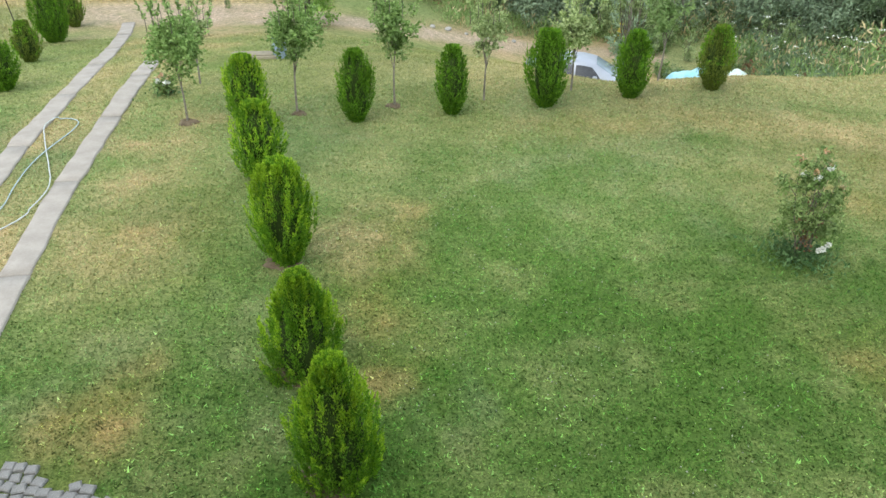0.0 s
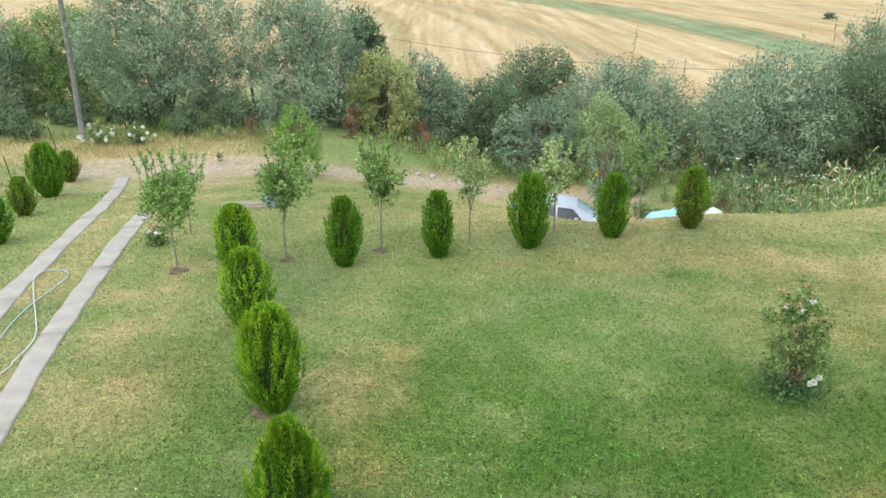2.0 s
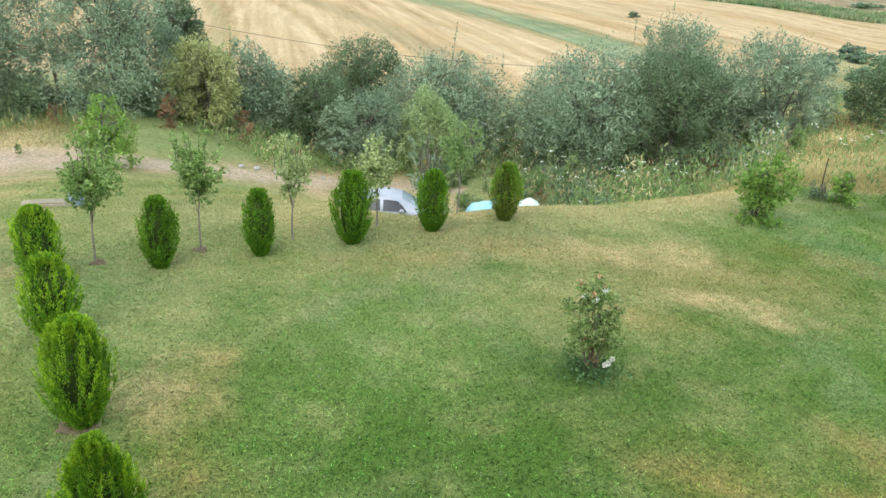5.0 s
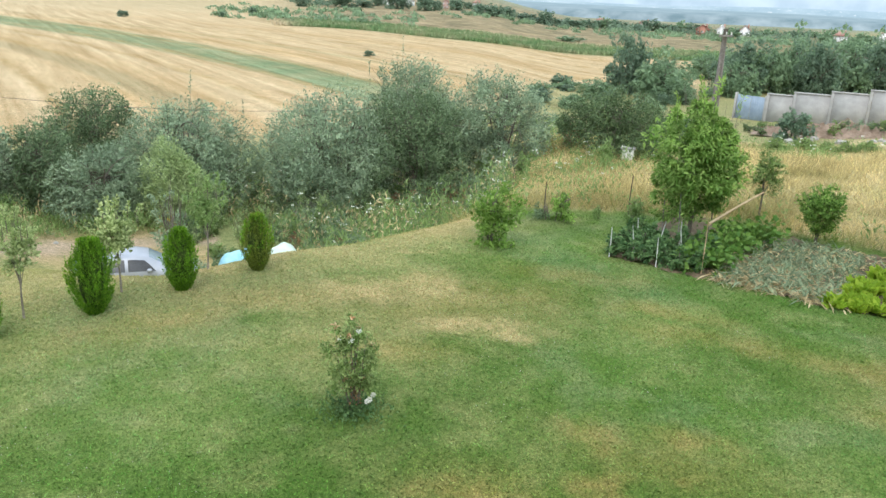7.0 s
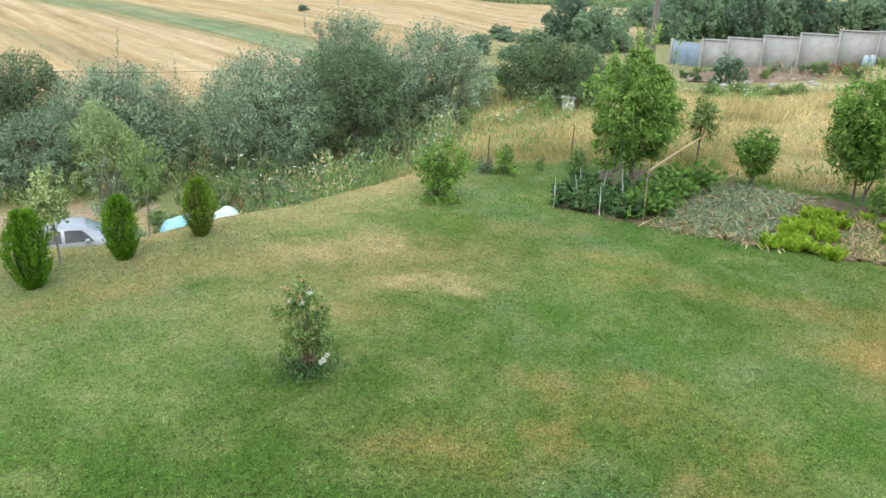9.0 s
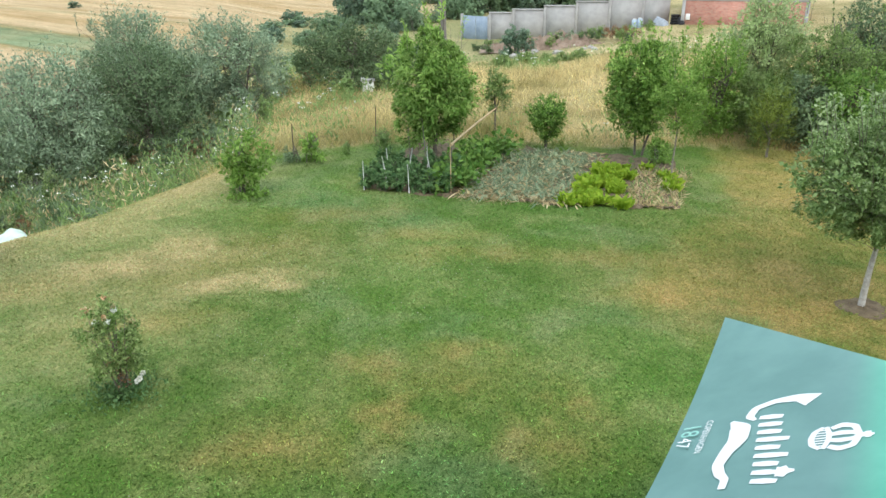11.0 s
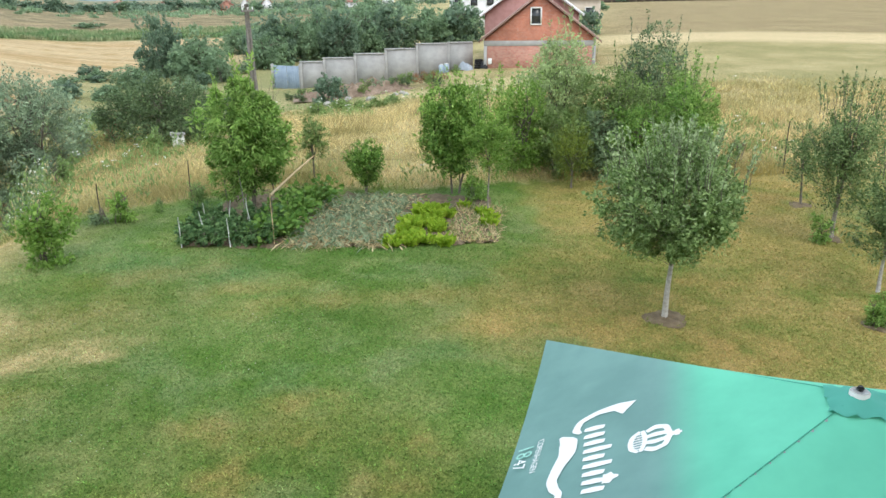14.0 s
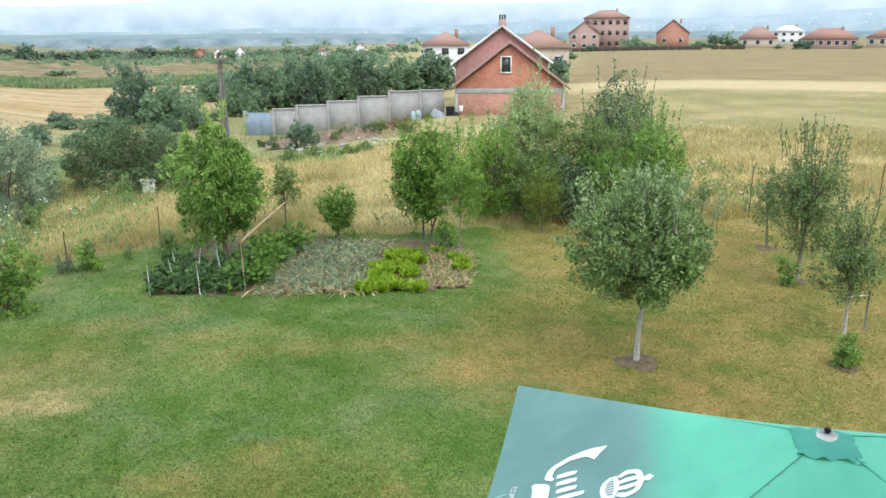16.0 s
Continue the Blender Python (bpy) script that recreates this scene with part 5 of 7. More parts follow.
rose_bush(-12.2, 30.4, 34, 0.9, 1.4, 800, [(float(rng.normal(0, 0.4)), float(rng.uniform(-0.55, -0.25)), float(rng.uniform(0.3, 0.9))) for _ in range(7)], "wild rose with white blooms beside the track")

# ---- poles, wire and fences ----


def utility_pole(x, y, height, label, legs=1, dz=0.0):
    ob = thing("utility_pole", label, "pole", x, y)
    k = np.linspace(0, 1, 6)
    for s in range(legs):
        off = (s - (legs - 1) / 2) * 0.5
        p = np.c_[off * (1 - 0.75 * k), 0.06 * np.sin(2 * k), height * k - 0.3]
        part("mast", Bag().tube(p, 0.13 - 0.045 * k, 9).mesh("mast", POLE_WOOD, True), ob)
    part("crossarm", Bag().box((-0.55, -0.05, height - 0.75), (0.55, 0.05, height - 0.63), 0, 0.01).mesh("crossarm", POLE_WOOD), ob)
    for s in (-0.45, 0.45, 0.0):
        part("insulator", Bag().tube([[s, 0, height - 0.64], [s, 0, height - 0.56], [s, 0, height - 0.5], [s, 0, height - 0.46]], [0.02, 0.045, 0.04, 0.02], 7).mesh("insulator", PLASTIC_W, True), ob)
    return ob


utility_pole(-15.0, 31.7, 7.6, "tall grey wooden utility pole beside the dirt track")
utility_pole(37.8, 30.5, 7.3, "dark double-legged wooden utility pole in the meadow", 2)
xs = np.linspace(-15.0, 37.8, 60)
u = (xs - xs[0]) / (xs[-1] - xs[0])
wire = np.c_[xs, 31.7 - 1.2 * u, 5.7 + (4.5 - 5.7) * u - 4 * 3.7 * u * (1 - u)]
tagged(new("power_cable", Bag().tube(wire, 0.007, 4).mesh("power_cable", WIRE)), "thin dark power cable sagging between two poles", "cable")


def fence_post(x, y, height, lean, label, mat=POST_WOOD, r=0.017):
    ob = thing("fence_post", label, "post", x, y, None, 0, "fence posts")
    k = np.linspace(0, 1, 5)
    p = np.c_[lean * k * height, 0.02 * np.sin(3 * k), k * height - 0.08]
    part("stake", Bag().tube(p, r * (1.1 - 0.2 * k), 6).mesh("stake", mat, True), ob)


for x, y, h, lean in [(30.05, -3.9, 1.95, -0.03), (28.4, 0.15, 1.87, 0.02), (17.5, 16.4, 1.35, 0.02), (15.3, 17.85, 1.0, 0.0), (22.6, 9.6, 1.3, 0.01), (25.9, 4.1, 1.4, -0.02), (19.6, 14.9, 1.2, 0.03), (18.55, 15.6, 1.1, 0.02)]:
    fence_post(x, y, h, lean, "dark thin fence post at the meadow's edge")
for x, y, h, lean in [(-14.0, 24.2, 1.1, -0.12), (-15.25, 28.45, 0.65, -0.1), (-14.95, 29.3, 1.05, -0.2)]:
    fence_post(x, y, h, lean, "dark leaning fence post beside the thujas")
rail = np.array([[30.05, -3.9], [28.4, 0.15], [25.9, 4.1], [22.6, 9.6], [20.9, 14.15], [17.5, 16.4], [15.3, 17.85]])
for h in (0.45, 0.85):
    p = np.c_[rail, ground(rail[:, 0], rail[:, 1]) + h]
    tagged(new("fence_wire", Bag().tube(p, 0.0022, 3, False).mesh("fence_wire", WIRE)), "thin rusty fence wire strung between posts", "wire")
ob = thing("tree_stake", "pale wooden stake with tie beside young pear tree", "stake", 18.1, -2.75)
part("stake", Bag().tube([[0, 0, -0.1], [0.01, 0, 0.5], [0, 0, 0.95]], 0.022, 6).mesh("stake", POLE_WOOD, True), ob)
part("tie", Bag().tube([[0, 0, 0.82], [-0.15, 0.2, 0.84], [-0.3, 0.4, 0.83]], 0.012, 4).mesh("tie", STAKE), ob)

# ---- garden wall, gate and houses ----


def boundary_wall():
    lens = [(59.3, 42.85, -0.5), (60.35, 41.0, -0.28), (61.8, 38.55, 0.02), (63.2, 36.1, 0.34), (64.65, 33.6, 0.72), (66.1, 31.1, 1.14), (67.3, 29.05, 1.2)]
    root = tagged(new("boundary_wall"), "stepped grey concrete boundary wall with capping", "wall", kind="structure")
    for (x0, y0, _), (x1, y1, top) in zip(lens[:-1], lens[1:]):
        L, turn = math.hypot(x1 - x0, y1 - y0), math.degrees(math.atan2(y1 - y0, x1 - x0))
        foot = min(gz(x0, y0), gz(x1, y1)) - 0.3
        for name, bag in (
            ("panel", Bag().box((0.11, -0.1, foot), (L - 0.11, 0.1, top - 0.08))),
            ("pillar", Bag().box((-0.105, -0.15, foot), (0.105, 0.15, top - 0.05), 0, 0.01)),
            ("capping", Bag().box((-0.13, -0.19, top - 0.075), (L - 0.14, 0.19, top + 0.02), 0, 0.012)),
        ):
            ob = part(name, bag.mesh(name, WALL_CONCRETE), root)
            ob.matrix_basis = pose(x0, y0, 0, 0, 0, turn)
    g = thing("metal_gate", "blue-grey sheet metal double gate, closed", "gate", 59.0, 45.9, gz(59, 45))
    turn = math.degrees(math.atan2(42.85 - 45.9, 0.3))
    g.matrix_basis = pose(59.0, 45.9, gz(59, 45) - 0.05, 0, 0, turn)
    for i in (0, 1):
        part("leaf", Bag().box((0.12 + 1.4 * i, -0.03, 0.06), (1.48 + 1.4 * i, 0.03, 2.15), 0, 0.01).mesh("leaf", GATE), g)
        for k in range(6):
            part("rib", Bag().box((0.2 + 1.4 * i + 0.22 * k, -0.045, 0.12), (0.26 + 1.4 * i + 0.22 * k, -0.031, 2.1)).mesh("rib", GATE), g)
    for i in (0, 1):
        part("gate_post", Bag().box((-0.1 + 2.95 * i, -0.12, -0.1), (0.1 + 2.95 * i, 0.12, 2.3), 0, 0.01).mesh("gate_post", WALL_CONCRETE), g)


boundary_wall()


def brick_wall_material(name, a, b, scale):
    """Laid hollow brick: courses with thin mortar, every brick its own shade."""

    def build(n, l, p):
        tc, br = n.new("ShaderNodeTexCoord"), n.new("ShaderNodeTexBrick")
        sw = n.new("ShaderNodeMapping")
        sw.inputs["Rotation"].default_value = (radians(90), 0, 0)
        br.inputs["Scale"].default_value = scale
        br.inputs["Color1"].default_value, br.inputs["Color2"].default_value, br.inputs["Mortar"].default_value = (*a, 1), (*b, 1), (0.42, 0.36, 0.31, 1)
        br.inputs["Mortar Size"].default_value = 0.012
        l.new(tc.outputs["Object"], sw.inputs[0])
        l.new(sw.outputs[0], br.inputs["Vector"])
        c = mixed(n, l, 1.0, br.outputs[0], ramp(n, l, noise_node(n, l, 0.9, 5), (0.78, 0.76, 0.74), (1.15, 1.12, 1.1), 0.3, 0.7), "MULTIPLY")
        l.new(c, p.inputs["Base Color"])

    return material(name, build, 0.95)


BRICK = brick_wall_material("orange_brickwork", (0.4, 0.14, 0.085), (0.52, 0.21, 0.13), 2.2)
BRICK_DULL = brick_wall_material("faded_brickwork", (0.46, 0.2, 0.15), (0.54, 0.29, 0.22), 2.2)


def gable(bag, w, y, z0, z1, peak, t=0.25):
    """A gable-shaped slab facing -y, of thickness t."""
    out = [(-w / 2, z0), (w / 2, z0), (w / 2, z1), (0, peak), (-w / 2, z1)]
    v = [(x, y, z) for x, z in out] + [(x, y + t, z) for x, z in out]
    tris = [(0, 1, 2), (0, 2, 4), (4, 2, 3), (5, 7, 6), (5, 9, 7), (9, 8, 7)]
    quads = [(0, 5, 6, 1), (1, 6, 7, 2), (2, 7, 8, 3), (3, 8, 9, 4), (4, 9, 5, 0)]
    return bag.add(v, quads, tris)


def roof_slopes(w, y0, y1, eave, peak, over=0.45, thick=0.14):
    """Two roof slopes as separate slabs."""
    out = []
    drop = (peak - eave) / (w / 2)
    for s in (-1, 1):
        x1 = s * (w / 2 + over)
        z1 = eave - drop * over
        lo = [(0, y0, peak), (x1, y0, z1), (x1, y1, z1), (0, y1, peak)]
        v = [(x + s * 0.0, y, z + 0.06) for x, y, z in lo] + [(x, y, z + 0.06 + thick) for x, y, z in lo]
        q = [(0, 1, 2, 3), (7, 6, 5, 4), (0, 4, 5, 1), (1, 5, 6, 2), (2, 6, 7, 3), (3, 7, 4, 0)]
        out.append(Bag().add(v, q))
    return out


def window_part(root, x, y, z, w, h, frame=WHITE, face=-1):
    """A window set in a wall that faces -y: frame, reveal and dark pane."""
    f = Bag()
    e = 0.12
    for lo, hi in (((x - w / 2, z), (x + w / 2, z + e)), ((x - w / 2, z + h - e), (x + w / 2, z + h)), ((x - w / 2, z + e), (x - w / 2 + e, z + h - e)), ((x + w / 2 - e, z + e), (x + w / 2, z + h - e))):
        f.box((lo[0], y - 0.06, lo[1]), (hi[0], y + 0.02, hi[1]))
    wnd = part("window", f.mesh("window", frame), root)
    part("pane", Bag().box((x - w / 2 + e, y - 0.02, z + e), (x + w / 2 - e, y + 0.01, z + h - e)).mesh("pane", DARK_GLASS), wnd)


def tiles_on(root, w, y0, y1, eave, peak, over=0.45):
    """Battens of tile courses, proud of the slope."""
    drop = (peak - eave) / (w / 2)
    for s in (-1, 1):
        n = 16
        for i in range(n):
            x = (w / 2 + over) * (i + 0.5) / n
            z = peak - drop * x + 0.21
            d = (w / 2 + over) / n * 0.46
            b = Bag().add([(s * (x - d), y0 - 0.02, z + d * drop - 0.015), (s * (x + d), y0 - 0.02, z - d * drop + 0.04), (s * (x + d), y1 + 0.02, z - d * drop + 0.04), (s * (x - d), y1 + 0.02, z + d * drop - 0.015), (s * (x + d), y0 - 0.02, z - d * drop - 0.02), (s * (x + d), y1 + 0.02, z - d * drop - 0.02)], [(0, 1, 2, 3), (1, 4, 5, 2)])
            part("tile_course", b.mesh("tile_course", ROOF), root)


def brick_house():
    turn = math.degrees(math.atan2(-0.943, 0.334))
    root = thing("brick_house", "unfinished orange brick house with brown tiled roof", "house", 66.2, 22.3, -1.45, turn)
    w, d = 9.7, 9.5
    part("lower_wall", Bag().box((-w / 2, 0, -0.4), (w / 2, 0.3, 2.5)).mesh("lower_wall", BRICK_DULL), root, "faded lower brick wall")
    part("side_wall", Bag().box((-w / 2, 0.3, -0.4), (-w / 2 + 0.3, d, 3.05)).mesh("side_wall", BRICK_DULL), root)
    part("side_wall", Bag().box((w / 2 - 0.3, 0.3, -0.4), (w / 2, d, 3.05)).mesh("side_wall", BRICK_DULL), root)
    part("belt", Bag().box((-w / 2 - 0.02, -0.03, 2.5), (w / 2 + 0.02, 0.3, 2.95), 0, 0.01).mesh("belt", WALL_CONCRETE), root, "grey concrete ring beam")
    for s in (-1, 1):
        part("corner_pillar", Bag().box((s * (w / 2 - 0.12) - 0.14, -0.035, -0.4), (s * (w / 2 - 0.12) + 0.14, 0.02, 2.5)).mesh("corner_pillar", WALL_CONCRETE), root)
    part("gable_wall", gable(Bag(), w, 0.0, 2.95, 3.0, 6.65).mesh("gable_wall", BRICK), root, "bright orange brick gable")
    part("gable_wall", gable(Bag(), w, d - 0.25, -0.4, 3.0, 6.65).mesh("gable_wall", BRICK), root)
    for b in roof_slopes(w, -0.35, d + 0.3, 3.05, 6.75):
        part("roof", b.mesh("roof", ROOF), root)
    tiles_on(root, w, -0.35, d + 0.3, 3.05, 6.75)
    window_part(root, -0.35, -0.02, 4.25, 1.0, 1.5)
    part("meter_box", Bag().box((-w / 2 + 0.35, -0.12, 0.95), (-w / 2 + 0.7, 0.0, 1.45), 0, 0.02).mesh("meter_box", PLASTIC_W), root)


brick_house()
for x, y in ((65.6, 31.3), (65.85, 30.9)):
    ob = thing("plastic_barrel", "light blue plastic barrel beside the boundary wall", "barrel", x - 0.6, y, None, 0, "barrels by the wall")
    part("drum", Bag().tube([[0, 0, -0.02], [0, 0, 0.08], [0, 0, 0.4], [0, 0, 0.72], [0, 0, 0.78]], [0.19, 0.22, 0.24, 0.22, 0.16], 12).mesh("drum", BARREL_BLUE, True), ob)
    part("lid", Bag().tube([[0, 0, 0.78], [0, 0, 0.83]], [0.17, 0.15], 12).mesh("lid", PLASTIC_W), ob)
ob = thing("tyre_stack", "stack of old black tyres at the house corner", "tyres", 65.0, 27.6)
for i in range(4):
    a = np.linspace(0, 2 * np.pi, 15)
    part("tyre", Bag().tube(np.c_[0.3 * np.cos(a) + 0.03 * i, 0.3 * np.sin(a), 0 * a + 0.1 + 0.2 * i], 0.1, 6, False).mesh("tyre", RUBBER, True), ob)


def pink_house():
    turn = math.degrees(math.atan2(-0.943, 0.334))
    root = thing("pink_house", "pink rendered gabled house with white fascia boards", "house", 77.0, 27.0, -1.3, turn)
    w, d = 9.2, 10.0
    part("wall", gable(Bag(), w, 0.0, -0.3, 4.7, 8.0).mesh("wall", PINK), root)
    part("wall", gable(Bag(), w, d, -0.3, 4.7, 8.0).mesh("wall", PINK), root)
    for s in (-1, 1):
        part("wall", Bag().box((s * w / 2 - 0.15, 0.25, -0.3), (s * w / 2 + 0.12, d, 4.7)).mesh("wall", PINK), root)
        k = 3.3 / (w / 2)
        p = np.array([[s * (w / 2 + 0.6), -0.45, 4.7 - 0.6 * k + 0.2], [0.0, -0.45, 8.2]])
        part("fascia", Bag().tube(p, 0.13, 4).mesh("fascia", WHITE), root)
    for b in roof_slopes(w, -0.4, d + 0.3, 4.7, 8.0, 0.6):
        part("roof", b.mesh("roof", ROOF_RED), root)
    part("chimney", Bag().box((-0.4, 3, 6.5), (0.4, 3.8, 8.9), 0, 0.03).mesh("chimney", BRICK_LOW), root)
    for i in range(3):
        part("chimney_pot", Bag().tube([[-0.26 + 0.26 * i, 3.4, 8.85], [-0.26 + 0.26 * i, 3.4, 9.4]], 0.09, 8).mesh("chimney_pot", POST_WOOD), root)


pink_house()


def far_house(x, y, turn, w, d, wall, peak, wall_mat, roof_mat, rows, cols, label, hip=False, group="houses of the town"):
    root = thing("house", label, "house", x, y, None, turn, group)
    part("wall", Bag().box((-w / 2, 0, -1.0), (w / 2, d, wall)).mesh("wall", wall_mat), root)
    if hip:
        o, r = 0.5, max(0.2, (w - d) / 2)
        v = [(-w / 2 - o, -o, wall), (w / 2 + o, -o, wall), (w / 2 + o, d + o, wall), (-w / 2 - o, d + o, wall), (-r, d / 2, peak), (r, d / 2, peak)]
        part("roof", Bag().add(v, [(0, 1, 5, 4), (2, 3, 4, 5), (3, 2, 1, 0)], [(1, 2, 5), (3, 0, 4)]).mesh("roof", roof_mat), root)
    else:
        part("gable_wall", gable(Bag(), w, 0.01, wall - 0.05, wall, peak, 0.2).mesh("gable_wall", wall_mat), root)
        part("gable_wall", gable(Bag(), w, d - 0.21, wall - 0.05, wall, peak, 0.2).mesh("gable_wall", wall_mat), root)
        for b in roof_slopes(w, -0.4, d + 0.4, wall, peak, 0.5, 0.2):
            part("roof", b.mesh("roof", roof_mat), root)
    for i in range(rows):
        for j in range(cols):
            window_part(root, (j + 0.5) / cols * w - w / 2, -0.01, wall / rows * (i + 0.35), min(1.5, (0.6 if w > 7 else 0.34) * w / cols), min(1.7, (0.5 if w > 7 else 0.38) * wall / rows), wall_mat if rows > 2 else WHITE)
    part("chimney", Bag().box((w * 0.2, d * 0.4, peak - 1.2), (w * 0.2 + 0.7, d * 0.4 + 0.7, peak + 0.5)).mesh("chimney", ROOF), root)
    return root


def facing(az):
    """The turn that makes a house look at the garden."""
    return -az


def polar(az, r):
    return r * math.sin(radians(az)), r * math.cos(radians(az))


for az, r, w, d, wall, peak, wm, rm, rows, cols, label, hip in [
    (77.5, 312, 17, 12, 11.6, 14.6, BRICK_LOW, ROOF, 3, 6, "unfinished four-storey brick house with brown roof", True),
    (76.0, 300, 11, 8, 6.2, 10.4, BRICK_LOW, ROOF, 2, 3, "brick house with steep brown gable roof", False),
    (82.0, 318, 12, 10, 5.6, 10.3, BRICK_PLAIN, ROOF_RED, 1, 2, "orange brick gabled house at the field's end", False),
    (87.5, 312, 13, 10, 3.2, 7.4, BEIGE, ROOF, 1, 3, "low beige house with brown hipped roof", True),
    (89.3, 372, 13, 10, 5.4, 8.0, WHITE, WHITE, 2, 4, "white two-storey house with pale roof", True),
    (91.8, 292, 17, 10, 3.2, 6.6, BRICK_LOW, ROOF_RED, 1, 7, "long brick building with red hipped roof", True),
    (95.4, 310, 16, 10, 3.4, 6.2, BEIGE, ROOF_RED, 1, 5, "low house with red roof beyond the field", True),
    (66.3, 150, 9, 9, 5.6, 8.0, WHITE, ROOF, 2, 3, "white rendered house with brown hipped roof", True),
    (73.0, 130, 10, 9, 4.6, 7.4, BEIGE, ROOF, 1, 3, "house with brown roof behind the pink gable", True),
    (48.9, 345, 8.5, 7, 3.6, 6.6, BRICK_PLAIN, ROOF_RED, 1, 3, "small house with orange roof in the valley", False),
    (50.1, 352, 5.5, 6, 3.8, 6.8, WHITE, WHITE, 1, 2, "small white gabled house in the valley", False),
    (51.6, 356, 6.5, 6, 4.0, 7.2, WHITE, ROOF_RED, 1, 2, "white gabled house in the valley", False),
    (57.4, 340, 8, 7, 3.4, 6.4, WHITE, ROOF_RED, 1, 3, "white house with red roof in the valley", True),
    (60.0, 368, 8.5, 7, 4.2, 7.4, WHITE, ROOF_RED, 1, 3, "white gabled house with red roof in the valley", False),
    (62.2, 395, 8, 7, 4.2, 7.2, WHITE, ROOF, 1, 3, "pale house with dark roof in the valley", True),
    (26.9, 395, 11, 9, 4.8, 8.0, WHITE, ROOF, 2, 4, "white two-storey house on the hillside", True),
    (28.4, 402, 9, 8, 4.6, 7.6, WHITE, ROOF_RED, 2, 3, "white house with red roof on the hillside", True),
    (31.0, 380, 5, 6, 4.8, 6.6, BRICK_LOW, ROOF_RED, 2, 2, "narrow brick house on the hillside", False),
    (33.2, 420, 7, 6, 3.6, 6.0, WHITE, ROOF_RED, 1, 2, "low white house along the road", True),
    (45.0, 430, 9, 7, 3.6, 6.0, BEIGE, ROOF_RED, 1, 3, "low house with red roof among trees", True),
    (42.0, 450, 9, 7, 3.6, 6.0, BEIGE, ROOF_RED, 1, 3, "low house with red roof among trees", True),
]:  # fmt: skip
    x, y = polar(az, r)
    if az < 63:
        w, d, wall, peak = 0.62 * w, 0.62 * d, 0.6 * wall, 0.6 * peak
    far_house(x, y, facing(az), w, d, wall, peak, wm, rm, rows, cols, label, hip)

for a0, a1, r in [(75.2, 84.2, 284), (84.6, 87.2, 286)]:
    far_fence = tagged(new("field_fence"), "low dark board fence before the far houses", "fence", "fences of the town")
    az = np.arange(a0, a1, 0.55)
    for a, b in zip(az[:-1], az[1:]):
        (xa, ya), (xb, yb) = polar(a, r), polar(b, r)
        board = part("fence_panel", Bag().box((0, -0.05, 0), (math.hypot(xb - xa, yb - ya) - 0.12, 0.05, 1.25), 0, 0.01).mesh("fence_panel", POST_WOOD), far_fence)
        board.matrix_basis = pose(xa, ya, gz(xa, ya), 0, 0, math.degrees(math.atan2(yb - ya, xb - xa)))

# trees of the valley and the town
rng = np.random.RandomState(77)
for az, r, h, w, kind in [
    (34.0, 330, 7, 12, 1), (35.4, 345, 6, 12, 1), (36.8, 350, 7, 11, 1), (38.2, 338, 9, 10, 1), (39.5, 360, 7, 14, 1), (41.3, 370, 7, 12, 1), (43.0, 372, 7, 13, 1), (44.6, 365, 6, 12, 1), (46.4, 380, 8, 11, 1), (53.0, 385, 7, 10, 0), (54.6, 372, 8, 10, 1), (55.8, 390, 6, 11, 0), (61.2, 330, 7, 10, 0), (58.6, 320, 5, 10, 0),
    (23.8, 340, 8, 16, 1), (25.2, 350, 7, 18, 1), (21.0, 330, 7, 9, 1), (27.6, 350, 9, 14, 1), (29.6, 340, 10, 12, 1), (30.4, 352, 8, 9, 1), (64.4, 122, 8, 7, 0), (65.3, 112, 7, 6, 1), (63.2, 130, 6, 8, 0), (74.6, 112, 6, 4, 1),
    (79.2, 292, 3, 10, 0), (80.0, 290, 3, 9, 1), (80.9, 292, 4, 9, 0), (83.2, 290, 3, 9, 0), (86.4, 288, 3, 8, 1), (88.8, 290, 3, 8, 0), (90.2, 285, 4, 6, 1), (93.4, 288, 3, 8, 0), (76.6, 285, 3, 8, 1), (79.6, 300, 6, 11, 0), (80.4, 306, 5, 8, 1), (84.6, 318, 11, 6, 1), (85.6, 322, 7, 9, 0), (83.9, 310, 5, 8, 0), (90.6, 330, 5, 6, 0), (74.4, 290, 6, 8, 0), (75.2, 205, 4, 4, 0), (40.0, 215, 4, 7, 0), (44.0, 223, 5, 6, 0), (49.4, 330, 5, 6, 1), (50.8, 338, 5, 6, 0), (52.3, 335, 5, 7, 1), (56.6, 326, 5, 7, 0), (59.3, 350, 6, 8, 1), (31.8, 362, 8, 9, 1), (26.2, 372, 6, 8, 1), (32.6, 392, 7, 9, 1), (48.2, 372, 7, 9, 1), (51.2, 386, 7, 10, 1), (57.0, 382, 7, 10, 0), (63.0, 372, 7, 10, 1), (35.0, 350, 7, 10, 1), (37.5, 340, 6, 10, 1), (40.4, 362, 7, 10, 1), (42.2, 370, 6, 10, 0), (45.5, 372, 7, 10, 1), (47.4, 390, 6, 9, 0),
]:  # fmt: skip
    x, y = polar(az, r)
    t = plant_tree("distant_tree", "distant green tree in the hazy valley", "tree", x, y, far_kinds[kind], rng.uniform(0, 360), "trees of the valley")
    w, h = min(w, 1.9 * h) * rng.uniform(0.6, 1.2), h * rng.uniform(0.45, 1.0)
    t.scale = (w / 7.0, w / 7.0, h / 6.0 * (0.85 if r > 150 else 1.0))
    t.location.z -= 0.05 * h
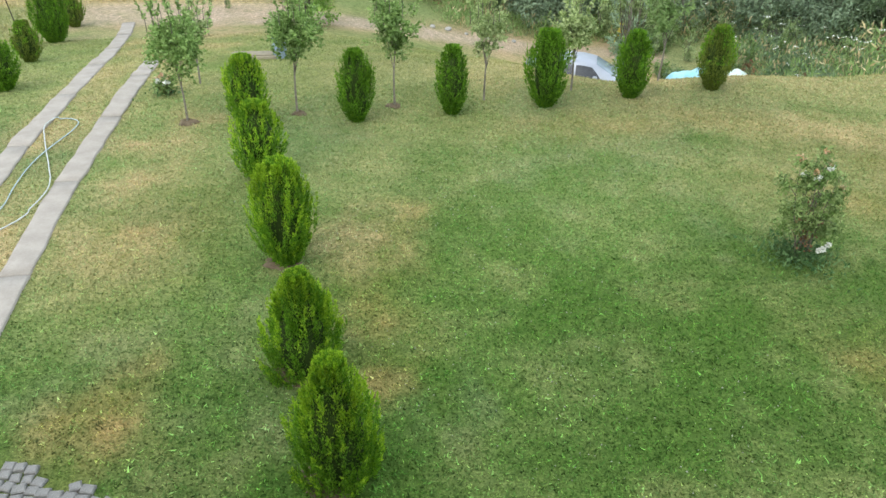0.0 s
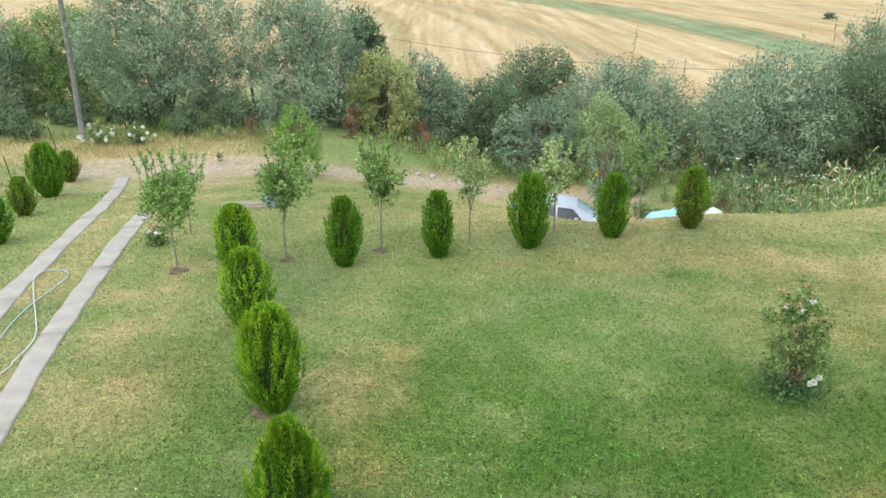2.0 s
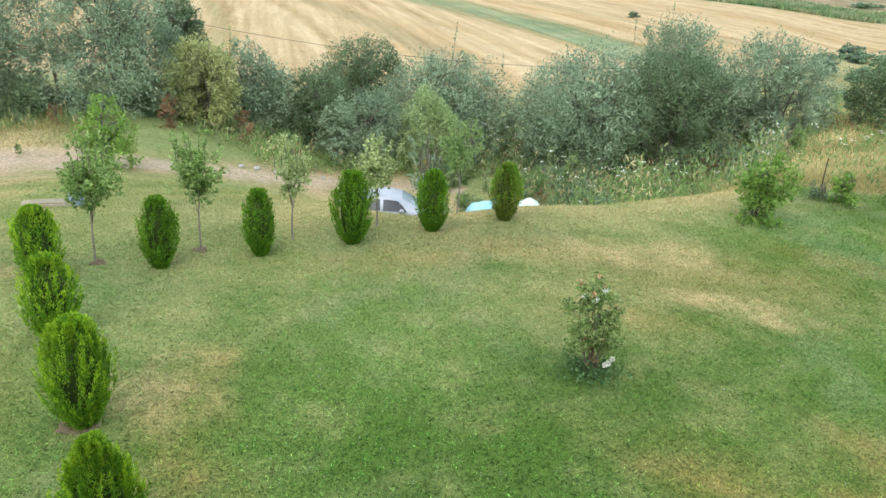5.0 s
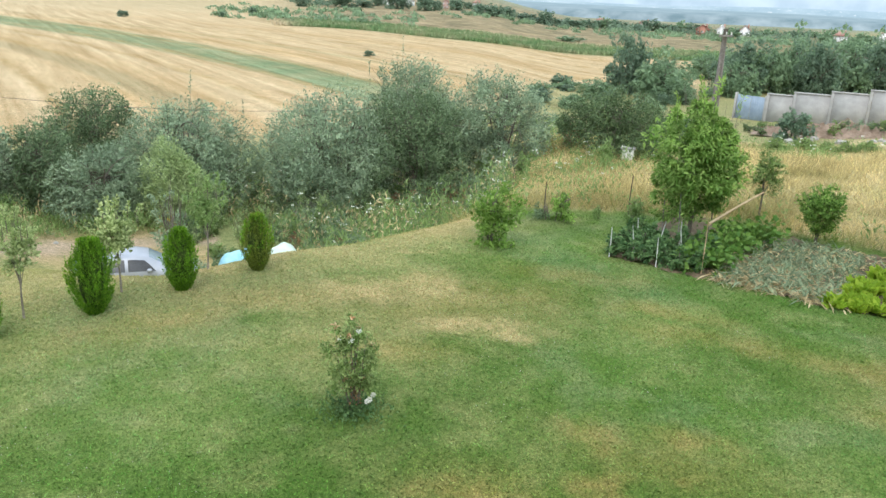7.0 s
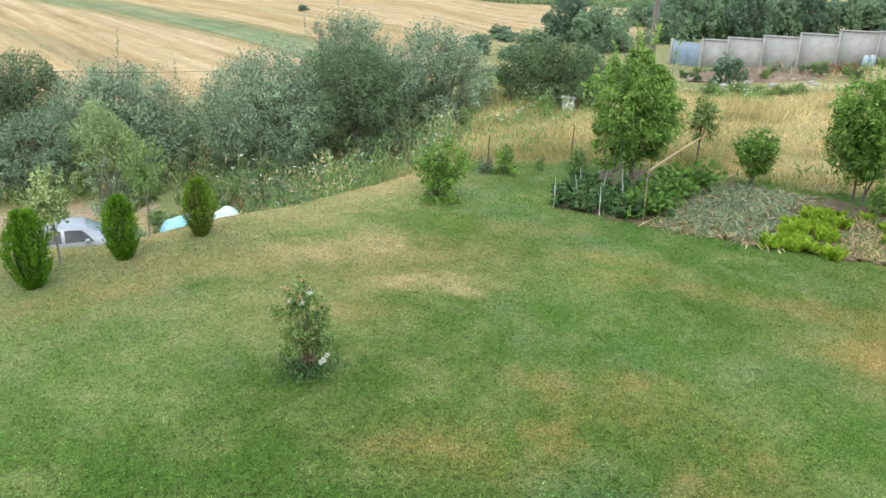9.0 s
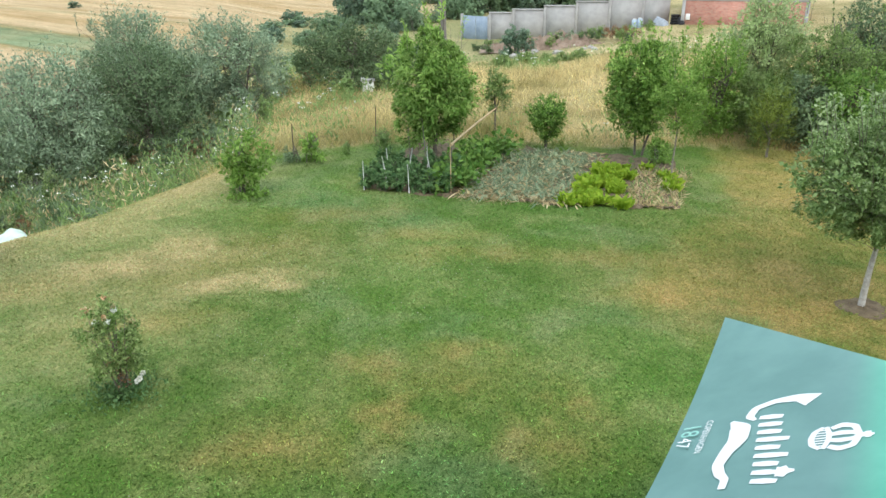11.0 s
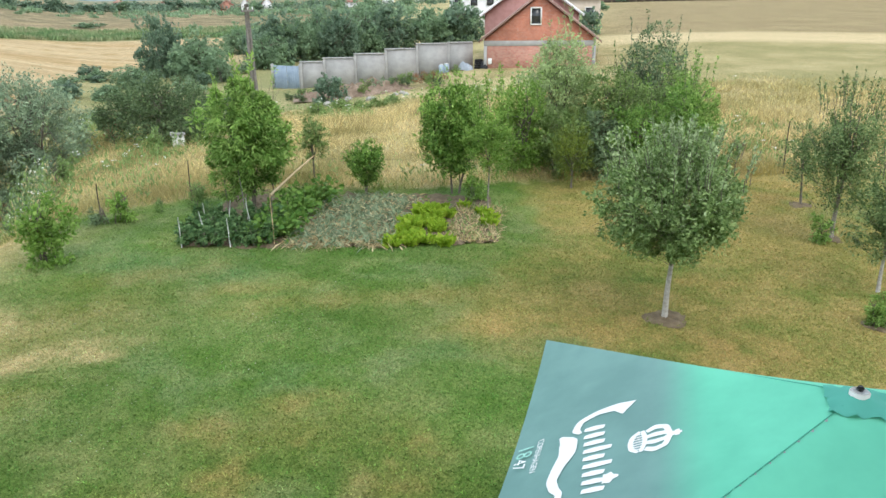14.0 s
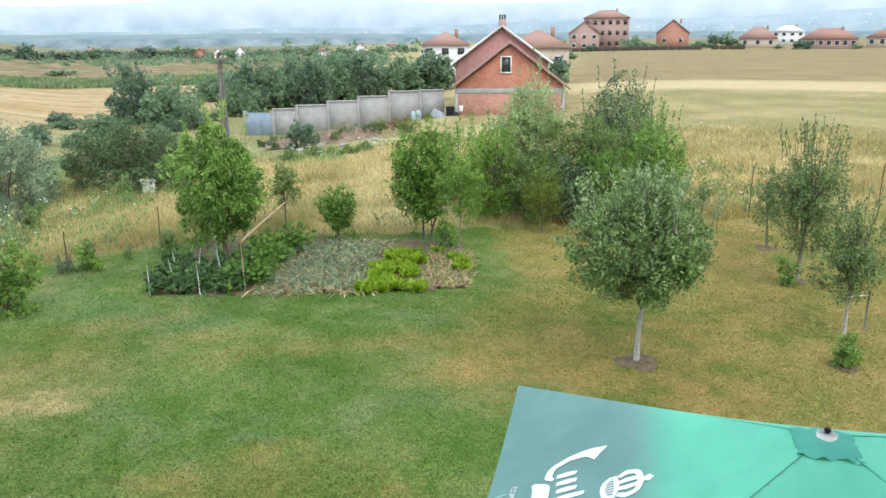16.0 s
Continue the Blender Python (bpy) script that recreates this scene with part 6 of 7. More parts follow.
for x, y, h, w in [(47.8, 98.9, 0.9, 1.6), (33.0, 205.0, 1.6, 3.0), (60.0, 215.0, 1.5, 2.5), (76.0, 240.0, 2.0, 3.0), (50.0, 33.6, 2.3, 2.6), (58.5, 70.0, 1.6, 3.0)]:
    t = plant_tree("field_bush", "single dark bush in the open field", "shrub", x, y, far_kinds[1], rng.uniform(0, 360))
    t.scale = (w / 7.0, w / 7.0, h / 6.0)


def far_scrub():
    """Low scrub that covers the banks before the town."""
    rng = np.random.RandomState(91)
    for name, mat, n, a0, a1, r0, r1, label in (
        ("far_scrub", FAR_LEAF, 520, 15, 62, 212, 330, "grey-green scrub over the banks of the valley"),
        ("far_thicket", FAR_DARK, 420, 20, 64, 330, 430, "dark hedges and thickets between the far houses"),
    ):
        az, r = np.radians(rng.uniform(a0, a1, n)), rng.uniform(r0, r1, n)
        x, y = r * np.sin(az), r * np.cos(az)
        k = wave(x, y, 0.045, 26) + 0.5 * rng.normal(size=n) > -0.1
        x, y = x[k], y[k]
        bag = Bag()
        for a, b in zip(x, y):
            w, h = rng.uniform(1.0, 3.6), rng.uniform(0.6, 2.0) * (1.0 if r0 < 300 else 1.7)
            d = rng.normal(size=(46, 3))
            d = d / np.linalg.norm(d, axis=1)[:, None] * rng.uniform(0.5, 1.0, (46, 1)) * [w, w, h]
            d[:, 2] = np.abs(d[:, 2])
            at = d + [a, b, gz(a, b) - 0.1]
            bag.leaves(rng, at, rng.normal(0, 1, (46, 3)) + [0, 0, 0.5], 0.85, 0.75, 0.1, unit(d + [0, 0, 0.4]))
        tagged(new(name, bag.mesh(name, mat)), label, "scrub", kind="stuff")


far_scrub()


def backdrop_hills(r, lo, hi, seed, colour, shift, pale, name, label, speck=False):
    """Hazy mountains at the end of the valley: a glowing sheet, haze painted in."""
    az = np.radians(np.linspace(-40 if r > 1000 else 33, 150, 260))
    rg = np.random.RandomState(seed)
    h = sum(rg.uniform(0.4, 1) / k * np.sin(k * 2.2 * az + rg.uniform(0, 6.28)) for k in range(1, 9))
    h = lo + (hi - lo) * (h - h.min()) / (h.max() - h.min())
    rows = [np.c_[r * np.sin(az), r * np.cos(az), np.full(len(az), -30.0)], np.c_[(r + 60) * np.sin(az), (r + 60) * np.cos(az), h * 0.5], np.c_[(r + 150) * np.sin(az), (r + 150) * np.cos(az), h]]
    v, m = np.concatenate(rows), len(az)
    q = [[i * m + j, i * m + j + 1, (i + 1) * m + j + 1, (i + 1) * m + j] for i in range(2) for j in range(m - 1)]

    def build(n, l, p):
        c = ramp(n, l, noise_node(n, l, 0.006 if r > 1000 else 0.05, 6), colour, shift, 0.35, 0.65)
        # painted haze: the colour pales into the sky's with height
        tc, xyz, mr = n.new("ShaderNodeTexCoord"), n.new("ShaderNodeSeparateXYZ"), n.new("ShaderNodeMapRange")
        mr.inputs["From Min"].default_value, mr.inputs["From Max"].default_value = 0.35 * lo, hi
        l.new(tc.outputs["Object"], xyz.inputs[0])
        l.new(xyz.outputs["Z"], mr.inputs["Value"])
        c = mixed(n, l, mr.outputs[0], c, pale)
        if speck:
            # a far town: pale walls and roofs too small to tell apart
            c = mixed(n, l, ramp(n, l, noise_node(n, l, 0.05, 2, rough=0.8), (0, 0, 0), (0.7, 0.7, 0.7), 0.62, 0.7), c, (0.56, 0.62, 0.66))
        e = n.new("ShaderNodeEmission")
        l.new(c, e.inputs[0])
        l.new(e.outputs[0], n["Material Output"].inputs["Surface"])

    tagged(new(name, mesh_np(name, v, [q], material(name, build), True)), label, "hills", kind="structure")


backdrop_hills(4500, 150, 275, 4, (0.29, 0.39, 0.48), (0.39, 0.49, 0.58), (0.55, 0.64, 0.74), "backdrop", "glowing backdrop of far blue hills, haze painted in")
backdrop_hills(3800, 25, 95, 9, (0.22, 0.32, 0.39), (0.34, 0.44, 0.51), (0.34, 0.45, 0.54), "backdrop_near", "glowing backdrop of valley slopes with distant town, haze painted in", True)
backdrop_hills(640, 4.5, 8.5, 11, (0.13, 0.2, 0.235), (0.27, 0.345, 0.39), (0.22, 0.31, 0.365), "backdrop_town", "painted hazy backdrop of the valley's far end with houses and trees")

# ---- car, covers, stones and small built things ----


def car(x, y, turn):
    root = thing("hatchback_car", "silver hatchback car parked below the lawn", "car", x, y, None, turn)
    # outline along the length: x, sill, belt line, roof, half width at belt, half width at roof
    prof = np.array([(-1.97, 0.5, 0.72, 0.78, 0.6, 0.55), (-1.93, 0.3, 0.86, 0.98, 0.76, 0.62), (-1.8, 0.24, 0.92, 1.16, 0.81, 0.6), (-1.55, 0.22, 0.95, 1.34, 0.83, 0.58), (-1.2, 0.2, 0.95, 1.41, 0.84, 0.58), (-0.6, 0.2, 0.95, 1.445, 0.845, 0.585), (0.0, 0.2, 0.94, 1.43, 0.845, 0.58), (0.4, 0.2, 0.93, 1.36, 0.84, 0.57), (0.75, 0.2, 0.92, 1.16, 0.84, 0.61), (1.05, 0.2, 0.9, 0.97, 0.835, 0.68), (1.4, 0.21, 0.84, 0.89, 0.82, 0.66), (1.7, 0.24, 0.74, 0.79, 0.76, 0.6), (1.88, 0.3, 0.64, 0.68, 0.66, 0.52), (1.96, 0.42, 0.55, 0.57, 0.55, 0.45)])
    fine = np.linspace(-1.97, 1.96, 44)
    prof = np.c_[fine, *[np.interp(fine, prof[:, 0], prof[:, c]) for c in range(1, 6)]]

    def section(z0, z1, z2, a, b):
        half = [(0.9 * a, z0), (a, 0.5 * (z0 + z1)), (a - 0.012, z1), (b + 0.35 * (a - b), z1 + 0.55 * (z2 - z1)), (b + 0.02, z2 - 0.22 * (z2 - z1)), (b - 0.08, z2 - 0.03 * (z2 - z1)), (0.5 * b, z2 + 0.008)]
        return [(-h, z) for h, z in half] + [(h, z) for h, z in half[::-1]]

    v = [(p[0], w, z) for p in prof for w, z in section(*p[1:])]
    m = 14
    q = [[i * m + j, i * m + (j + 1) % m, (i + 1) * m + (j + 1) % m, (i + 1) * m + j] for i in range(len(prof) - 1) for j in range(m)]
    bag, k = Bag().add(v, q), (len(prof) - 1) * m
    bag.add(v[:m], [[j, j + 1, 12 - j, 13 - j] for j in range(6)])
    bag.add(v[k:], [[13 - j, 12 - j, j + 1, j] for j in range(6)])
    part("body", bag.mesh("body", CAR_PAINT, True), root)

    def skin(px, up, s, lift=0.012):
        """A place on the cabin's side at a share of the height from belt line to roof."""
        z1, z2, a, b = (np.interp(px, fine, prof[:, c]) for c in (2, 3, 4, 5))
        w = np.interp(up, [0, 0.55, 0.78], [a - 0.012, b + 0.35 * (a - b), b + 0.02])
        return (px, s * (w + lift), z1 + up * (z2 - z1))

    for s in (-1, 1):
        for xa, xb, ta, tb in ((-1.5, -1.12, -1.3, -1.06), (-1.04, -0.3, -1.0, -0.3), (-0.2, 0.62, -0.2, 0.3)):
            low, high = np.linspace(xa, xb, 5), np.linspace(ta, tb, 5)
            pts = [skin(x, 0.08, s) for x in low] + [skin((x + y) / 2, 0.5, s) for x, y in zip(low, high)] + [skin(y, 0.76, s) for y in high]
            part("side_window", Bag().add(pts, [[5 * r + c, 5 * r + c + 1, 5 * r + c + 6, 5 * r + c + 5] for r in (0, 1) for c in range(4)]).mesh("side_window", DARK_GLASS, True), root)
    for name, x0, x1 in (("windscreen", 1.02, 0.44), ("rear_window", -1.9, -1.6)):
        pts = []
        for px in np.linspace(x0, x1, 5):
            z2, b = np.interp(px, fine, prof[:, 3]), np.interp(px, fine, prof[:, 5])
            pts += [(px, w * (b - 0.1), z2 + 0.03 - 0.03 * w * w) for w in (-1, -0.5, 0, 0.5, 1)]
        part(name, Bag().add(pts, [[5 * r + c, 5 * r + c + 1, 5 * r + c + 6, 5 * r + c + 5] for r in range(4) for c in range(4)]).mesh(name, CAR_GLASS, True), root)
    for wx in (-1.25, 1.22):
        for s in (-1, 1):
            ty = part("wheel", Bag().tube([[wx, s * 0.68, 0.3], [wx, s * 0.7, 0.3], [wx, s * 0.84, 0.3], [wx, s * 0.86, 0.3]], [0.26, 0.3, 0.3, 0.26], 18).mesh("tyre", RUBBER, True), root)
            part("rim", Bag().tube([[wx, s * 0.8, 0.3], [wx, s * 0.87, 0.3]], [0.19, 0.17], 14).mesh("rim", STEEL), ty)
    for s in (-1, 1):
        part("headlight", Bag().tube([[1.82, s * 0.55, 0.62], [1.93, s * 0.5, 0.58]], [0.1, 0.07], 8).mesh("headlight", PLASTIC_W, True), root)
        part("mirror", Bag().box((0.35, s * 0.88 - 0.07, 0.95), (0.5, s * 0.88 + 0.07, 1.06), 0, 0.03).mesh("mirror", CAR_PAINT), root)


car(4.08, 24.75, -10)


def draped(x, y, turn, length, width, height, seed, mat, name, label):
    """A sheet thrown over a heap, creased, with an uneven hem."""
    rng = np.random.RandomState(seed)
    n, m = 26, 18
    u, w = np.meshgrid(np.linspace(-1, 1, n), np.linspace(-1, 1, m), indexing="ij")
    ph = rng.uniform(0, 6.28, 6)
    top = np.clip(1 - np.abs(u) ** 3.2, 0, 1) ** 0.6 * np.clip(1 - np.abs(w) ** 2.6, 0, 1) ** 0.6
    z = height * top * (0.82 + 0.12 * np.sin(3.2 * u + ph[0]) + 0.08 * np.sin(5 * w + ph[1])) + 0.02 * np.sin(14 * u + 6 * w + ph[2]) + 0.03
    v = np.stack([u * length / 2 * (1 + 0.05 * np.sin(5 * w + ph[3])), w * width / 2 * (1 + 0.06 * np.sin(6 * u + ph[4])), z], -1).reshape(-1, 3)
    q = [[i * m + j, i * m + j + 1, (i + 1) * m + j + 1, (i + 1) * m + j] for i in range(n - 1) for j in range(m - 1)]
    ob = tagged(new(name, mesh_np(name, v, [q], mat, True)), label, "tarpaulin" if name == "tarpaulin" else "sack")
    ob.matrix_basis = pose(x, y, gz(x, y) - 0.02, 0, 0, turn)


draped(7.6, 24.5, -12, 1.8, 1.5, 1.36, 6, TARP_BLUE, "tarpaulin", "light blue tarpaulin over a heap beside the track")
draped(8.95, 24.6, -8, 1.6, 1.4, 1.12, 7, TARP_WHITE, "tarpaulin", "pale greenish tarpaulin over a heap beside the track")
draped(64.7, 28.7, 60, 1.7, 0.6, 0.8, 8, SACK, "sack_pile", "grey plastic sheeting heaped against the wall")
draped(64.9, 26.9, 60, 0.8, 0.7, 0.8, 9, PLASTIC_B, "rubbish_sack", "black rubbish sack at the house corner")
draped(65.2, 27.5, 20, 0.6, 0.5, 0.9, 10, SACK, "sack_pile", "pale bulging sack at the house corner")


def stone(x, y, size, seed, name="field_stone", label="pale rough field stone lying in weeds"):
    rng = np.random.RandomState(seed)
    bm = bmesh.new()
    bmesh.ops.create_icosphere(bm, subdivisions=2, radius=1)
    for v in bm.verts:
        v.co *= 1 + 0.25 * noise.noise(v.co * 1.3 + Vector((seed, 0, 0)))
        v.co.x *= size
        v.co.y *= size * rng.uniform(0.75, 0.8)
        v.co.z *= size * 0.55
    me = bpy.data.meshes.new(name)
    bm.to_mesh(me)
    bm.free()
    me.materials.append(STONE)
    ob = tagged(new(name, me), label, "stone", "stones by the track")
    ob.matrix_basis = pose(x, y, gz(x, y) + size * 0.2, 0, 0, 40 * seed)


for i, (x, y, s) in enumerate([(12.8, 32.4, 0.68), (13.5, 32.6, 0.42), (12.2, 31.8, 0.22), (-0.4, 29.7, 0.16), (0.3, 29.9, 0.1), (-1.0, 29.4, 0.13), (1.2, 30.2, 0.14), (-2.2, 29.0, 0.1), (2.2, 30.6, 0.12)]):
    stone(x, y, s, i + 3)

ob = thing("well_cover", "low weathered concrete block on the grass", "block", -5.0, 18.7, None, 6)
part("block", Bag().box((-0.62, -0.2, -0.1), (0.5, 0.2, 0.1), 0, 0.02).mesh("block", OLD_CONCRETE), ob)
part("lid", Bag().box((-0.55, -0.16, 0.1), (0.43, 0.16, 0.13), 0, 0.012).mesh("lid", OLD_CONCRETE), ob)
ob = thing("water_barrel", "small blue-grey plastic barrel beside the block", "barrel", -4.42, 18.75)
part("drum", Bag().tube([[0, 0, -0.02], [0, 0, 0.05], [0, 0, 0.3], [0, 0, 0.55], [0, 0, 0.6]], [0.15, 0.17, 0.18, 0.17, 0.14], 12).mesh("drum", GATE, True), ob)
part("lid", Bag().tube([[0, 0, 0.6], [0, 0, 0.64]], [0.15, 0.13], 12).mesh("lid", PLASTIC_W), ob)
ob = thing("beehive", "white wooden beehive with grey lid in dry grass", "beehive", 26.1, 25.4, None, -44)
part("hive_box", Bag().box((-0.27, -0.22, 0.06), (0.27, 0.22, 0.56), 0, 0.012).mesh("hive_box", STAKE), ob)
part("lid", Bag().box((-0.33, -0.28, 0.56), (0.33, 0.28, 0.64), 0, 0.012).mesh("lid", WALL_CONCRETE), ob)
part("stand", Bag().box((-0.2, -0.17, -0.1), (0.2, 0.17, 0.06)).mesh("stand", POST_WOOD), ob)


def earth_heap():
    rng = np.random.RandomState(12)
    n = 40
    u, w = np.meshgrid(np.linspace(-1, 1, n), np.linspace(-1, 1, n), indexing="ij")
    r = np.hypot(u, w)
    z = 1.05 * np.clip(1 - r**2, 0, 1) ** 0.9 * (0.7 + 0.35 * np.sin(4 * u + 1) * np.cos(3 * w)) + 0.17 * rng.normal(size=u.shape) * (r < 0.95) - 0.1
    v = np.stack([u * 6.2, w * 2.8, z], -1).reshape(-1, 3)
    q = [[i * n + j, i * n + j + 1, (i + 1) * n + j + 1, (i + 1) * n + j] for i in range(n - 1) for j in range(n - 1)]
    ob = tagged(new("earth_mound", mesh_np("earth_mound", v, [q], EARTH, True)), "heap of reddish earth and rubble before the wall", "heap")
    ob.matrix_basis = pose(55.8, 33.4, gz(55.8, 33.4) - 0.1, 0, 0, -58)


earth_heap()
weed_kind = tree_meshes(137, 6.0, 7.0, 0.1, OLIVE, BARK, 700, 0.6, 0.14, stems=2, limbs=3, rough=0.6, ratio=0.4)
for i, (x, y, s) in enumerate([(56.0, 34.2, 0.16), (57.6, 32.6, 0.13), (59.0, 31.4, 0.18), (60.4, 29.9, 0.14), (55.0, 36.0, 0.2), (58.2, 33.4, 0.11), (54.0, 33.0, 0.15), (61.5, 28.2, 0.16)]):
    t = plant_tree("weed_bush", "dull green weeds growing on the earth heap", "shrub", x, y, weed_kind, 70 * i, "weeds on the heap", 1.0, 0.15)
    t.scale = (s, s, s * 1.1)
rng = np.random.RandomState(76)
heap_weeds = [tree_meshes(138 + k, 1.0, 1.4, 0.02, mat, BARK, 420, 0.13, 0.02, stems=3, limbs=3, rough=0.6, ratio=0.35, upright=0.5) for k, mat in enumerate((WEED, BRAMBLE, RUSTY, WILLOW))]
for i in range(34):
    u, w = rng.uniform(-1.15, 1.1), rng.normal(0, 0.45)
    c, s = math.cos(radians(-58)), math.sin(radians(-58))
    x, y = 55.8 + 6.2 * u * c - 2.8 * w * s, 33.4 + 6.2 * u * s + 2.8 * w * c
    t = plant_tree("heap_weed", "weeds and dry stalks growing over the earth heap", "plant", x, y, heap_weeds[(0, 1, 3, 0, 2, 1, 3)[i % 7]], 50 * i, "weeds on the heap", rng.uniform(0.45, 1.0), 0.55 * max(0.0, 1 - u * u - w * w))
rng = np.random.RandomState(77)
for i in range(20):
    a, r = math.radians(rng.uniform(54.6, 61.5)), rng.uniform(50, 57)
    t = plant_tree("weed_bush", "dull green weeds growing before the earth heap", "shrub", r * math.sin(a), r * math.cos(a), weed_kind, 50 * i, "weeds on the heap", 1.0, 0.02)
    k = rng.uniform(0.06, 0.15)
    t.scale = (k * 1.3, k * 1.3, k)
for i in range(9):
    a, r = math.radians(rng.uniform(56.0, 61.8)), rng.uniform(58.5, 62)
    stone(r * math.sin(a), r * math.cos(a), rng.uniform(0.2, 0.42), 40 + i, "rubble_block", "pale block of rubble lying by the earth heap")

# ---- vegetable garden ----
GF, GD = np.array([0.433, -0.901]), np.array([0.901, 0.433])
G0 = np.array([13.95, 13.4])


def bed(q, d):
    """A place in the vegetable bed: q along its front, d back from it."""
    p = G0 + GF * q + GD * d
    return float(p[0]), float(p[1])


def garden_bed():
    rng = np.random.RandomState(3)
    n, m = 80, 44
    q, d = np.meshgrid(np.linspace(-0.25, 8.1, n), np.linspace(-0.15, 5.3, m), indexing="ij")
    d = d * (1.08 - 0.028 * q) + 0.1 + 0.1 * np.sin(2.2 * q) + (0.35 * ss(6.8, 8.1, q) + 0.06 * np.sin(7 * q)) * ss(1.2, 0.0, d)
    xy = G0 + q[..., None] * GF + d[..., None] * GD
    edge = np.minimum(np.minimum(q + 0.25, 8.3 - q), np.minimum(d + 0.2, 5.3 - d))
    z = ground(xy[..., 0], xy[..., 1]) + 0.06 * ss(0, 0.25, edge) - 0.03 + 0.022 * rng.normal(size=q.shape) + 0.03 * np.sin(q * 9)
    v = np.concatenate([xy, z[..., None]], -1).reshape(-1, 3)
    f = [[i * m + j, (i + 1) * m + j, (i + 1) * m + j + 1, i * m + j + 1] for i in range(n - 1) for j in range(m - 1)]
    tagged(new("garden_bed", mesh_np("garden_bed", v, [f], SOIL, True)), "dug brown soil of the vegetable bed", "soil", kind="structure")


garden_bed()
tomato_kinds = [tree_meshes(200 + k, 0.78, 0.62, 0.06, TOMATO, BARK, 520, 0.1, 0.012, stems=2, limbs=5, ratio=0.55, rough=0.4) for k in range(3)]
rng = np.random.RandomState(9)
for q in np.arange(0.1, 2.3, 0.42):
    for d in (0.14, 0.66, 1.2, 1.75):
        x, y = bed(q + rng.normal(0, 0.05), d + rng.normal(0, 0.05))
        plant_tree("tomato_plant", "dark green bushy tomato plant in the vegetable bed", "plant", x, y, tomato_kinds[rng.randint(3)], rng.uniform(0, 360), "tomato plants", rng.uniform(0.68, 1.0), 0.05)


def stake(x, y, h, lean, mat, label, group=""):
    ob = thing("garden_stake", label, "stake", x, y, None, rng.uniform(0, 360), group)
    part("rod", Bag().tube([[0, 0, -0.1], [lean * 0.5, 0, h * 0.5], [lean, 0.01, h]], 0.013 if mat is not POST_WOOD else 0.011, 6).mesh("rod", mat, True), ob)


for q, d, h, lean in [(0.0, 0.02, 0.98, 0.03), (0.5, 0.55, 1.05, -0.06), (0.25, 1.4, 1.0, 0.02), (1.25, 0.02, 0.95, 0.02), (0.85, 1.2, 1.15, -0.08), (1.6, 1.0, 1.1, 0.05), (1.3, 1.7, 1.05, 0.0), (0.6, 0.2, 0.85, 0.04)]:
    x, y = bed(q, d)
    stake(x, y, h * 0.8, lean * 2.6, STAKE, "white painted stake among tomato plants", "tomato stakes")
for q, d, h, lean in [(1.1, 2.3, 1.5, -0.12), (2.1, 1.2, 1.1, 0.03), (0.5, 2.7, 1.1, 0.05)]:
    x, y = bed(q, d)
    stake(x, y, h, lean, POLE_WOOD, "grey weathered bean stake in the vegetable bed", "bean stakes")
sx, sy = bed(2.35, 0.15)
stake(sx, sy, 1.45, -0.02, TIMBER, "pale bare wooden stake holding a long rail")
tagged(new("wooden_rail", Bag().tube([[sx, sy, 1.32], [(sx + 20.9) / 2, (sy + 14.15) / 2, 1.16], [20.9, 14.15, 0.95]], [0.035, 0.03, 0.025], 6).mesh("wooden_rail", TIMBER, True)), "long peeled wooden rail from stake to tree", "rail")


def squash_meshes(seed):
    rng = np.random.RandomState(seed)
    n = 110
    a, r = rng.uniform(0, 6.283, n), rng.uniform(0.05, 0.5, n)
    at = np.c_[np.cos(a) * r, np.sin(a) * r, rng.uniform(0.1, 0.75, n) * (1.1 - r)]
    stalk = Bag()
    for p in at[::2]:
        stalk.tube([[0, 0, 0], p * [0.6, 0.6, 0.8], p], 0.007, 3, False)
    way = np.c_[np.cos(a), np.sin(a), rng.normal(-0.1, 0.35, n)]
    return stalk.mesh("stalk", SQUASH), Bag().leaves(rng, at, way, 0.135, 0.9, 0.05).mesh("foliage", SQUASH)


squash_kinds = [squash_meshes(220 + k) for k in range(3)]
for q, d in [(2.15, 0.45), (2.55, 0.7), (2.1, 1.1), (2.5, 1.4), (1.95, 1.8), (2.4, 2.1), (2.7, 2.6), (2.2, 2.8), (2.6, 3.3), (2.9, 3.7), (2.4, 3.9), (3.0, 4.2)]:
    x, y = bed(q, d)
    plant_tree("squash_plant", "broad-leaved green squash plant sprawling in the bed", "plant", x, y, squash_kinds[int(q * 10 + d * 7) % 3], 77 * q * d, "squash plants", 1.0 + 0.15 * math.sin(9 * q), 0.03)


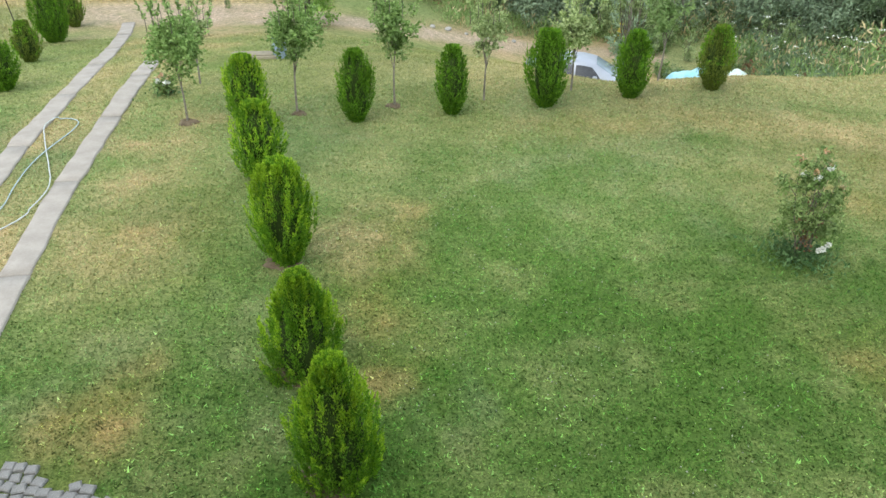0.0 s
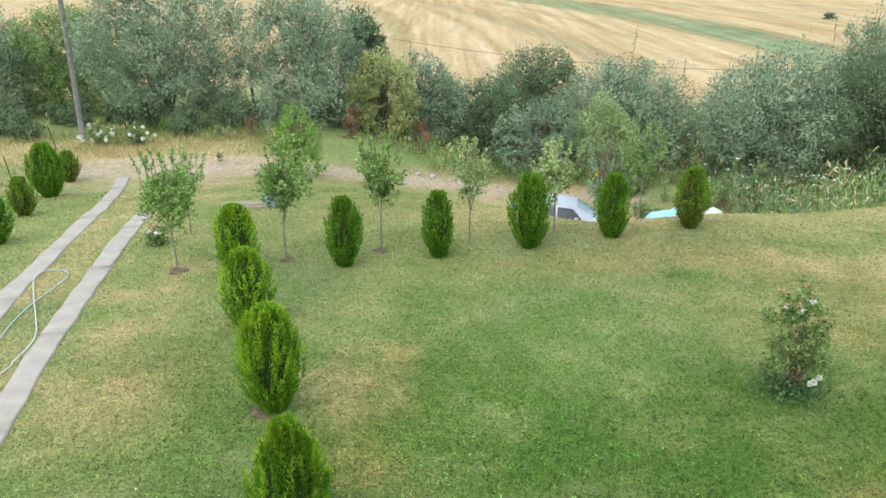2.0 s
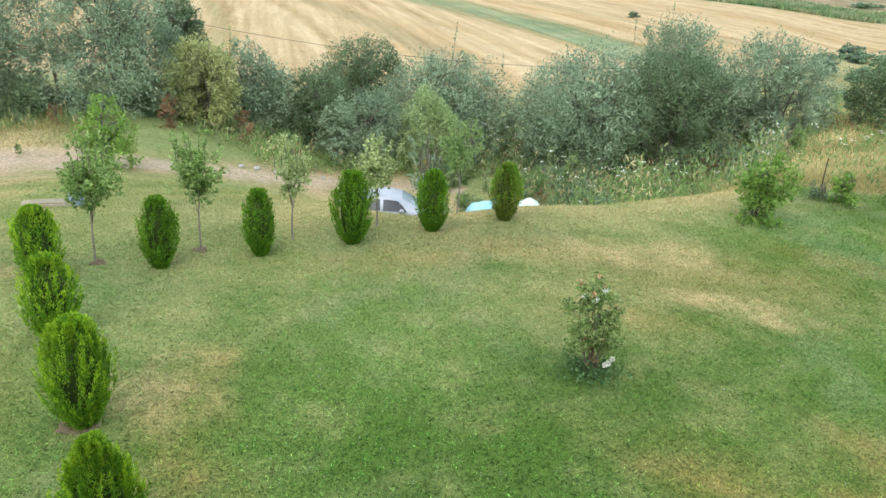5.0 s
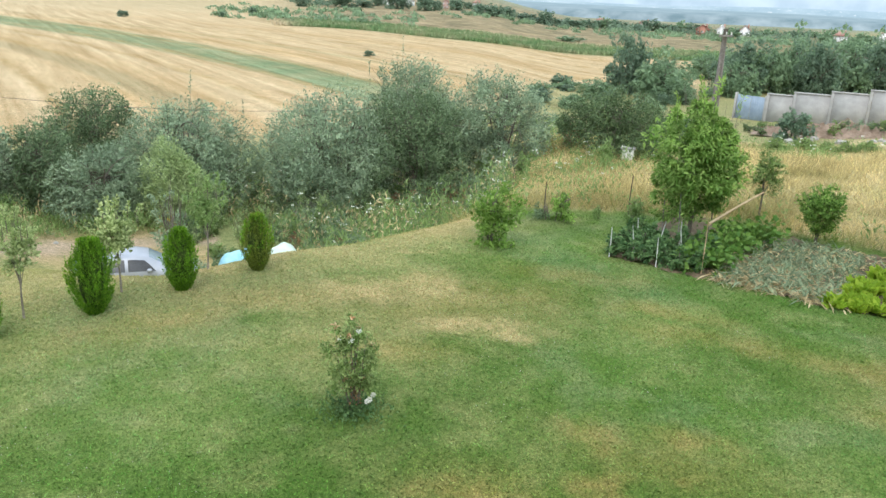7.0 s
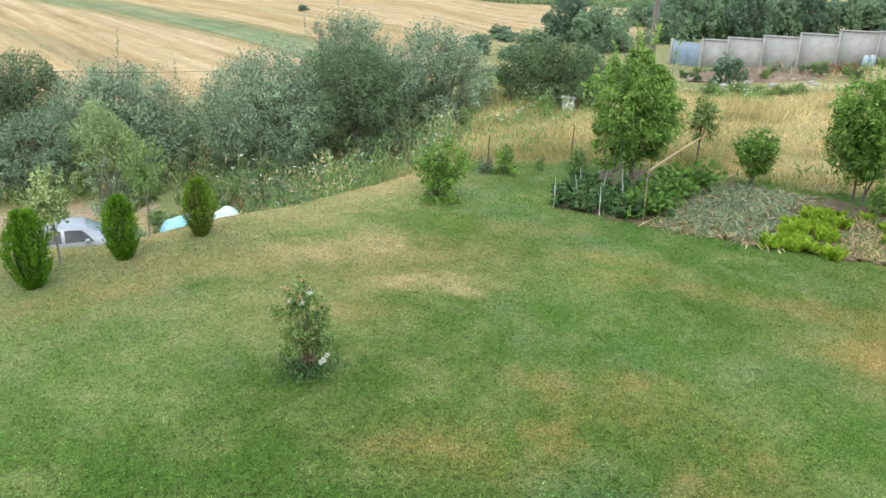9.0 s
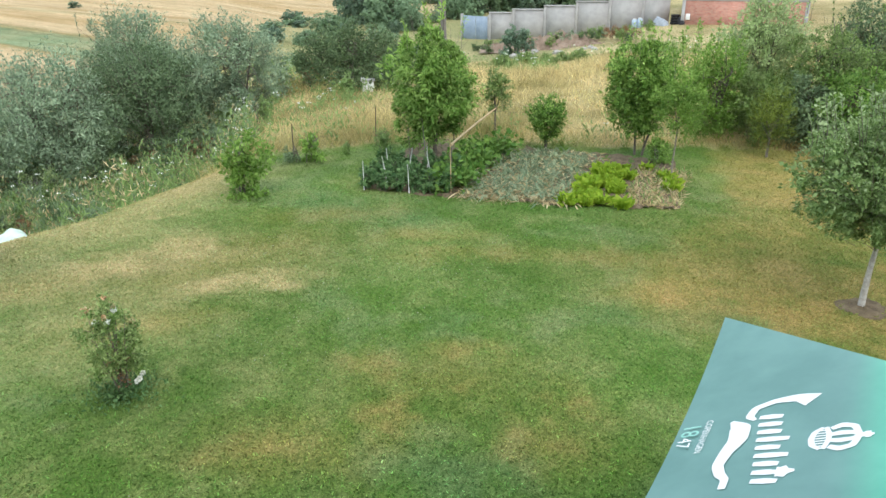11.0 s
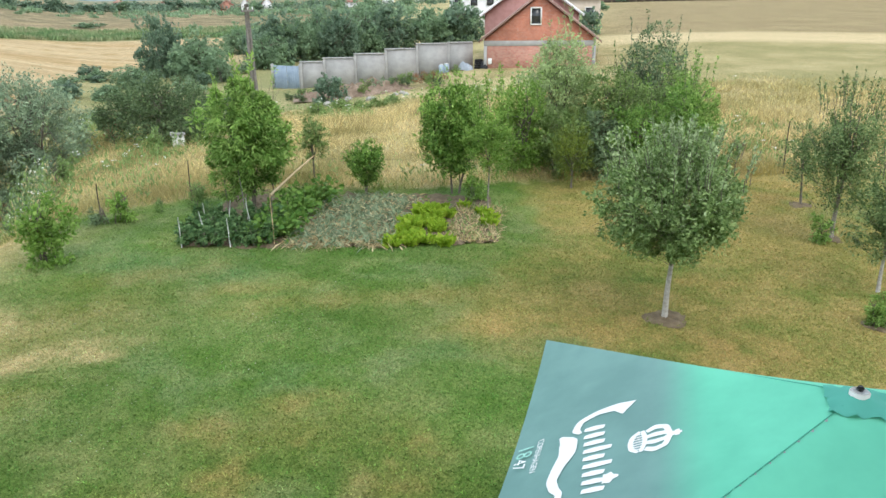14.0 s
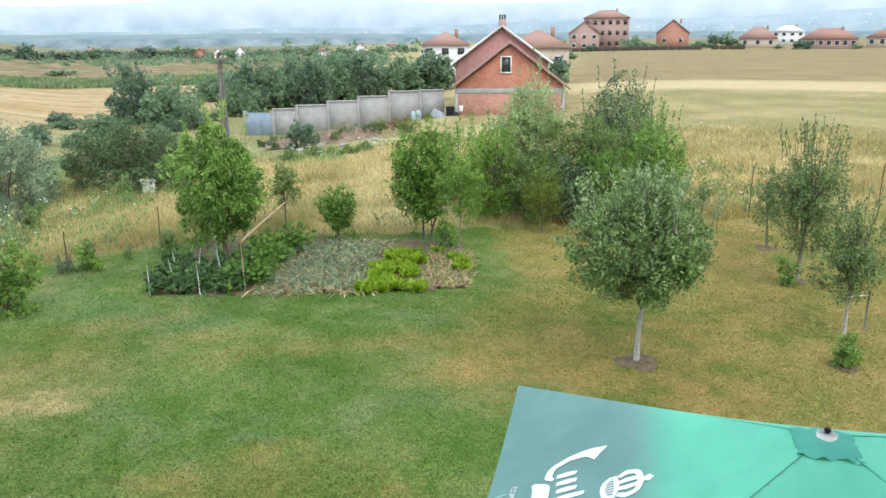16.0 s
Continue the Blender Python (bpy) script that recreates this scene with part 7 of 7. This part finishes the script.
def onion_patch():
    rng = np.random.RandomState(14)
    for name, mat, n, label in (("onion_tops", ONION, 1500, "grey-green onion tops fallen over in rows"), ("withered_onion_tops", STRAW, 2200, "withered straw-coloured onion leaves on soil")):
        q = 2.75 + rng.uniform(0, 1, n) * 2.65
        d = rng.uniform(0.0, 1, n) * 4.5 - 0.05
        q = q + 0.1 * d + 0.16 * wave(d, q, 2.4, 71)
        d = d + 0.12 * wave(q, d, 2.6, 72)
        d = np.round(d / 0.24) * 0.24 + rng.normal(0, 0.045, n)
        if name[0] == "w":
            near = rng.uniform(size=n) < 0.3
            d = np.where(near, rng.uniform(0, 1.0, n), d)
        xy = G0 + q[:, None] * GF + d[:, None] * GD
        at = np.c_[xy, ground(xy[:, 0], xy[:, 1]) + 0.03]
        a = rng.uniform(0, 6.283, n)
        up = rng.uniform(0.25, 1.3, n) if name[0] == "o" else rng.uniform(0.02, 0.5, n)
        way = unit(np.c_[np.cos(a), np.sin(a), up])
        L = rng.uniform(0.28, 0.54, n)
        mid = at + way * L[:, None] * 0.55
        bag = Bag().leaves(rng, at, way, L * 0.65, 0.12)
        bag.leaves(rng, mid, way * [1, 1, 0] + [0, 0, -0.35], L * 0.7, 0.1)
        tagged(new(name, bag.mesh(name, mat)), label, "onions", kind="stuff")


onion_patch()


def lettuce_meshes(seed):
    rng = np.random.RandomState(seed)
    n = 44
    a, up = rng.uniform(0, 6.283, n), rng.uniform(0.35, 1.6, n)
    way = np.c_[np.cos(a), np.sin(a), up]
    heart = Bag().tube([[0, 0, -0.02], [0, 0, 0.06], [0, 0, 0.12]], [0.03, 0.05, 0.01], 6)
    return heart.mesh("stalk", LETTUCE), Bag().leaves(rng, way * [0.03, 0.03, 0.02], way, 0.25, 0.5, 0.16).mesh("foliage", LETTUCE)


lettuce_kinds = [lettuce_meshes(240 + k) for k in range(3)]
rng = np.random.RandomState(15)
for q in np.arange(5.5, 6.6, 0.27):
    for d in np.arange(0.05, 3.6, 0.3):
        if rng.uniform() < 0.13 or (q > 6.2 and rng.uniform() < 0.4) or (d > 3.1 and rng.uniform() < 0.4):
            continue
        x, y = bed(q + rng.normal(0, 0.11) + 0.17 * d, d + rng.normal(0, 0.11))
        plant_tree("chard_plant", "bright yellow-green chard plant in the bed", "plant", x, y, lettuce_kinds[rng.randint(3)], rng.uniform(0, 360), "chard plants", rng.uniform(0.85, 1.3), 0.03)
for q, d in [(7.9, 1.6), (7.95, 2.1), (7.8, 2.6)]:
    x, y = bed(q, d)
    plant_tree("chard_plant", "small yellow-green chard plant in the bed", "plant", x, y, lettuce_kinds[0], 40 * q, "chard plants", 1.1, 0.03)
rngw = np.random.RandomState(16)
n = 1300
q, d = 6.7 + rngw.uniform(0, 1.35, n), 0.15 + 3.3 * rngw.uniform(0, 1, n) ** 1.2
q = q + 0.12 * d
xy = G0 + q[:, None] * GF + d[:, None] * GD
bag = Bag().leaves(rngw, np.c_[xy, ground(xy[:, 0], xy[:, 1]) + 0.03], rngw.normal(0, 1, (n, 3)) * [1, 1, 0.4] + [0, 0, 0.5], 0.2, 0.13)
weedy = Bag().leaves(rngw, np.c_[xy, ground(xy[:, 0], xy[:, 1]) + 0.03][::3] + [0.05, 0.03, 0], rngw.normal(0, 0.7, (len(xy[::3]), 3)) + [0, 0, 0.9], 0.16, 0.22)
tagged(new("bed_weeds", weedy.mesh("bed_weeds", WEED)), "small green weeds at the bed's end", "weeds", kind="stuff")
tagged(new("withered_plants", bag.mesh("withered_plants", STRAW)), "withered straw-coloured plants on bare soil", "plants", kind="stuff")

# ---- undergrowth along the stream ----
# dark leaf kinds put the shade below the willows into the shrubs' colour
under = [tree_meshes(260 + k, 1.9, 2.2, 0.02, (WEED, WILLOW, WILLOW_DARK, WILLOW)[k], BARK, 1700, 0.15, 0.03, stems=3, limbs=5, ratio=0.4, rough=0.45, upright=0.5, clumps=16) for k in range(4)]
rng = np.random.RandomState(21)
for i in range(46):
    az = -33 + 71 * (i + rng.uniform(-0.4, 0.4)) / 46
    r = (34.0 if az < -6 else 36.5) + 2.6 * (az < -19) + rng.uniform(-1.2, 2.5) + 1.5 * ss(-6, 5, az)
    if az > 26:
        r -= 0.28 * (az - 26)
    x, y = polar(az, r)
    plant_tree("stream_shrub", "dense shrub in the stream's undergrowth, many coloured dark as shade", "shrub", x, y, under[(0, 1, 2, 2)[rng.randint(4)] if az > -7 else 2], rng.uniform(0, 360), "shrubs along the stream", rng.uniform(0.6, 1.0) if az > -7 else rng.uniform(0.4, 0.75))
rust = tree_meshes(270, 1.3, 0.9, 0.05, RUSTY, BARK, 700, 0.09, 0.015, stems=5, limbs=3, ratio=0.25, upright=1.0, rough=0.5)
for x, y, s in [(-0.9, 33.2, 1.2), (-3.9, 32.6, 1.1), (25.2, 28.6, 1.0), (26.0, 29.4, 1.2), (-8.0, 32.0, 0.7), (18.0, 29.6, 1.1), (17.3, 30.1, 0.9), (18.6, 28.9, 1.2), (16.6, 30.4, 0.8), (19.2, 28.4, 1.0)]:
    plant_tree("dock_plant", "rust-brown withered dock stalks on the bank", "plant", x, y, rust, 60 * x, "dock stalks", s)
tansy = tree_meshes(273, 1.1, 0.6, 0.1, YELLOW, BARK, 420, 0.07, 0.012, stems=5, limbs=3, ratio=0.7, upright=1.0, rough=0.4)
plant_tree("goldenrod", "tall goldenrod in yellow bloom on the bank", "plant", 6.35, 30.0, tansy, 0, "", 1.0)
for i, (x, y) in enumerate([(11.8, 24.2), (11.9, 23.2), (13.3, 22.0), (11.5, 25.2), (12.6, 23.8), (13.9, 21.6), (10.3, 26.8)]):
    plant_tree("dock_plant", "rust-brown withered dock stalks on the bank", "plant", x, y, rust, 50 * i, "dock stalks", 0.5 + 0.08 * (i % 4))
spike = tree_meshes(272, 1.5, 0.6, 0.05, SAPLING, BARK, 480, 0.1, 0.012, stems=4, limbs=3, ratio=0.35, upright=1.1, rough=0.5)
for i in range(30):
    az = rng.uniform(13, 29)
    x, y = polar(az, rng.uniform(28.5, 34.5))
    plant_tree("mullein_plant", "tall pale green weed stalk on the stream bank", "plant", x, y, spike, 80 * i, "tall weeds on the bank", rng.uniform(0.6, 1.15))
for i in range(26):
    az = rng.uniform(12, 31) if i > 4 else 12.3 + 0.5 * i
    x, y = polar(az, rng.uniform(25.5, 32) if i > 4 else 30.3 + 0.2 * i)
    plant_tree("bank_shrub", "low green shrub among weeds on the bank", "shrub", x, y, under[(0, 2, 0, 1)[i % 4]], 75 * i, "shrubs on the bank", rng.uniform(0.28, 0.62))
small = tree_meshes(271, 0.9, 0.65, 0.05, WEED, BARK, 520, 0.07, 0.012, stems=3, upright=0.6, rough=0.5)
for x, y, s in [(17.0, 15.7, 1.0), (16.2, 16.4, 0.6), (17.7, 16.2, 0.75), (-8.2, 27.6, 0.5), (23.5, 24.0, 1.6), (19.3, 24.5, 1.7), (24.8, 6.9, 1.2), (29.2, 1.8, 1.3)]:
    plant_tree("shrub", "small dull green shrub beside the fence", "shrub", x, y, small, 50 * x, "", s)


def scatter(rng, n, az0, az1, r0, r1, keep):
    """Places spread over a piece of the plan."""
    az, r = np.radians(rng.uniform(az0, az1, n)), np.sqrt(rng.uniform(r0**2, r1**2, n))
    x, y = r * np.sin(az), r * np.cos(az)
    k = keep(x, y)
    return x[k], y[k]


def edge_s(x, y):
    return y - rim(x)


def edge_s2(x, y):
    return fence_side(x, y)


def in_bed(x, y):
    q, d = (x - G0[0]) * GF[0] + (y - G0[1]) * GF[1], (x - G0[0]) * GD[0] + (y - G0[1]) * GD[1]
    return (q > -0.2) & (q < 8.2) & (d > -0.1) & (d < 5.2)


def weeds():
    rng = np.random.RandomState(31)
    x, y = scatter(rng, 8400, -30, 37.5, 19, 37, lambda x, y: (edge_s(x, y) > 2.2 + 6.0 * (x < 8.5) + 3.0 * (x < 10)) & (np.abs(y - road_at(x)) > 1.2) & ((x > -1) | (y > road_at(x) + 3.6) & (wave(x, y, 1.1, 14) > 0.1)) & ((x < -1) | (x > 9.8) | (y > 30.5 - 0.9 * np.maximum(x - 6, 0))))
    green, dark, dry, bloom = Bag(), Bag(), Bag(), Bag()
    for a, b in zip(x, y):
        z, h = gz(a, b), rng.uniform(0.3, 1.05) * (1.9 if a > 9 else 0.8)
        n = 12
        k = rng.uniform(0.1, 1, n)
        at = np.c_[a + rng.normal(0, 0.11, n), b + rng.normal(0, 0.11, n), z + h * k]
        tgt = dry if rng.uniform() < 0.15 else dark if wave(a, b, 0.9, 19) + 0.6 * rng.normal() > 0.55 else green
        tgt.leaves(rng, at, rng.normal(0, 0.6, (n, 3)) + [0, 0, 1.1], 0.2, 0.2)
        if rng.uniform() < 0.06 and a > 6:
            bloom.leaves(rng, np.c_[a + rng.normal(0, 0.06, 6), b + rng.normal(0, 0.06, 6), np.full(6, z + h + 0.05)], rng.normal(0, 1, (6, 3)) * [1, 1, 0.25], 0.055, 0.9)
    tagged(new("weeds", green.mesh("weeds", WEED)), "tall green weeds on the stream bank", "weeds", kind="stuff")
    tagged(new("dark_weeds", dark.mesh("dark_weeds", WILLOW_DARK)), "darker green weeds on the stream bank", "weeds", kind="stuff")
    tagged(new("dry_weeds", dry.mesh("dry_weeds", STRAW)), "dry tan weed stalks on the stream bank", "weeds", kind="stuff")
    tagged(new("wild_flowers", bloom.mesh("wild_flowers", PETAL)), "small white wild flowers among weeds", "flowers", kind="stuff")


weeds()


def meadow_plants():
    """Green tufts and white umbels standing in the dry meadow."""
    rng = np.random.RandomState(33)
    x, y = scatter(rng, 4200, 34, 97, 21, 58, lambda x, y: (edge_s2(x, y) > 0.4) & (wave(x, y, 0.5, 12) + 1.5 * ss(60, 42, np.degrees(np.arctan2(x, y))) - 0.7 * ss(66, 76, np.degrees(np.arctan2(x, y))) > 0.55))
    green, bloom, stalk = Bag(), Bag(), Bag()
    for a, b in zip(x, y):
        z, h = gz(a, b), rng.uniform(0.25, 0.75)
        n = 9
        at = np.c_[a + rng.normal(0, 0.14, n), b + rng.normal(0, 0.14, n), z + h * rng.uniform(0.1, 1, n)]
        green.leaves(rng, at, rng.normal(0, 0.6, (n, 3)) + [0, 0, 1.0], 0.2, 0.24)
        if rng.uniform() < 0.12:
            bloom.leaves(rng, np.c_[a + rng.normal(0, 0.05, 5), b + rng.normal(0, 0.05, 5), np.full(5, z + h + 0.12)], rng.normal(0, 1, (5, 3)) * [1, 1, 0.2], 0.06, 0.9)
            stalk.tube([[a, b, z], [a, b, z + h + 0.12]], 0.006, 3, False)
    tagged(new("meadow_weeds", green.mesh("meadow_weeds", WEED)), "green weed tufts in the dry meadow", "weeds", kind="stuff")
    tagged(new("meadow_flowers", bloom.mesh("meadow_flowers", PETAL)), "white umbel flowers in the dry meadow", "flowers", kind="stuff")
    tagged(new("meadow_stalks", stalk.mesh("meadow_stalks", WEED)), "thin flower stalks in the dry meadow", "weeds", kind="stuff")


meadow_plants()


def blade_field(name, label, rng, x, y, height, width, lean, tint, spread=0.12):
    at = np.c_[x, y, ground(x, y)]
    spread = (spread * (1 - 0.78 * ss(5, 11, np.hypot(x, y)) * ss(30, 26, np.hypot(x, y))))[:, None]
    c = cover(x, y) * np.asarray(tint) * np.clip(np.exp(spread * rng.normal(size=(len(x), 1)) - 0.5 * spread**2), 0.3, 2.6)
    # tufts stand out close by
    near = ss(15, 5, np.hypot(x, y))[:, None]
    c = c * np.clip(1 + near * (0.2 * wave(x, y, 24, 15) + 0.32 * wave(x, y, 66, 16))[:, None], 0.45, 1.7)
    bold = 0.25 + 0.75 * (ss(12, 5, np.hypot(x, y)) if name[:4] == "lawn" else 0.7 + 0 * x)
    me = Bag().blades(rng, at, height, width, lean).mesh(name, BLADES, False, np.repeat(np.c_[np.clip(c, 0, 0.9), bold], 3, axis=0))
    tagged(new(name, me), label, "grass", kind="stuff")


def grasses():
    rng = np.random.RandomState(41)
    # tall dry meadow behind the fence
    x, y = scatter(rng, 300000, 33, 101, 20, 62, lambda x, y: (edge_s2(x, y) > 0.15) & (edge_s(x, y) > -60))
    k = rng.uniform(size=len(x)) < np.clip(26 / np.hypot(x, y), 0.15, 1) * ss(62, 46, np.hypot(x, y))
    x, y = x[k], y[k]
    tall = (0.2 + 0.3 * ss(-0.5, 1.0, wave(x, y, 0.7, 8)) + 0.2 * ss(2.5, 0.5, edge_s2(x, y))) * (0.25 + 0.75 * ss(62, 44, np.hypot(x, y)))
    blade_field("meadow_grass", "tall dry straw-coloured meadow grass behind the fence", rng, x, y, tall, 0.009 + 0.0004 * np.hypot(x, y), 0.7, (1.52, 1.41, 1.38), 0.3)
    # dry verge along the track and the utility pole
    x, y = scatter(rng, 24000, -40, -9, 25, 36, lambda x, y: (y > road_at(x) + 1.5) | (x < -13.2))
    blade_field("verge_grass", "dry yellow grass along the dirt track", rng, x, y, 0.1 + 0.22 * ss(0, 1, wave(x, y, 1.3, 9)), 0.024, 0.7, (1.22, 1.18, 1.1), 0.2)
    # short lawn
    n = 420000
    az, r = np.radians(rng.uniform(-48, 108, n)), rng.uniform(3.2, 27, n)
    x, y = r * np.sin(az), r * np.cos(az)
    slab = on_track(x, y, 0.21)
    k = (edge_s2(x, y) < 0.2) & (edge_s(x, y) < 9) & ~in_bed(x, y) & ~slab & ~((x < -3.3) & (y < 5.14 - 0.32 * (x + 4.3)))
    x, y, r = x[k], y[k], r[k]
    blade_field("lawn_grass", "short mown lawn grass and clover", rng, x, y, 0.012 + 0.0011 * r, 0.011 + 0.0008 * r, 0.9, (1.36, 1.38, 1.36), 0.48)
    # darker and paler clover clumps
    az, r = np.radians(rng.uniform(-46, 106, 130000)), rng.uniform(4.0, 20, 130000)
    x, y = r * np.sin(az), r * np.cos(az)
    k = (edge_s2(x, y) < 0.0) & (edge_s(x, y) < 0.5) & ~in_bed(x, y) & ~on_track(x, y, 0.23) & ~((x < -3.3) & (y < 5.3 - 0.32 * (x + 4.3)))
    x, y, r = x[k], y[k], r[k]
    blade_field("lawn_clover", "clumps of clover leaves in the mown lawn", rng, x, y, 0.018 + 0.0008 * r, 0.018 + 0.0012 * r, 1.0, (1.25, 1.5, 1.5), 0.45)
    # clover heads
    x, y = scatter(rng, 5200, -45, 60, 4, 17, lambda x, y: (wave(x, y, 0.8, 6) > 0.0) & (edge_s(x, y) < -0.5) & ~in_bed(x, y) & (np.abs(x + 6.9 + 0.18 * (y - 11)) > 1.2))
    bag = Bag().leaves(rng, np.c_[x, y, ground(x, y) + 0.03], rng.normal(0, 1, (len(x), 3)) * [1, 1, 0.3], 0.018, 0.9)
    tagged(new("clover_heads", bag.mesh("clover_heads", CLOVER)), "tiny white clover heads in the lawn", "flowers", kind="stuff")


grasses()


def maize():
    """A strip of tall green maize across the fields."""
    rng = np.random.RandomState(51)
    az, k = rng.uniform(19, 61, 26000), rng.uniform(0, 1, 26000) ** 1.5
    r = 160 + 30 * ss(34, 22, az) + 36 * k
    x, y = r * np.sin(np.radians(az)), r * np.cos(np.radians(az))
    blade_field("maize_crop", "tall green maize crop in a strip across the fields", rng, x, y, 0.75, 0.35, 0.35, (1.45, 1.45, 1.75), 0.15)


maize()


def bare_ring(x, y, r, label):
    """Hoed soil round a trunk, a shallow crumbly dish."""
    rng = np.random.RandomState(int(abs(x * 100)))
    n, m = 8, 22
    rad, a = np.linspace(0.02, 1, n), np.arange(m) * 2 * np.pi / m
    R, A = np.meshgrid(rad, a, indexing="ij")
    rr = r * R * (1 + 0.14 * np.sin(3 * A + x) + 0.06 * rng.normal(size=A.shape) * R)
    px, py = x + rr * np.cos(A), y + rr * np.sin(A)
    z = ground(px, py) + 0.04 * (1 - R**3) + 0.012 * rng.normal(size=R.shape) - 0.012 * (R > 0.98)
    q = [[i * m + j, i * m + (j + 1) % m, (i + 1) * m + (j + 1) % m, (i + 1) * m + j] for i in range(n - 1) for j in range(m)]
    tagged(new("bare_soil", mesh_np("bare_soil", np.stack([px, py, z], -1).reshape(-1, 3), [q], SOIL, True)), label, "soil", "soil rings", "structure")


for x, y, r in [(14.6, 1.42, 0.46), (24.4, -0.54, 0.34), (21.3, -1.4, 0.3), (15.9, -2.3, 0.28), (-1.1, 5.02, 0.3), (-1.68, 6.52, 0.26), (-2.3, 8.8, 0.27), (-1.27, 14.75, 0.16), (-5.12, 13.7, 0.2), (-3.1, 14.25, 0.16)]:
    bare_ring(x, y, r, "ring of bare hoed soil round a trunk")
